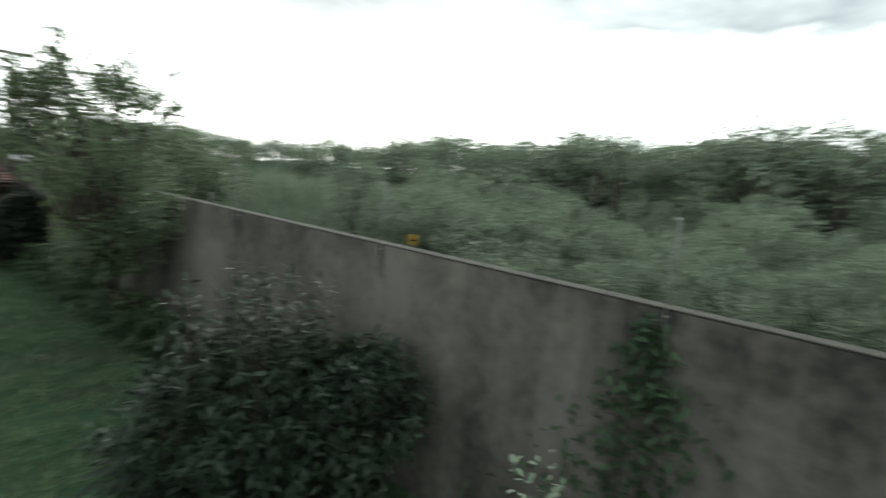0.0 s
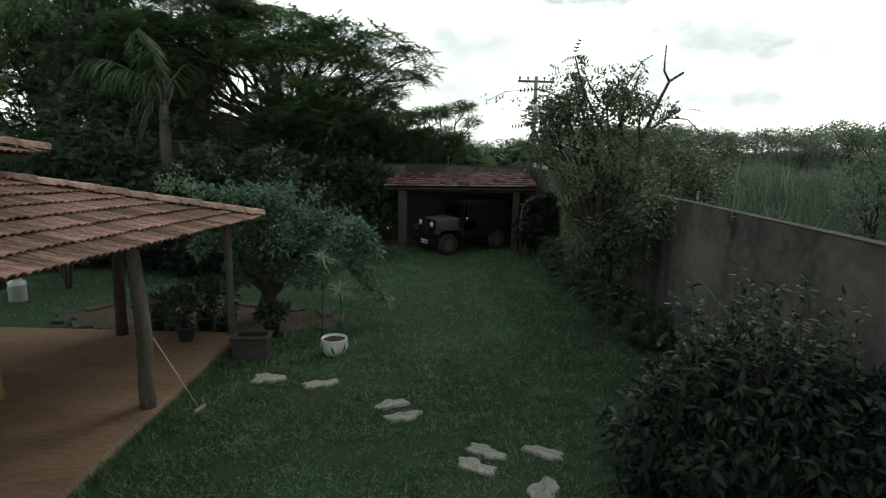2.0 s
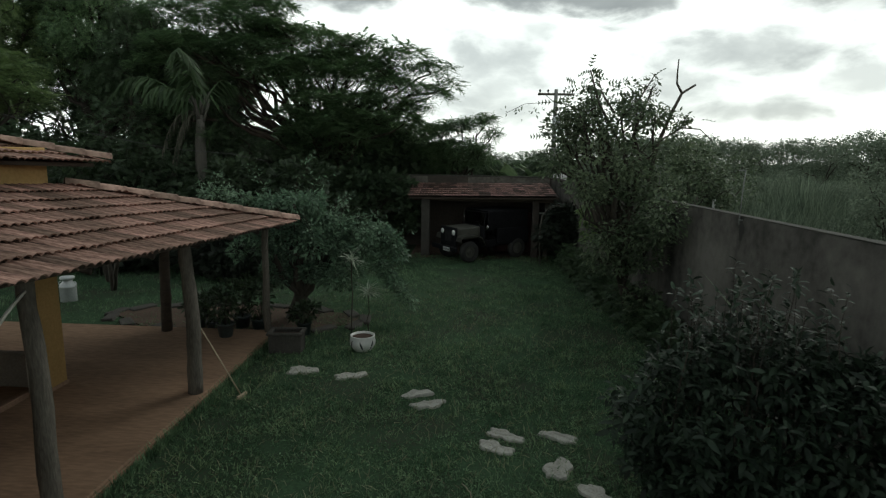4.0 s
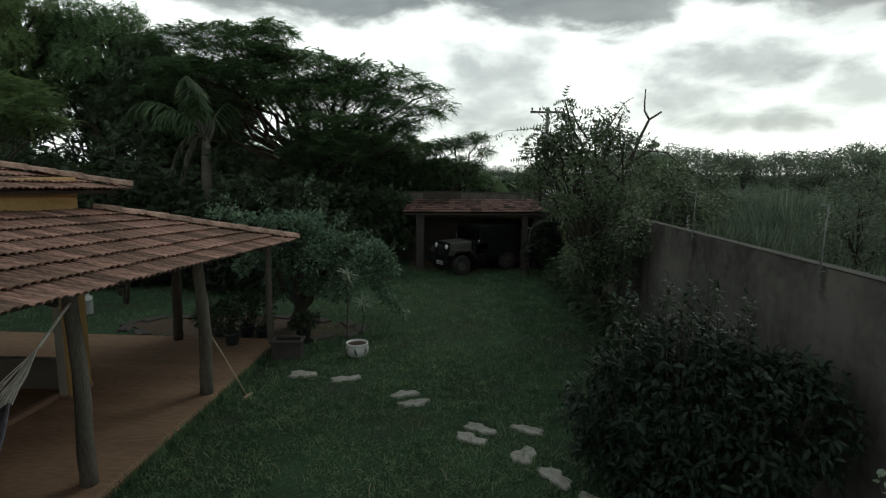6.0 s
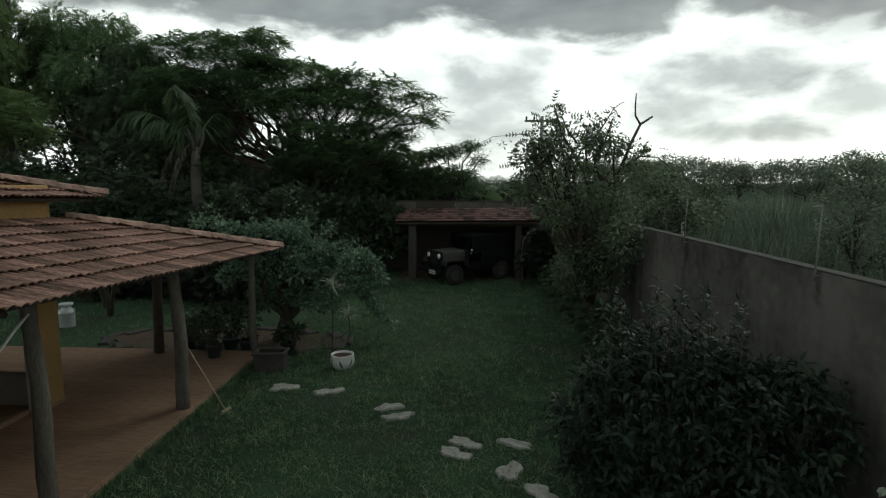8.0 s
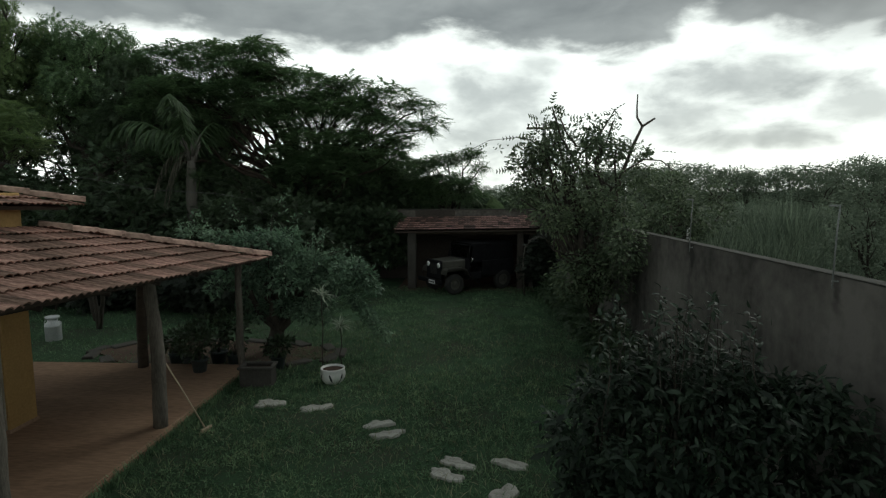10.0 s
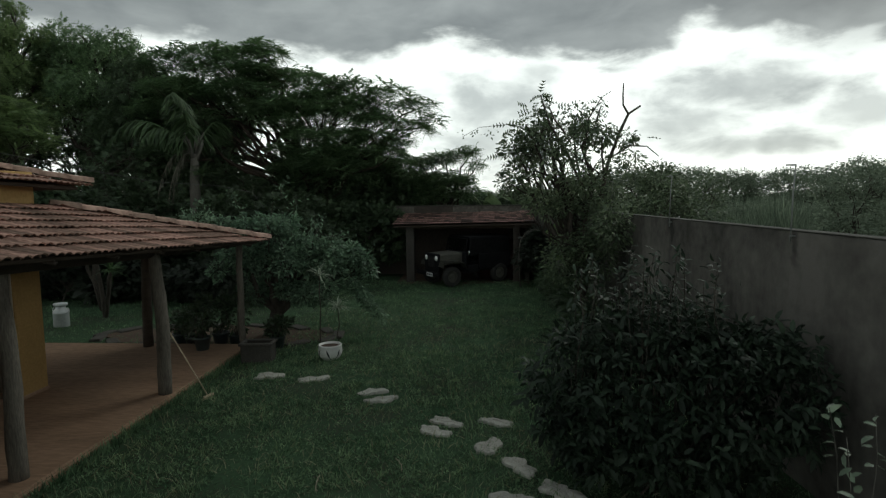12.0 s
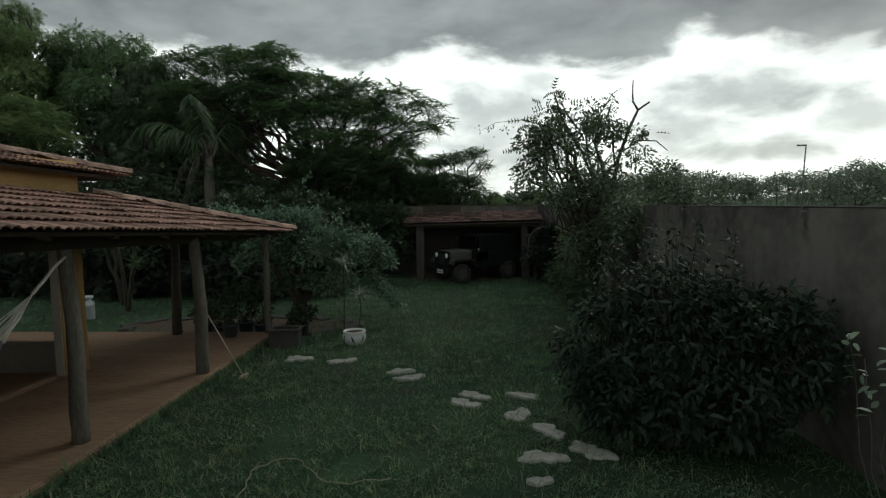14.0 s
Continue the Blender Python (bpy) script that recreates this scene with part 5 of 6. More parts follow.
def veranda_garden():
    """Low planting beyond the veranda's far end, its leaves blackened for the tree shade."""
    rnd = np.random.default_rng(35)
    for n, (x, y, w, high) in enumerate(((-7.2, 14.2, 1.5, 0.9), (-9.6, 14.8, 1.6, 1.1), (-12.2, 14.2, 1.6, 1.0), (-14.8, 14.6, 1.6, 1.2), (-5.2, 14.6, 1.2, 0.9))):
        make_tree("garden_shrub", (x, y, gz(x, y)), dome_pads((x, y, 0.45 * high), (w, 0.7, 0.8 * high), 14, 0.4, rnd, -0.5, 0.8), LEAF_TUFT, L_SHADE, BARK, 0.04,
                  "low shrub with the shade of the trees put into its blackish leaves", 140 + n, 2200, 0.22, category="shrub", shell=0.2, sub=1)



def palm(name, base, top, fronds, label, seed):
    """A palm: ringed trunk with old leaf bases, and one frond for each (bearing, length, rise, droop, dead)."""
    rnd = np.random.default_rng(seed)
    root = thing(name, base, 0, label, "palm")
    t = np.array(top) - np.array(base)
    stem = wavy((0, 0, -0.2), t, 8, 0.03, rnd)
    h = Heap().add(tube(stem, [0.21, 0.19, 0.185, 0.185, 0.19, 0.185, 0.165, 0.12], 12))
    for k in range(1, 22):
        p = stem[0] + (t - stem[0]) * k / 23
        h.add(tube([p - (0, 0, 0.010), p + (0, 0, 0.010)], [0.196, 0.196], 12))
    h.out("trunk", PALEBARK, root)
    for i in range(9):
        a = 2.4 * i
        d = np.array((math.cos(a), math.sin(a), 0))
        foot = t + d * 0.10 - (0, 0, 0.25 - 0.05 * i)
        Heap().add(tube([foot, foot + d * 0.10 + (0, 0, 0.28), foot + d * 0.26 + (0, 0, 0.62)], [0.06, 0.045, 0.02], 6)).out("leaf_base", PALEBARK, root)
    for bearing, ln, rise, droop, dead in fronds:
        a = radians(bearing)
        pts = []
        for k in range(11):
            s = k / 10
            out = ln * (s - 0.25 * s * s)
            pts.append(t + np.array((out * math.cos(a), out * math.sin(a), ln * (rise * s - (droop + 0.5 * rise) * s * s))))
        hp = Heap().add(tube(pts, np.linspace(0.035, 0.005, 11), 5))
        n = 30 if dead else 74
        s = np.linspace(0.16, 1, n)
        idx = np.clip((s * 10).astype(int), 0, 9)
        P = np.array(pts)
        w = (s * 10 - idx)[:, None]
        pos = P[idx] * (1 - w) + P[idx + 1] * w
        d = P[idx + 1] - P[idx]
        d /= np.linalg.norm(d, axis=1, keepdims=True)
        side = np.cross(d, (0, 0, 1))
        side /= np.linalg.norm(side, axis=1, keepdims=True) + 1e-9
        pp = np.concatenate([pos, pos])
        ww = (0.25 if dead else 0.55) * np.concatenate([side, -side]) + 0.4 * np.concatenate([d, d]) + np.array((0, 0, -1.0)) + rnd.normal(0, 0.14, (2 * n, 3))
        size = np.concatenate([np.sin(np.pi * (0.22 + 0.66 * s))] * 2) * (0.5 if dead else 0.9)
        v, f = leaf_cloud(LEAF_BLADE, pp, ww, size, rnd, 0.3)
        hp.add((v, f))
        hp.out("frond", L_DRYPALM if dead else L_PALM, root, "withered hanging frond" if dead else "", False)
    return root


def near_tree():
    """The orchard tree by the boundary wall, with bare tips."""
    rnd = np.random.default_rng(41)
    pads = dome_pads((2.2, 10.3, 3.35), (1.2, 0.85, 1.1), 34, 0.28, rnd, -0.9, 0.9)
    pads += dome_pads((2.5, 10.3, 1.85), (0.6, 0.7, 1.1), 13, 0.30, rnd, -0.9, 0.9)
    pads += [((1.62, 10.2, 4.78), (0.15, 0.15, 0.2)), ((2.85, 10.4, 4.75), (0.14, 0.14, 0.2)), ((3.5, 10.5, 3.6), (0.32, 0.3, 0.25)), ((3.35, 10.5, 4.1), (0.26, 0.26, 0.2)), ((1.0, 10.1, 3.2), (0.3, 0.3, 0.26)), ((0.95, 10.1, 3.9), (0.26, 0.26, 0.22)), ((1.3, 10.1, 4.3), (0.26, 0.26, 0.22))]
    pads += [((wall_x(y) - 0.42, y, z), (0.36, 0.45, 0.42)) for y, z in ((9.7, 2.5), (9.4, 2.2), (9.0, 2.35), (9.9, 0.6), (9.8, 1.6), (10.4, 2.2), (10.8, 1.4))]
    pads += dome_pads((2.1, 10.3, 3.95), (1.2, 0.8, 0.8), 32, 0.17, rnd, -0.6, 0.9)
    tree = make_tree("orchard_tree", (2.75, 10.5, gz(0, 10.5)), pads, LEAF_SIMPLE, L_GUAVA, BARK, 0.10,
                     "straggly orchard tree with bare upper branches beside the wall", 16, 14000, 0.105, category="tree", lean=0.6, droop=-0.35, shell=0.3, sub=2, twig=0.006, limbs=pads[::3])
    b = np.array((2.75, 10.5, gz(0, 10.5)))
    for pts, r0 in (([(2.85, 10.4, 2.6), (3.05, 10.5, 3.6), (3.3, 10.55, 4.25), (3.48, 10.6, 4.62), (3.72, 10.57, 4.78)], 0.045),
                    ([(3.48, 10.6, 4.62), (3.37, 10.6, 4.8), (3.36, 10.6, 5.0), (3.37, 10.61, 5.26)], 0.024),
                    ([(3.1, 10.5, 3.7), (3.5, 10.5, 3.95), (3.85, 10.5, 3.93), (4.1, 10.5, 3.72)], 0.02),
                    ([(2.6, 10.3, 2.8), (2.2, 10.2, 3.7), (1.78, 10.2, 4.4), (1.60, 10.2, 4.98)], 0.034),
                    ([(2.1, 10.2, 4.2), (1.85, 10.1, 4.5), (1.75, 10.1, 4.75)], 0.022),
                    ([(2.15, 10.2, 4.0), (2.6, 10.3, 4.5), (2.88, 10.4, 4.95)], 0.02),
                    ([(2.2, 10.2, 3.6), (1.5, 10.0, 4.2), (0.95, 9.9, 4.36), (0.35, 9.8, 4.3), (0.0, 9.8, 4.12)], 0.008),
                    ([(2.0, 10.2, 3.3), (1.4, 10.0, 3.75), (0.95, 9.9, 3.8), (0.6, 9.8, 3.72)], 0.007)):
        pts = [np.array(p) - b for p in pts]
        Heap().add(tube(pts, np.linspace(r0, r0 * 0.45, len(pts)), 6)).out("bare_branch", BAREBARK, tree, "leafless grey branch")
    # leaves in ranks on the uppermost shoots
    P, W = [], []
    for a, c, n in (((1.78, 10.2, 4.4), (1.58, 10.2, 5.0), 16), ((2.6, 10.3, 4.5), (2.88, 10.4, 4.95), 10), ((3.1, 10.5, 3.9), (3.0, 10.5, 4.55), 12), ((3.5, 10.5, 3.95), (3.9, 10.5, 4.15), 12),
                    ((1.6, 10.1, 3.5), (1.2, 10.0, 4.3), 14), ((2.4, 10.3, 4.2), (2.35, 10.3, 4.85), 12), ((1.75, 10.1, 4.3), (1.65, 10.1, 4.75), 10), ((1.3, 10.1, 4.0), (0.85, 10.0, 4.4), 10), ((1.2, 10.1, 3.6), (0.7, 10.0, 3.75), 10), ((3.2, 10.4, 3.6), (3.75, 10.4, 3.5), 10), ((1.6, 10.1, 4.2), (1.35, 10.1, 4.75), 10), ((2.7, 10.3, 4.3), (2.6, 10.3, 4.7), 10), ((3.0, 10.4, 3.5), (3.5, 10.4, 4.4), 12), ((2.0, 10.2, 4.2), (1.9, 10.2, 4.75), 12)):
        a, c = np.array(a), np.array(c)
        for k in range(n):
            P.append(a + (c - a) * rnd.random() - b)
            W.append(np.array((rnd.normal(), rnd.normal() * 0.7, 0.15 + 0.4 * rnd.normal())))
    v, f = leaf_cloud(LEAF_RANK, np.array(P), np.array(W), rnd.uniform(0.20, 0.30, len(P)), rnd, 0.7)
    quick("shoot_leaves", v, f, L_GUAVA, tree)["kind"] = "stuff"
    P, W = [], []
    for a, c, n in (((1.3, 10.0, 4.25), (0.0, 9.8, 4.15), 34), ((1.2, 10.0, 3.75), (0.6, 9.8, 3.72), 16)):
        a, c = np.array(a), np.array(c)
        for k in range(n):
            P.append(a + (c - a) * rnd.random() + rnd.normal(0, 0.05, 3) - b)
            W.append(rnd.normal(0, 1, 3))
    v, f = leaf_cloud(LEAF_SIMPLE, np.array(P), np.array(W), rnd.uniform(0.05, 0.09, len(P)), rnd, 0.7)
    quick("tip_leaves", v, f, L_GUAVA, tree)["kind"] = "stuff"


def near_bush():
    """The big bush under the wall: stems, whorls of long drooping leaves on its skin, upright shoots above it."""
    rnd = np.random.default_rng(43)
    base = np.array((2.1, 4.0, 0.0))
    root = thing("laurel_bush", tuple(base), 0, "large dark bush of long drooping leaves against the boundary wall", "bush")
    pads = [((2.0, 4.1, 0.85), (1.02, 0.85, 0.85)), ((1.32, 4.15, 0.95), (0.55, 0.62, 0.6)), ((2.75, 3.8, 0.95), (0.72, 0.68, 0.72)), ((3.10, 3.55, 1.12), (0.40, 0.48, 0.52)), ((2.95, 3.75, 1.38), (0.40, 0.42, 0.34)), ((2.1, 4.3, 1.45), (0.68, 0.5, 0.40)),
            ((2.65, 4.1, 1.40), (0.48, 0.45, 0.36)), ((1.58, 4.2, 1.38), (0.40, 0.4, 0.36)), ((2.35, 3.55, 0.62), (0.72, 0.5, 0.5)), ((1.55, 3.85, 0.62), (0.55, 0.5, 0.45))]
    c, r = np.array([p[0] for p in pads]), np.array([p[1] for p in pads])
    for i in range(30):
        k = rnd.integers(len(pads))
        end = c[k] + rnd.normal(0, 0.5, 3) * r[k] - base
        Heap().add(tube(wavy((rnd.normal(0, 0.18), rnd.normal(0, 0.14), -0.1), end, 6, 0.04, rnd), np.linspace(0.016, 0.005, 6), 5)).out("stem", BARK, root)
    P, W, S = [], [], []

    def whorl(at, way, n, size):
        """Leaves round a shoot's tip, spreading and hanging."""
        way = np.array(way) / (np.linalg.norm(way) + 1e-9)
        side = np.cross(way, (0.3, 0.2, 1.0))
        side /= np.linalg.norm(side) + 1e-9
        other = np.cross(way, side)
        for j in range(n):
            a = 2.4 * j + rnd.uniform(-0.3, 0.3)
            u = j / n
            P.append(at - way * 0.16 * u + rnd.normal(0, 0.012, 3))
            W.append(way * (0.9 - 1.1 * u) + 0.85 * (math.cos(a) * side + math.sin(a) * other) + np.array((0, 0, -0.12 - 0.25 * u)) + rnd.normal(0, 0.22, 3))
            S.append(size * rnd.uniform(0.7, 1.15))

    count = 0
    while count < 700:
        k = rnd.choice(len(pads), p=(r.prod(1) ** 0.67) / (r.prod(1) ** 0.67).sum())
        d = rnd.normal(size=3)
        d /= np.linalg.norm(d)
        at = c[k] + d * r[k] * rnd.uniform(0.84, 1.14)
        if at[2] < 0.16 or (np.linalg.norm((at - c) / r, axis=1) < 0.82).any() or at[0] > wall_x(at[1]) - 0.10:
            continue
        if noise.noise(tuple(at * 2.1)) < -0.22:
            continue
        whorl(at, d + np.array((0, 0, 0.35)) + rnd.normal(0, 0.45, 3), rnd.integers(6, 11), rnd.uniform(0.095, 0.15))
        count += 1
    for i in range(58):
        x, y = 2.0 + 0.95 * float(np.clip(rnd.normal(0, 0.48), -1, 1)), rnd.uniform(3.8, 4.6)
        top = np.array((x, y, rnd.uniform(1.65, 2.5) - 0.40 * abs(x - 2.0)))
        path = wavy((x + rnd.normal(0, 0.1), y + rnd.normal(0, 0.05), 0.8), top, 7, 0.02, rnd)
        Heap().add(tube(path - base, np.linspace(0.010, 0.003, 7), 5)).out("stem", PALEBARK if i % 3 == 0 else BARK, root)
        whorl(top, (rnd.normal(0, 0.2), rnd.normal(0, 0.2), 1), rnd.integers(5, 9), 0.10)
        for q in path[2:6]:
            whorl(q + rnd.normal(0, 0.03, 3), (rnd.normal(0, 0.5), rnd.normal(0, 0.5), 1), rnd.integers(3, 6), 0.115)
    inner, d = in_pads(pads, 4200, rnd, 0.3)
    inner = inner[(np.linalg.norm((inner[:, None] - c) / r, axis=2).min(1) < 0.9) & (inner[:, 2] > 0.12) & (inner[:, 0] < wall_x(inner[:, 1]) - 0.12)]
    P, W, S = np.array(P), np.array(W), np.array(S)
    keep = P[:, 0] < wall_x(P[:, 1]) - 0.08
    P, W, S = P[keep], W[keep], S[keep]
    order = np.argsort(-(P[:, 2] - 0.35 * (P[:, 1] - 4) + 0.35 * rnd.normal(size=len(P))))
    single, rest = order[:290], order[290:]
    me = data_mesh("bush_leaf", LEAF_LANCE, L_BUSH, False)
    for k in single:
        way = Vector(W[k]).normalized()
        y = (Vector((0, 0, 1)) + Vector(rnd.normal(0, 0.3, 3))).cross(way).normalized()
        m = (Matrix((way, y, way.cross(y))).transposed() * S[k]).to_4x4()
        m.translation = Vector(P[k] - base)
        ob = new("leaf", me)
        ob.parent = root
        ob.matrix_basis = m
    allp = np.concatenate([P[rest], inner])
    allw = np.concatenate([W[rest], rnd.normal(0, 1, inner.shape) + np.array((0, 0, -0.5))])
    v, f = leaf_cloud(LEAF_LANCE, allp - base, allw, np.concatenate([S[rest], rnd.uniform(0.08, 0.15, len(inner))]), rnd, 0.35)
    quick("foliage", v, f, L_BUSH, root)["kind"] = "stuff"


def bougainvillea():
    rnd = np.random.default_rng(44)
    pads = dome_pads((-3.85, 10.0, 1.50), (1.0, 0.8, 0.85), 46, 0.21, rnd, -0.75, 0.8)
    pads += dome_pads((-4.05, 9.3, 2.30), (0.55, 0.35, 0.22), 12, 0.16, rnd, -0.2, 0.7)
    pads += dome_pads((-2.75, 9.95, 1.62), (0.72, 0.4, 0.36), 18, 0.19, rnd, -0.5, 0.75)
    pads += [((-4.6, 9.9, 2.35), (0.30, 0.3, 0.16)), ((-3.75, 10.0, 2.42), (0.28, 0.28, 0.18)), ((-5.1, 9.8, 2.45), (0.30, 0.3, 0.13)), ((-5.6, 9.8, 2.53), (0.32, 0.25, 0.09)), ((-4.8, 9.6, 1.75), (0.24, 0.28, 0.2)), ((-5.1, 9.6, 1.45), (0.18, 0.2, 0.18)),
             ((-2.15, 10.0, 1.55), (0.24, 0.26, 0.2)), ((-2.0, 10.0, 1.38), (0.17, 0.2, 0.15)), ((-2.9, 9.8, 1.05), (0.26, 0.28, 0.16)), ((-3.0, 9.8, 0.8), (0.16, 0.2, 0.13)),
             ((-3.3, 9.7, 0.95), (0.30, 0.32, 0.22)), ((-4.35, 9.7, 0.95), (0.30, 0.32, 0.22))]
    pads += [((-2.42 + 0.084 * k, 10.0 - 0.01 * k, 1.20 - 0.10 * k), (0.16 - 0.007 * k, 0.15, 0.12)) for k in range(9)]
    t = make_tree("bougainvillea", (-4.15, 10.15, gz(0, 10.2)), pads, LEAF_SIMPLE, L_BOUG, BARK, 0.20,
                  "sprawling bougainvillea arching over the veranda corner with a hanging tail", 17, 17000, 0.11, category="shrub", lean=0.8, droop=-0.25, shell=0.35, sub=2, twig=0.005, limbs=pads[:60:3])
    b = np.array((-4.15, 10.15, gz(0, 10.2)))
    P, W = [], []
    h = Heap()
    for i in range(34):
        c = np.array(pads[rnd.integers(0, 32)][0]) - b
        e = c + np.array((rnd.normal(0, 0.5), rnd.normal(0, 0.4), rnd.uniform(0.3, 0.75)))
        path = wavy(c, e, 6, 0.03, rnd, 0.06)
        h.add(tube(path, np.linspace(0.006, 0.0025, 6), 4))
        for k in range(16):
            P.append(path[rnd.integers(1, 6)] + rnd.normal(0, 0.03, 3))
            W.append(rnd.normal(0, 1, 3))
    for a, c, n in (((-4.2, 10.0, 2.2), (-3.73, 10.0, 3.3), 60), ((-4.5, 9.9, 2.3), (-4.9, 9.9, 3.0), 46), ((-4.9, 9.8, 2.4), (-6.0, 10.0, 2.62), 70), ((-5.0, 9.8, 2.4), (-5.6, 9.9, 2.85), 40), ((-3.4, 10.0, 2.2), (-2.9, 10.0, 2.5), 36), ((-2.4, 10.0, 1.6), (-1.75, 10.0, 1.85), 34), ((-3.0, 10.0, 2.0), (-2.3, 10.0, 2.1), 34)):
        path = wavy(np.array(a) - b, np.array(c) - b, 7, 0.03, rnd, 0.08)
        h.add(tube(path, np.linspace(0.007, 0.0025, 7), 4))
        for k in range(n):
            P.append(path[rnd.integers(1, 7)] + rnd.normal(0, 0.06, 3))
            W.append(rnd.normal(0, 1, 3))
    h.out("shoot", BARK, t)["kind"] = "stuff"
    v, f = leaf_cloud(LEAF_SIMPLE, np.array(P), np.array(W), rnd.uniform(0.06, 0.11, len(P)), rnd, 0.8)
    quick("shoot_leaves", v, f, L_BOUG, t)["kind"] = "stuff"


def rosette(name, base, high, n, length, material, label, seed, stems=1, category="plant"):
    """Spiky strap leaves in a head on a thin stem (dracaena, yucca)."""
    rnd = np.random.default_rng(seed)
    root = thing(name, base, 0, label, category)
    for s in range(stems):
        lean = np.array((rnd.normal(0, 0.14), rnd.normal(0, 0.14), 0)) * (stems > 1) * 1.6
        top = np.array((0, 0, high * (1 - 0.2 * s))) + lean * high
        st = wavy((0, 0, -0.08), top, 6, 0.02, rnd)
        Heap().add(tube(st, np.linspace(0.011 if stems == 1 else 0.055, 0.008 if stems == 1 else 0.04, 6), 7)).out("stem", BARK, root)
        d = rnd.normal(size=(n, 3))
        d[:, 2] = rnd.uniform(-0.35, 0.9, n)
        v, f = leaf_cloud(LEAF_BLADE, np.tile(top, (n, 1)) + rnd.normal(0, 0.015, (n, 3)), d, length * rnd.uniform(0.75, 1.1, n), rnd, 0.2)
        quick("leaf_head", v, f, material, root)
    return root


def small_plants():
    rosette("striped_dracaena", (-2.62, 8.45, gz(0, 8.4)), 1.52, 46, 0.30, L_PALE, "pale striped spiky dracaena head on a thin stem", 51)
    rosette("striped_dracaena", (-2.47, 9.12, gz(0, 9.1)), 0.80, 46, 0.34, L_PALE, "pale striped spiky dracaena low by the lawn", 52)
    rosette("forked_dracaena", (-9.3, 12.0, gz(0, 12)), 2.1, 60, 0.5, L_PALM, "forked bare-stemmed dracaena with spiky heads", 53, 3)
    rosette("forked_dracaena", (-10.0, 12.9, gz(0, 12.9)), 2.0, 60, 0.5, L_PALM, "forked bare-stemmed dracaena with spiky heads", 54, 2)
    rnd = np.random.default_rng(55)
    # pots along the veranda end
    for n, (x, y, r, high, m) in enumerate(((-4.85, 8.35, 0.15, 0.75, L_POT), (-5.3, 8.9, 0.16, 0.6, L_POT), (-4.55, 9.15, 0.16, 0.9, L_POT), (-5.75, 9.2, 0.15, 0.45, L_POT), (-4.95, 9.3, 0.17, 0.8, L_POT), (-3.65, 9.0, 0.14, 0.35, L_POT))):
        z = FLOOR_Z if (y < FAR_Y and x < EDGE_X) else gz(x, y)
        p = thing("potted_plant", (x, y, z), 0, "leafy dark plant in a dark clay pot by the veranda end", "potted plant", "pots by the veranda")
        v, f = lathe([(0, 0), (r * 0.7, 0), (r * 0.75, 0.01), (r * 0.95, 0.2), (r * 1.05, 0.21), (r * 1.05, 0.245), (r * 0.92, 0.245), (r * 0.9, 0.21), (0, 0.205)], 18)
        link("pot", v, f, BLACKGLAZE, p, "", True)
        pads = [((0, 0, 0.25 + high * 0.45), (0.26, 0.26, high * 0.45)), ((0.1, 0.05, 0.25 + high * 0.75), (0.17, 0.17, high * 0.25))]
        q, d = in_pads(pads, 330, rnd, 0.2)
        h = Heap()
        for k in range(8):
            h.add(tube(wavy((0, 0, 0.2), q[k], 5, 0.02, rnd), np.linspace(0.008, 0.003, 5), 4))
        h.out("stem", BARK, p)["kind"] = "stuff"
        v, f = leaf_cloud(LEAF_SIMPLE, q, d + rnd.normal(0, 0.5, d.shape), rnd.uniform(0.07, 0.14, len(q)), rnd, 0.6)
        quick("leaves", v, f, m, p)["kind"] = "stuff"
    # a soil bed edged with flat stones beyond the pots
    bed = thing("flower_bed", (-5.3, 9.9, gz(0, 9.9)), 0, "bare earth flower bed edged with pale flat stones", "flower bed")
    bm = bmesh.new()
    bmesh.ops.create_circle(bm, cap_ends=True, segments=26, radius=1)
    for v in bm.verts:
        a = math.atan2(v.co.y, v.co.x)
        v.co = (v.co.x * (2.6 + 0.25 * math.sin(3 * a)), v.co.y * (0.85 + 0.1 * math.sin(5 * a)), 0.03)
    ext = bmesh.ops.extrude_face_region(bm, geom=bm.faces[:])
    for v in ext["geom"]:
        if isinstance(v, bmesh.types.BMVert):
            v.co.z = -0.06
    bmesh.ops.recalc_face_normals(bm, faces=bm.faces[:])
    part("earth", bm, EARTH, bed)
    for k in range(15):
        a = 2 * math.pi * k / 15 + 0.1
        b = box((-0.26, -0.12, -0.03), (0.26, 0.12, 0.07), 0.035, 2)
        for v in b.verts:
            v.co += Vector((noise.noise(v.co * 9 + Vector((k, 0, 0))), noise.noise(v.co * 9 + Vector((0, k, 5))), 0)) * 0.05
        s = part("edging_stone", b, CONCRETE, bed)
        s.matrix_basis = pose(2.62 * math.cos(a), 0.9 * math.sin(a), 0, 0, 0, math.degrees(a) + 90)
    # earth round the bougainvillea, lawn tufts at the shed
    q = dome_pads((2.75, 17.6, 0.7), (0.8, 0.8, 1.05), 16, 0.42, rnd, -0.6, 0.9)
    # this shrub's near-black leaves hold the shade of the nearby trees
    make_tree("dark_shrub", (2.7, 17.8, -0.2), q, LEAF_TUFT, L_SHADE, BARK, 0.05, "shapeless shrub beside the shed, its leaves darkened for tree shade", 18, 3600, 0.2, category="shrub", shell=0.3)
    arch = thing("dry_vine", (1.75, 17.3, -0.2), 0, "pale dry vine arching beside the shed", "vine")
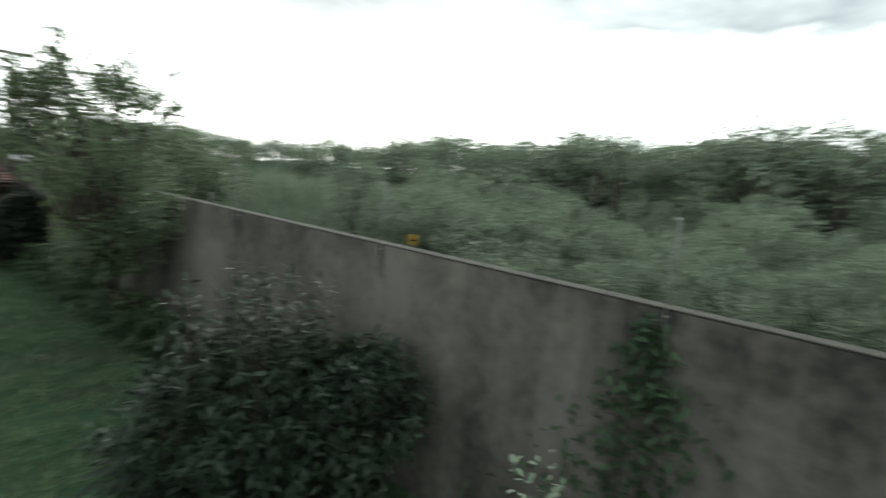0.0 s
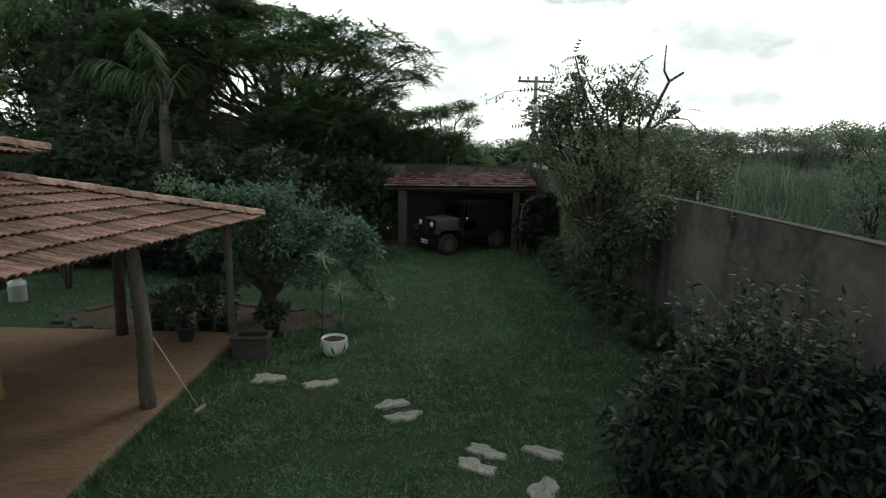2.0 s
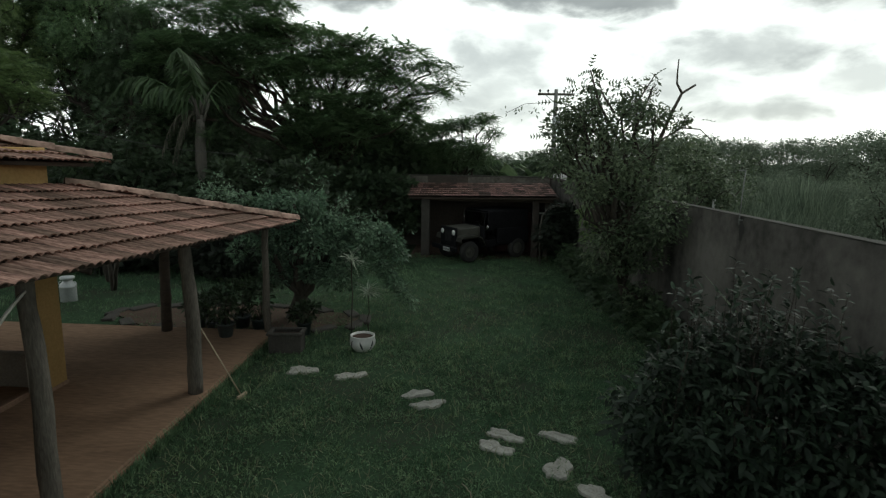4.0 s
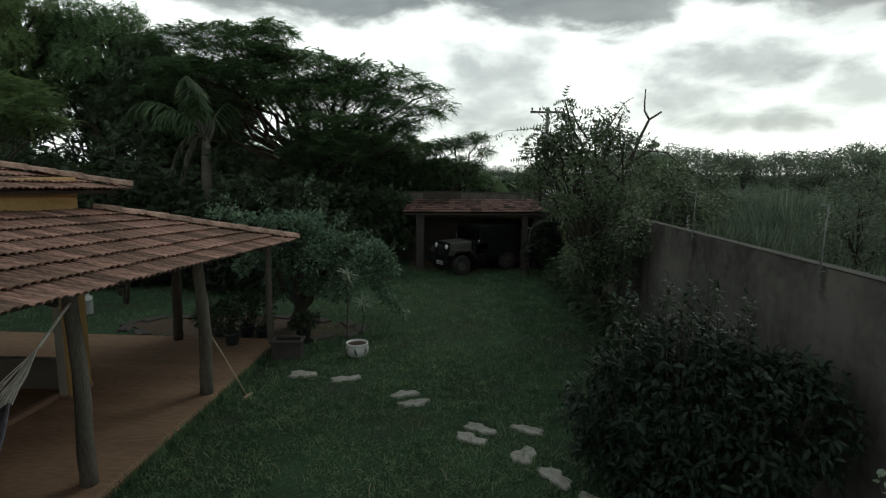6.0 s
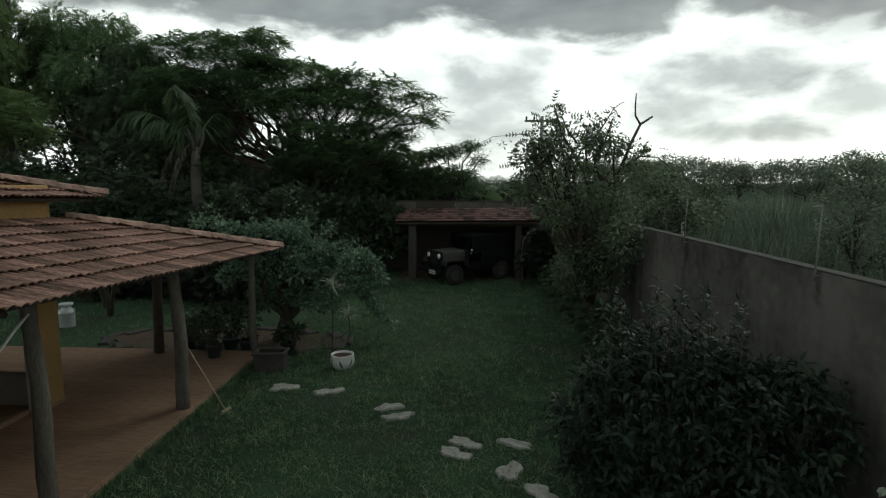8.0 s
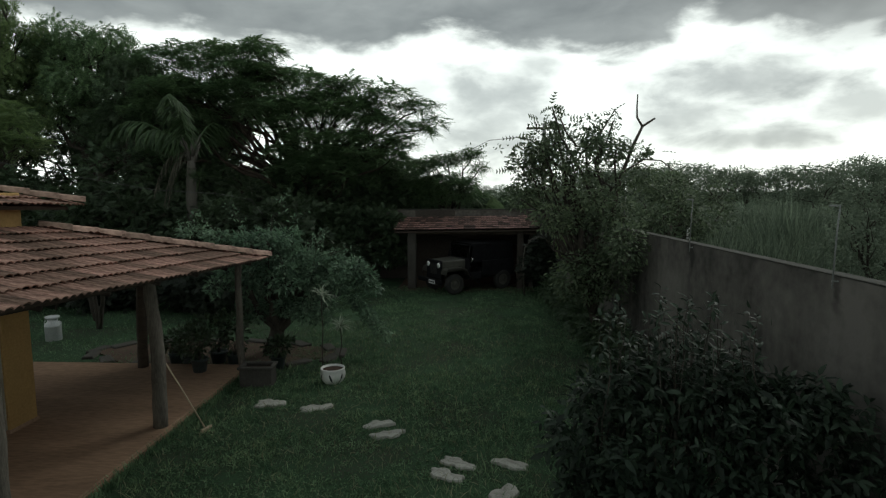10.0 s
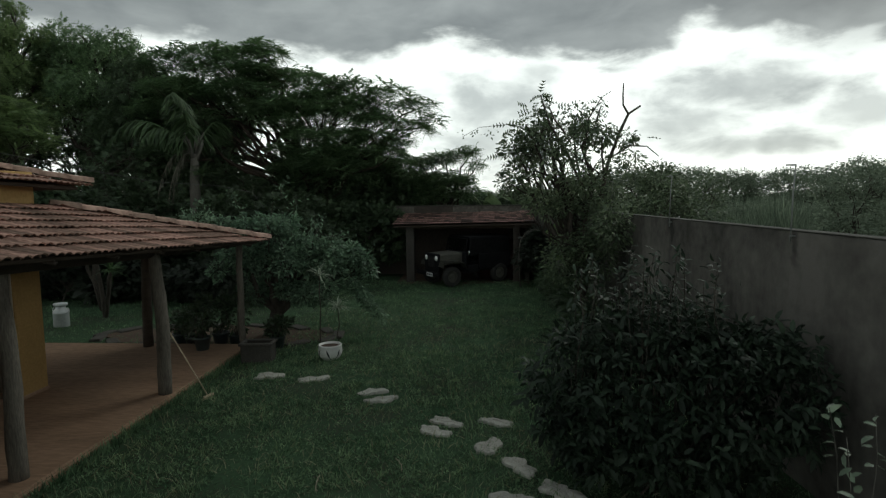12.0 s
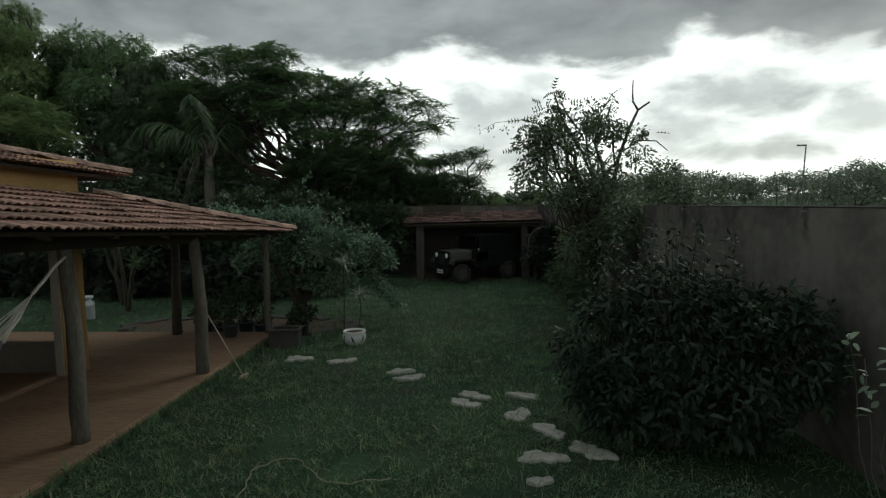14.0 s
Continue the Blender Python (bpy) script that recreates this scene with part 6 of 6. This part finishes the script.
    Heap().add(tube([(0.0, 0, -0.05), (-0.05, 0, 1.2), (0.0, 0, 1.62), (0.2, 0, 1.9), (0.5, 0, 2.0), (0.72, 0, 1.85), (0.78, 0, 1.6)], np.linspace(0.03, 0.012, 7), 7)).out("stem", PALEBARK, arch)
    qs = dome_pads((2.75, 13.9, 1.65), (0.35, 0.35, 0.5), 8, 0.26, rnd, -0.8, 0.9)
    make_tree("sapling", (2.88, 14.0, gz(0, 14)), qs, LEAF_SIMPLE, L_LIGHT, PALEBARK, 0.032, "slim sapling with pale trunk and drooping leaves", 19, 420, 0.2, category="tree", droop=-0.7, sub=1)
    # low dark growth added along the wall foot for the orchard tree's shade
    q = [((wall_x(y) - 0.32, y, 0.25), (0.3, 0.7, 0.4)) for y in (9.2, 10.2, 11.3, 12.4, 13.6, 14.8, 16.0)]
    make_tree("hedge_growth", (2.9, 12.5, gz(0, 12.5)), q, LEAF_TUFT, L_DARK, BARK, 0.03, "low dark weeds added for the shade along the foot of the wall", 20, 3600, 0.2, category="shrub", shell=0.1)
    # ivy on the wall by the rod
    iv = thing("ivy", (wall_x(1.35) - 0.02, 1.35, 0), WALL_TILT, "straggling green creeper climbing the stained wall", "creeper")
    n = 1100
    t = rnd.random(n)
    p = np.stack([-np.abs(rnd.normal(0, 0.03, n)) - 0.01, rnd.normal(0, 0.05 + 0.9 * (1 - t) ** 1.2, n) - 0.25 * (1 - t), 0.05 + 2.42 * t ** 1.25], 1)
    for k in range(6):
        Heap().add(tube(wavy((-0.015, rnd.normal(0, 0.15), 0), (-0.02, rnd.normal(0, 0.08), rnd.uniform(1.2, 2.45)), 8, 0.03, rnd), np.linspace(0.009, 0.004, 8), 5)).out("stem", BARK, iv)
    w = np.stack([-np.abs(rnd.normal(0.5, 0.3, n)), rnd.normal(0, 0.7, n), rnd.normal(-0.4, 0.5, n)], 1)
    v, f = leaf_cloud(LEAF_BROAD, p, w, rnd.uniform(0.05, 0.12, n), rnd, 0.8)
    quick("leaves", v, f, L_IVY, iv)["kind"] = "stuff"
    # pale leaved twigs standing before the wall
    tw = thing("variegated_shrub", (2.28, 1.22, 0), 0, "thin shrub with rounded pale variegated leaves near the wall", "shrub")
    P, W = [], []
    for k, (dx, dy, z) in enumerate(((-0.22, 0.10, 1.84), (-0.18, 0.02, 1.72), (0.02, 0.12, 1.80), (0.12, -0.02, 1.74), (0.18, 0.10, 1.86))):
        path = wavy((0.02 * k, 0, -0.05), (dx, dy, z), 9, 0.025, rnd)
        Heap().add(tube(path, np.linspace(0.006, 0.002, 9), 5)).out("stem", PALEBARK, tw)
        for j in range(8):
            u = rnd.uniform(6.5, 8)
            i = min(7, int(u))
            P.append(path[i] + (path[i + 1] - path[i]) * (u - i) + rnd.normal(0, 0.012, 3))
            W.append(rnd.normal(0, 1, 3) * (1, 1, 0.35) + np.array((-0.2, 0, -0.1)))
    v, f = leaf_cloud(LEAF_BROAD, np.array(P), np.array(W), rnd.uniform(0.05, 0.085, len(P)), rnd, 0.5)
    quick("leaves", v, f, L_VARI, tw)["kind"] = "stuff"
    rosette("kerb_weed", (-4.02, 2.95, 0.0), 0.10, 16, 0.24, L_BANANA, "small weed with upright leaves at the veranda kerb", 58)
    # bananas behind the shed
    for n, (x, y) in enumerate(((0.75, 22.9), (1.35, 22.5), (2.2, 22.9))):
        b = thing("banana_plant", (x, y, -0.25), 40 * n, "banana plant with ragged pale green leaves behind the shed", "banana plant", "bananas behind the shed")
        Heap().add(tube([(0, 0, -0.1), (0.02, 0, 1.3), (0, 0.03, 2.3)], [0.13, 0.11, 0.07], 9)).out("stem", PALEBARK, b)
        for k in range(8):
            a = k * 2.4
            rise = rnd.uniform(0.6, 1.15)
            rows = []
            vv, ff = [], []
            for i in range(8):
                s = i / 7
                o = 0.85 * s * s + 0.15 * s
                z = 1.9 + rise * 2.1 * s - 0.75 * s * s
                w = 0.22 * math.sin(math.pi * (0.08 + 0.9 * s)) * (1 + 0.15 * rnd.normal())
                c, sn = math.cos(a), math.sin(a)
                for u, dz in ((-1, -0.06), (0, 0.0), (1, -0.06)):
                    vv.append((o * c - u * w * sn, o * sn + u * w * c, z + dz))
            for i in range(7):
                for u in range(2):
                    ff.append((i * 3 + u, i * 3 + u + 1, i * 3 + u + 4, i * 3 + u + 3))
            link("leaf", vv, ff, L_BANANA, b)


def far_country():
    """Rough field, shrubs and the tree line beyond the boundary wall."""
    rnd = np.random.default_rng(61)
    protos = []
    for k in range(5):
        wide = (2.2, 2.6, 2.0, 2.4, 1.7)[k]
        pads = dome_pads((0, 0, 3.2), (wide, wide, 2.3), 30, 0.7, rnd, -0.95) if k < 4 else dome_pads((0, 0, 4.4), (1.2, 1.2, 1.3), 9, 0.4, rnd, -0.7)
        t = make_tree("far_tree", (0, 0, 0), pads, LEAF_SIMPLE, L_FAR, BARK, 0.13, "distant savanna tree of the tree line, haze put into its grey-green" if k < 4 else "thin-leaved airy tree standing over the tree line", 70 + k, 2800 if k < 4 else 500, 0.24 if k < 4 else 0.20, group="tree line", shell=0.25, sub=1, twig=0.02, limbs=pads[::5])
        protos.append(t)
    shr = []
    for k in range(3):
        pads = dome_pads((0, 0, 1.0), (1.2, 1.2, 1.3), 14, 0.45, rnd, -0.5)
        t = make_tree("field_shrub", (0, 0, 0), pads, LEAF_SIMPLE, L_SCRUB, BARK, 0.05, "scrubby bush in the rough field, its grey-green paled for haze", 80 + k, 2400, 0.12, group="field scrub", category="bush", shell=0.25, sub=1, limbs=pads[::4])
        shr.append(t)
    used = set()

    def put(pool, x, y, s, z=-0.1):
        ob = pool[int(rnd.integers(len(pool)))]
        m = pose(x, y, z, 0, 0, rnd.uniform(0, 360)) @ Matrix.Scale(s, 4)
        if ob.name in used:
            copy_thing(ob, m)
        else:
            ob.matrix_basis = m
        used.add(ob.name)

    def rise(a):
        """How high the tree line stands over the horizon, in degrees, by the bearing."""
        return float(np.interp(a, (-62, -14, -7, 6, 12, 19, 24, 32, 36, 41, 46, 54, 60, 68, 74, 84, 110), (2.4, 1.6, 0.0, 0.2, 1.6, 2.0, 1.3, 1.5, 2.3, 1.8, 3.2, 3.1, 4.5, 3.1, 5.2, 5.2, 5.2)))

    for k in range(168):
        a = -30 + 133 * (k + rnd.uniform(-0.4, 0.4)) / 167
        d = float(np.interp(a, (10, 20, 34, 44, 60, 80), (98, 95, 82, 64, 48, 36))) * rnd.uniform(0.86, 1.14)
        high = 3.4 + d * math.tan(radians(rise(a))) * rnd.uniform(0.72, 1.04)
        put(protos[:4], d * math.sin(radians(a)), d * math.cos(radians(a)), (high + 0.9) / 5.75, -1.1)
    for a, d, high in ((61, 36, 7.0), (63, 35, 6.6), (76, 31, 7.2), (82, 30, 6.8)):
        put(protos[4:], d * math.sin(radians(a)), d * math.cos(radians(a)), high / 5.9)
    for k in range(52):
        a, d = radians(36 + 70 * rnd.random() ** 0.9), rnd.uniform(15, 34)
        put(protos[:4], d * math.sin(a), d * math.cos(a), rnd.uniform(0.34, 0.60) * (0.72 + 0.010 * d))
    for k in range(34):
        a, d = radians(13 + 28 * rnd.random()), rnd.uniform(27, 46)
        put(protos[:4], d * math.sin(a), d * math.cos(a), rnd.uniform(0.32, 0.43))
    for k in range(40):
        a, d = radians(42 + 62 * rnd.random()), rnd.uniform(9.5, 20)
        x, y = d * math.sin(a), d * math.cos(a)
        if abs((x - 4.5) * 0.737 - (y - 4.8) * 0.676) > 1.6 or d > 15:
            put(protos[:4], x, y, rnd.uniform(0.30, 0.46))
    # a sparse crooked tree near the wall, and two stakes in the grass
    x, y = 10.6, 14.2
    make_tree("crooked_tree", (x, y, -0.1), [((x + dx, y + dy, z), (0.32, 0.3, 0.22)) for dx, dy, z in ((-0.7, 0, 2.6), (-0.3, 0.2, 3.15), (0.3, 0, 3.3), (0.8, 0.1, 3.05), (0.5, 0.3, 2.5), (-0.9, 0.2, 2.95), (0.0, 0.1, 2.75))],
              LEAF_SIMPLE, L_SCRUB, BARK, 0.045, "sparse crooked tree with bare twigs in the rough field", 160, 1500, 0.12, shell=0.3, sub=4, twig=0.008)
    for x, y, z, m, r, label in ((5.3, 14.0, 2.45, LOG, 0.05, "short dark wooden stake in the rough grass"), (5.77, 14.0, 2.32, PLATE, 0.045, "short white-painted stake in the rough grass")):
        st = thing("stake", (x, y, -0.15), 0, label, "stake", "stakes in the field")
        Heap().add(tube([(0, 0, -0.2), (0.01, 0, 1.0), (0, 0, z + 0.15)], [r, r, 0.9 * r], 8)).out("post", m, st)
    for x, y, z, r, n in ((5.3, 14.6, 2.3, 1.15, 5200), (6.9, 17.4, 2.6, 1.3, 5200), (4.5, 17.6, 1.9, 1.0, 4200)):
        make_tree("wild_tree", (x, y, -0.2), dome_pads((x, y, z), (r, r, 1.25), 24, 0.42, rnd, -0.9, 0.85), LEAF_SIMPLE, L_GUAVA, BARK, 0.06, "dense wild tree just beyond the boundary wall", 60 + int(y), n, 0.14, shell=0.3, sub=1)
    for k in range(290):
        a = radians(14 + 96 * rnd.random())
        d = rnd.uniform(15, 40)
        x, y = d * math.sin(a), d * math.cos(a)
        if x > wall_x(y) + 2.2 and (abs((x - 4.5) * 0.737 - (y - 4.8) * 0.676) > 1.9 or math.hypot(x, y) > 17):
            put(shr, x, y, rnd.uniform(0.5, 0.85) if a < 0.7 else rnd.uniform(0.6, 1.25))
    # tall grass
    n = 190000
    a = np.radians(rnd.uniform(8, 118, n))
    d = 4.5 + 48 * rnd.random(n) ** 1.1
    x, y = d * np.sin(a), d * np.cos(a)
    clump = np.array([noise.noise((px * 0.35, py * 0.35, 0)) for px, py in zip(x, y)])
    keep = (x > 3.95 - 0.055 * y + 0.35) & (clump > -0.12) & (rnd.random(n) < np.interp(np.degrees(a), (30, 50), (1.0, 0.5))) & ((np.abs((x - 4.5) * 0.737 - (y - 4.8) * 0.676) > 0.45) | (np.hypot(x - 4.5, y - 4.8) > 7.2)) & (y > -8)
    x, y, clump, d = x[keep], y[keep], clump[keep], d[keep]
    n = len(x)
    p = np.stack([x, y, np.full(n, -0.1)], 1)
    w = np.stack([rnd.normal(0, 0.30, n), rnd.normal(0, 0.30, n), np.ones(n)], 1)
    tv = LEAF_BLADE[0].copy()
    tv[:, 1] *= 0.32
    v, f = leaf_cloud((tv, LEAF_BLADE[1]), p, w, ((1.3 + 1.3 * clump) * rnd.uniform(0.6, 1.25, n) + 0.35 + np.clip((d - 14) / 14, 0, 1) * rnd.uniform(0.0, 0.7, n)) * np.interp(np.degrees(np.arctan2(x, y)), (30, 48), (1.0, 0.72)), rnd, 0.3)
    tagged(quick("tall_grass", v, f, FIELD), "tall field grass beyond the wall, its green paled for haze", "grass", kind="stuff")


def lawn_blades():
    rnd = np.random.default_rng(62)
    n = 260000
    x, y = rnd.uniform(-4.2, 3.8, n), -5 + 24 * rnd.random(n) ** 1.25
    far = rnd.random(n) < 0.10
    x[far], y[far] = rnd.uniform(-14, -4, far.sum()), rnd.uniform(8.9, 16, far.sum())
    stones = [(-3.13, 7.19), (-2.36, 7.05), (-1.28, 6.50), (-1.12, 6.17), (-0.12, 5.41), (-0.25, 5.12), (0.52, 5.42), (0.41, 4.73), (0.73, 4.26), (1.10, 3.75), (0.59, 3.59)]
    keep = (x < wall_x(0) - 0.05 - 0.055 * y) & ((x > EDGE_X + 0.06) | (y > FAR_Y + 0.1))
    for sx, sy in stones:
        keep &= np.hypot((x - sx) * 0.72, y - sy) > 0.115
    bare = np.array([0.7 * noise.noise((px * 0.8, py * 0.8, 4)) + 0.6 * noise.noise((px * 3.1, py * 3.1, 9)) for px, py in zip(x, y)])
    keep &= rnd.random(n) < np.clip(0.72 + 2.0 * bare - 0.25 * ((x < 0.5) & (y < 6)), 0.10, 1)
    x, y, bare = x[keep], y[keep], bare[keep]
    n = len(x)
    z = np.array([gz(px, py) for px, py in zip(x, y)])
    p = np.stack([x, y, z - 0.01], 1)
    w = np.stack([rnd.normal(0, 1.1, n), rnd.normal(0, 1.1, n), np.ones(n)], 1)
    v, f = leaf_cloud(LEAF_BLADE, p, w, rnd.uniform(0.035, 0.10, n) * (1 + 0.5 * np.clip(bare, 0, 1)) * (1.35 - 0.35 * np.clip((9 - y) / 5, 0, 1)), rnd, 0.5)
    tagged(quick("lawn_grass", v, f, BLADES), "short uneven lawn grass blades", "grass", kind="stuff")
    # short fine sward between the longer blades
    n = 75000
    x, y = rnd.uniform(-4.05, 2.6, n), 0.6 + 8.0 * rnd.random(n) ** 1.15
    patch = np.array([noise.noise((px * 1.6, py * 1.6, 21)) for px, py in zip(x, y)])
    keep = (patch > -0.05) & (x > EDGE_X + 0.04)
    for sx, sy in stones:
        keep &= np.hypot((x - sx) * 0.72, y - sy) > 0.125
    x, y = x[keep], y[keep]
    n = len(x)
    w = np.stack([rnd.normal(0, 1.6, n), rnd.normal(0, 1.6, n), np.ones(n)], 1)
    v, f = leaf_cloud(LEAF_SIMPLE, np.stack([x, y, np.full(n, 0.004)], 1), w, rnd.uniform(0.022, 0.05, n), rnd, 0.6)
    tagged(quick("fine_sward", v, f, BLADES), "fine short clover-like sward in the lawn", "grass", kind="stuff")
    n = 7000
    x, y = rnd.uniform(-4.0, 3.3, n), 1 + 12 * rnd.random(n) ** 1.2
    keep = (x < wall_x(0) - 0.1 - 0.055 * y) & (x > EDGE_X + 0.06)
    x, y = x[keep], y[keep]
    n = len(x)
    w = np.stack([rnd.normal(0, 1.4, n), rnd.normal(0, 1.4, n), np.ones(n)], 1)
    v, f = leaf_cloud(LEAF_BLADE, np.stack([x, y, np.array([gz(a, b) for a, b in zip(x, y)])], 1), w, rnd.uniform(0.06, 0.15, n), rnd, 0.5)
    tagged(quick("dry_grass", v, f, DRYBLADES), "scattered dry pale grass blades in the lawn", "grass", kind="stuff")
    # dry runners lying in curves on the grass
    for path in (((-2.20, 2.45), (-2.26, 2.86), (-2.28, 3.2), (-2.15, 3.4), (-1.93, 3.41), (-1.75, 3.22), (-1.6, 3.02), (-1.39, 2.93), (-1.15, 2.97), (-0.91, 3.03)),
                 ((-0.62, 4.34), (-0.55, 4.2), (-0.53, 4.05)), ((-1.31, 3.63), (-1.36, 3.8), (-1.35, 3.95))):
        st = thing("dry_runner", (0, 0, 0), 0, "pale dry runner stem curled on the lawn", "stem", "dry runners on the lawn")
        pts = [(x + rnd.normal(0, 0.01), y + rnd.normal(0, 0.01), 0.045 + rnd.normal(0, 0.006)) for x, y in np.array([[np.interp(u, range(len(path)), [q[i] for q in path]) for i in (0, 1)] for u in np.linspace(0, len(path) - 1, 3 * len(path))])]
        Heap().add(tube(pts, [0.006] * len(pts), 5)).out("stem", DRYSTEM, st)
    # ragged grass hanging over the veranda edge
    n = 6500
    y = rnd.uniform(-4, FAR_Y, n)
    p = np.stack([EDGE_X + 0.03 + np.abs(rnd.normal(0, 0.05, n)), y, np.full(n, -0.02)], 1)
    w = np.stack([rnd.normal(-0.35, 0.5, n), rnd.normal(0, 0.5, n), np.ones(n)], 1)
    v, f = leaf_cloud(LEAF_BLADE, p, w, rnd.uniform(0.08, 0.2, n), rnd, 0.5)
    tagged(quick("edge_grass", v, f, BLADES), "ragged grass along the veranda kerb", "grass", kind="stuff")
    # coarse tufts and dry stalks
    n = 11000
    c = np.stack([rnd.uniform(-3.9, 1.6, 520), 1.0 + 8 * rnd.random(520) ** 1.3], 1)
    k = rnd.integers(0, 520, n)
    p = np.stack([c[k, 0] + rnd.normal(0, 0.06, n), c[k, 1] + rnd.normal(0, 0.06, n), np.zeros(n)], 1)
    w = np.stack([rnd.normal(0, 0.8, n), rnd.normal(0, 0.8, n), np.ones(n)], 1)
    v, f = leaf_cloud(LEAF_BLADE, p, w, rnd.uniform(0.05, 0.12, n), rnd, 0.4)
    tagged(quick("grass_tufts", v, f, TUFT), "coarse taller tufts of grass on the lawn", "grass", kind="stuff")


big_tree()
left_trees()
veranda_garden()
wall_growth()
palm("queen_palm", (-9.95, 18.0, -0.2), (-9.82, 18.0, 4.55), ((176, 4.5, 1.0, 0.42, False), (-80, 2.7, 1.75, 0.25, False), (-150, 2.2, 1.35, 0.5, False), (75, 2.4, 1.6, 0.4, False), (110, 3.2, 1.3, 0.5, False),
                                                                     (188, 1.9, 0.55, 1.25, True), (168, 1.5, 0.45, 1.6, True), (200, 1.4, 0.4, 2.0, True)),
     "queen palm with stout grey trunk, drooping fronds and withered ones below", 33)
rosette("spiky_yucca", (-9.25, 17.4, gz(0, 17.4)), 3.95, 70, 0.75, L_PALM, "tall yucca head of stiff narrow leaves beside the palm", 57)
near_tree()
near_bush()
bougainvillea()
small_plants()
far_country()
lawn_blades()
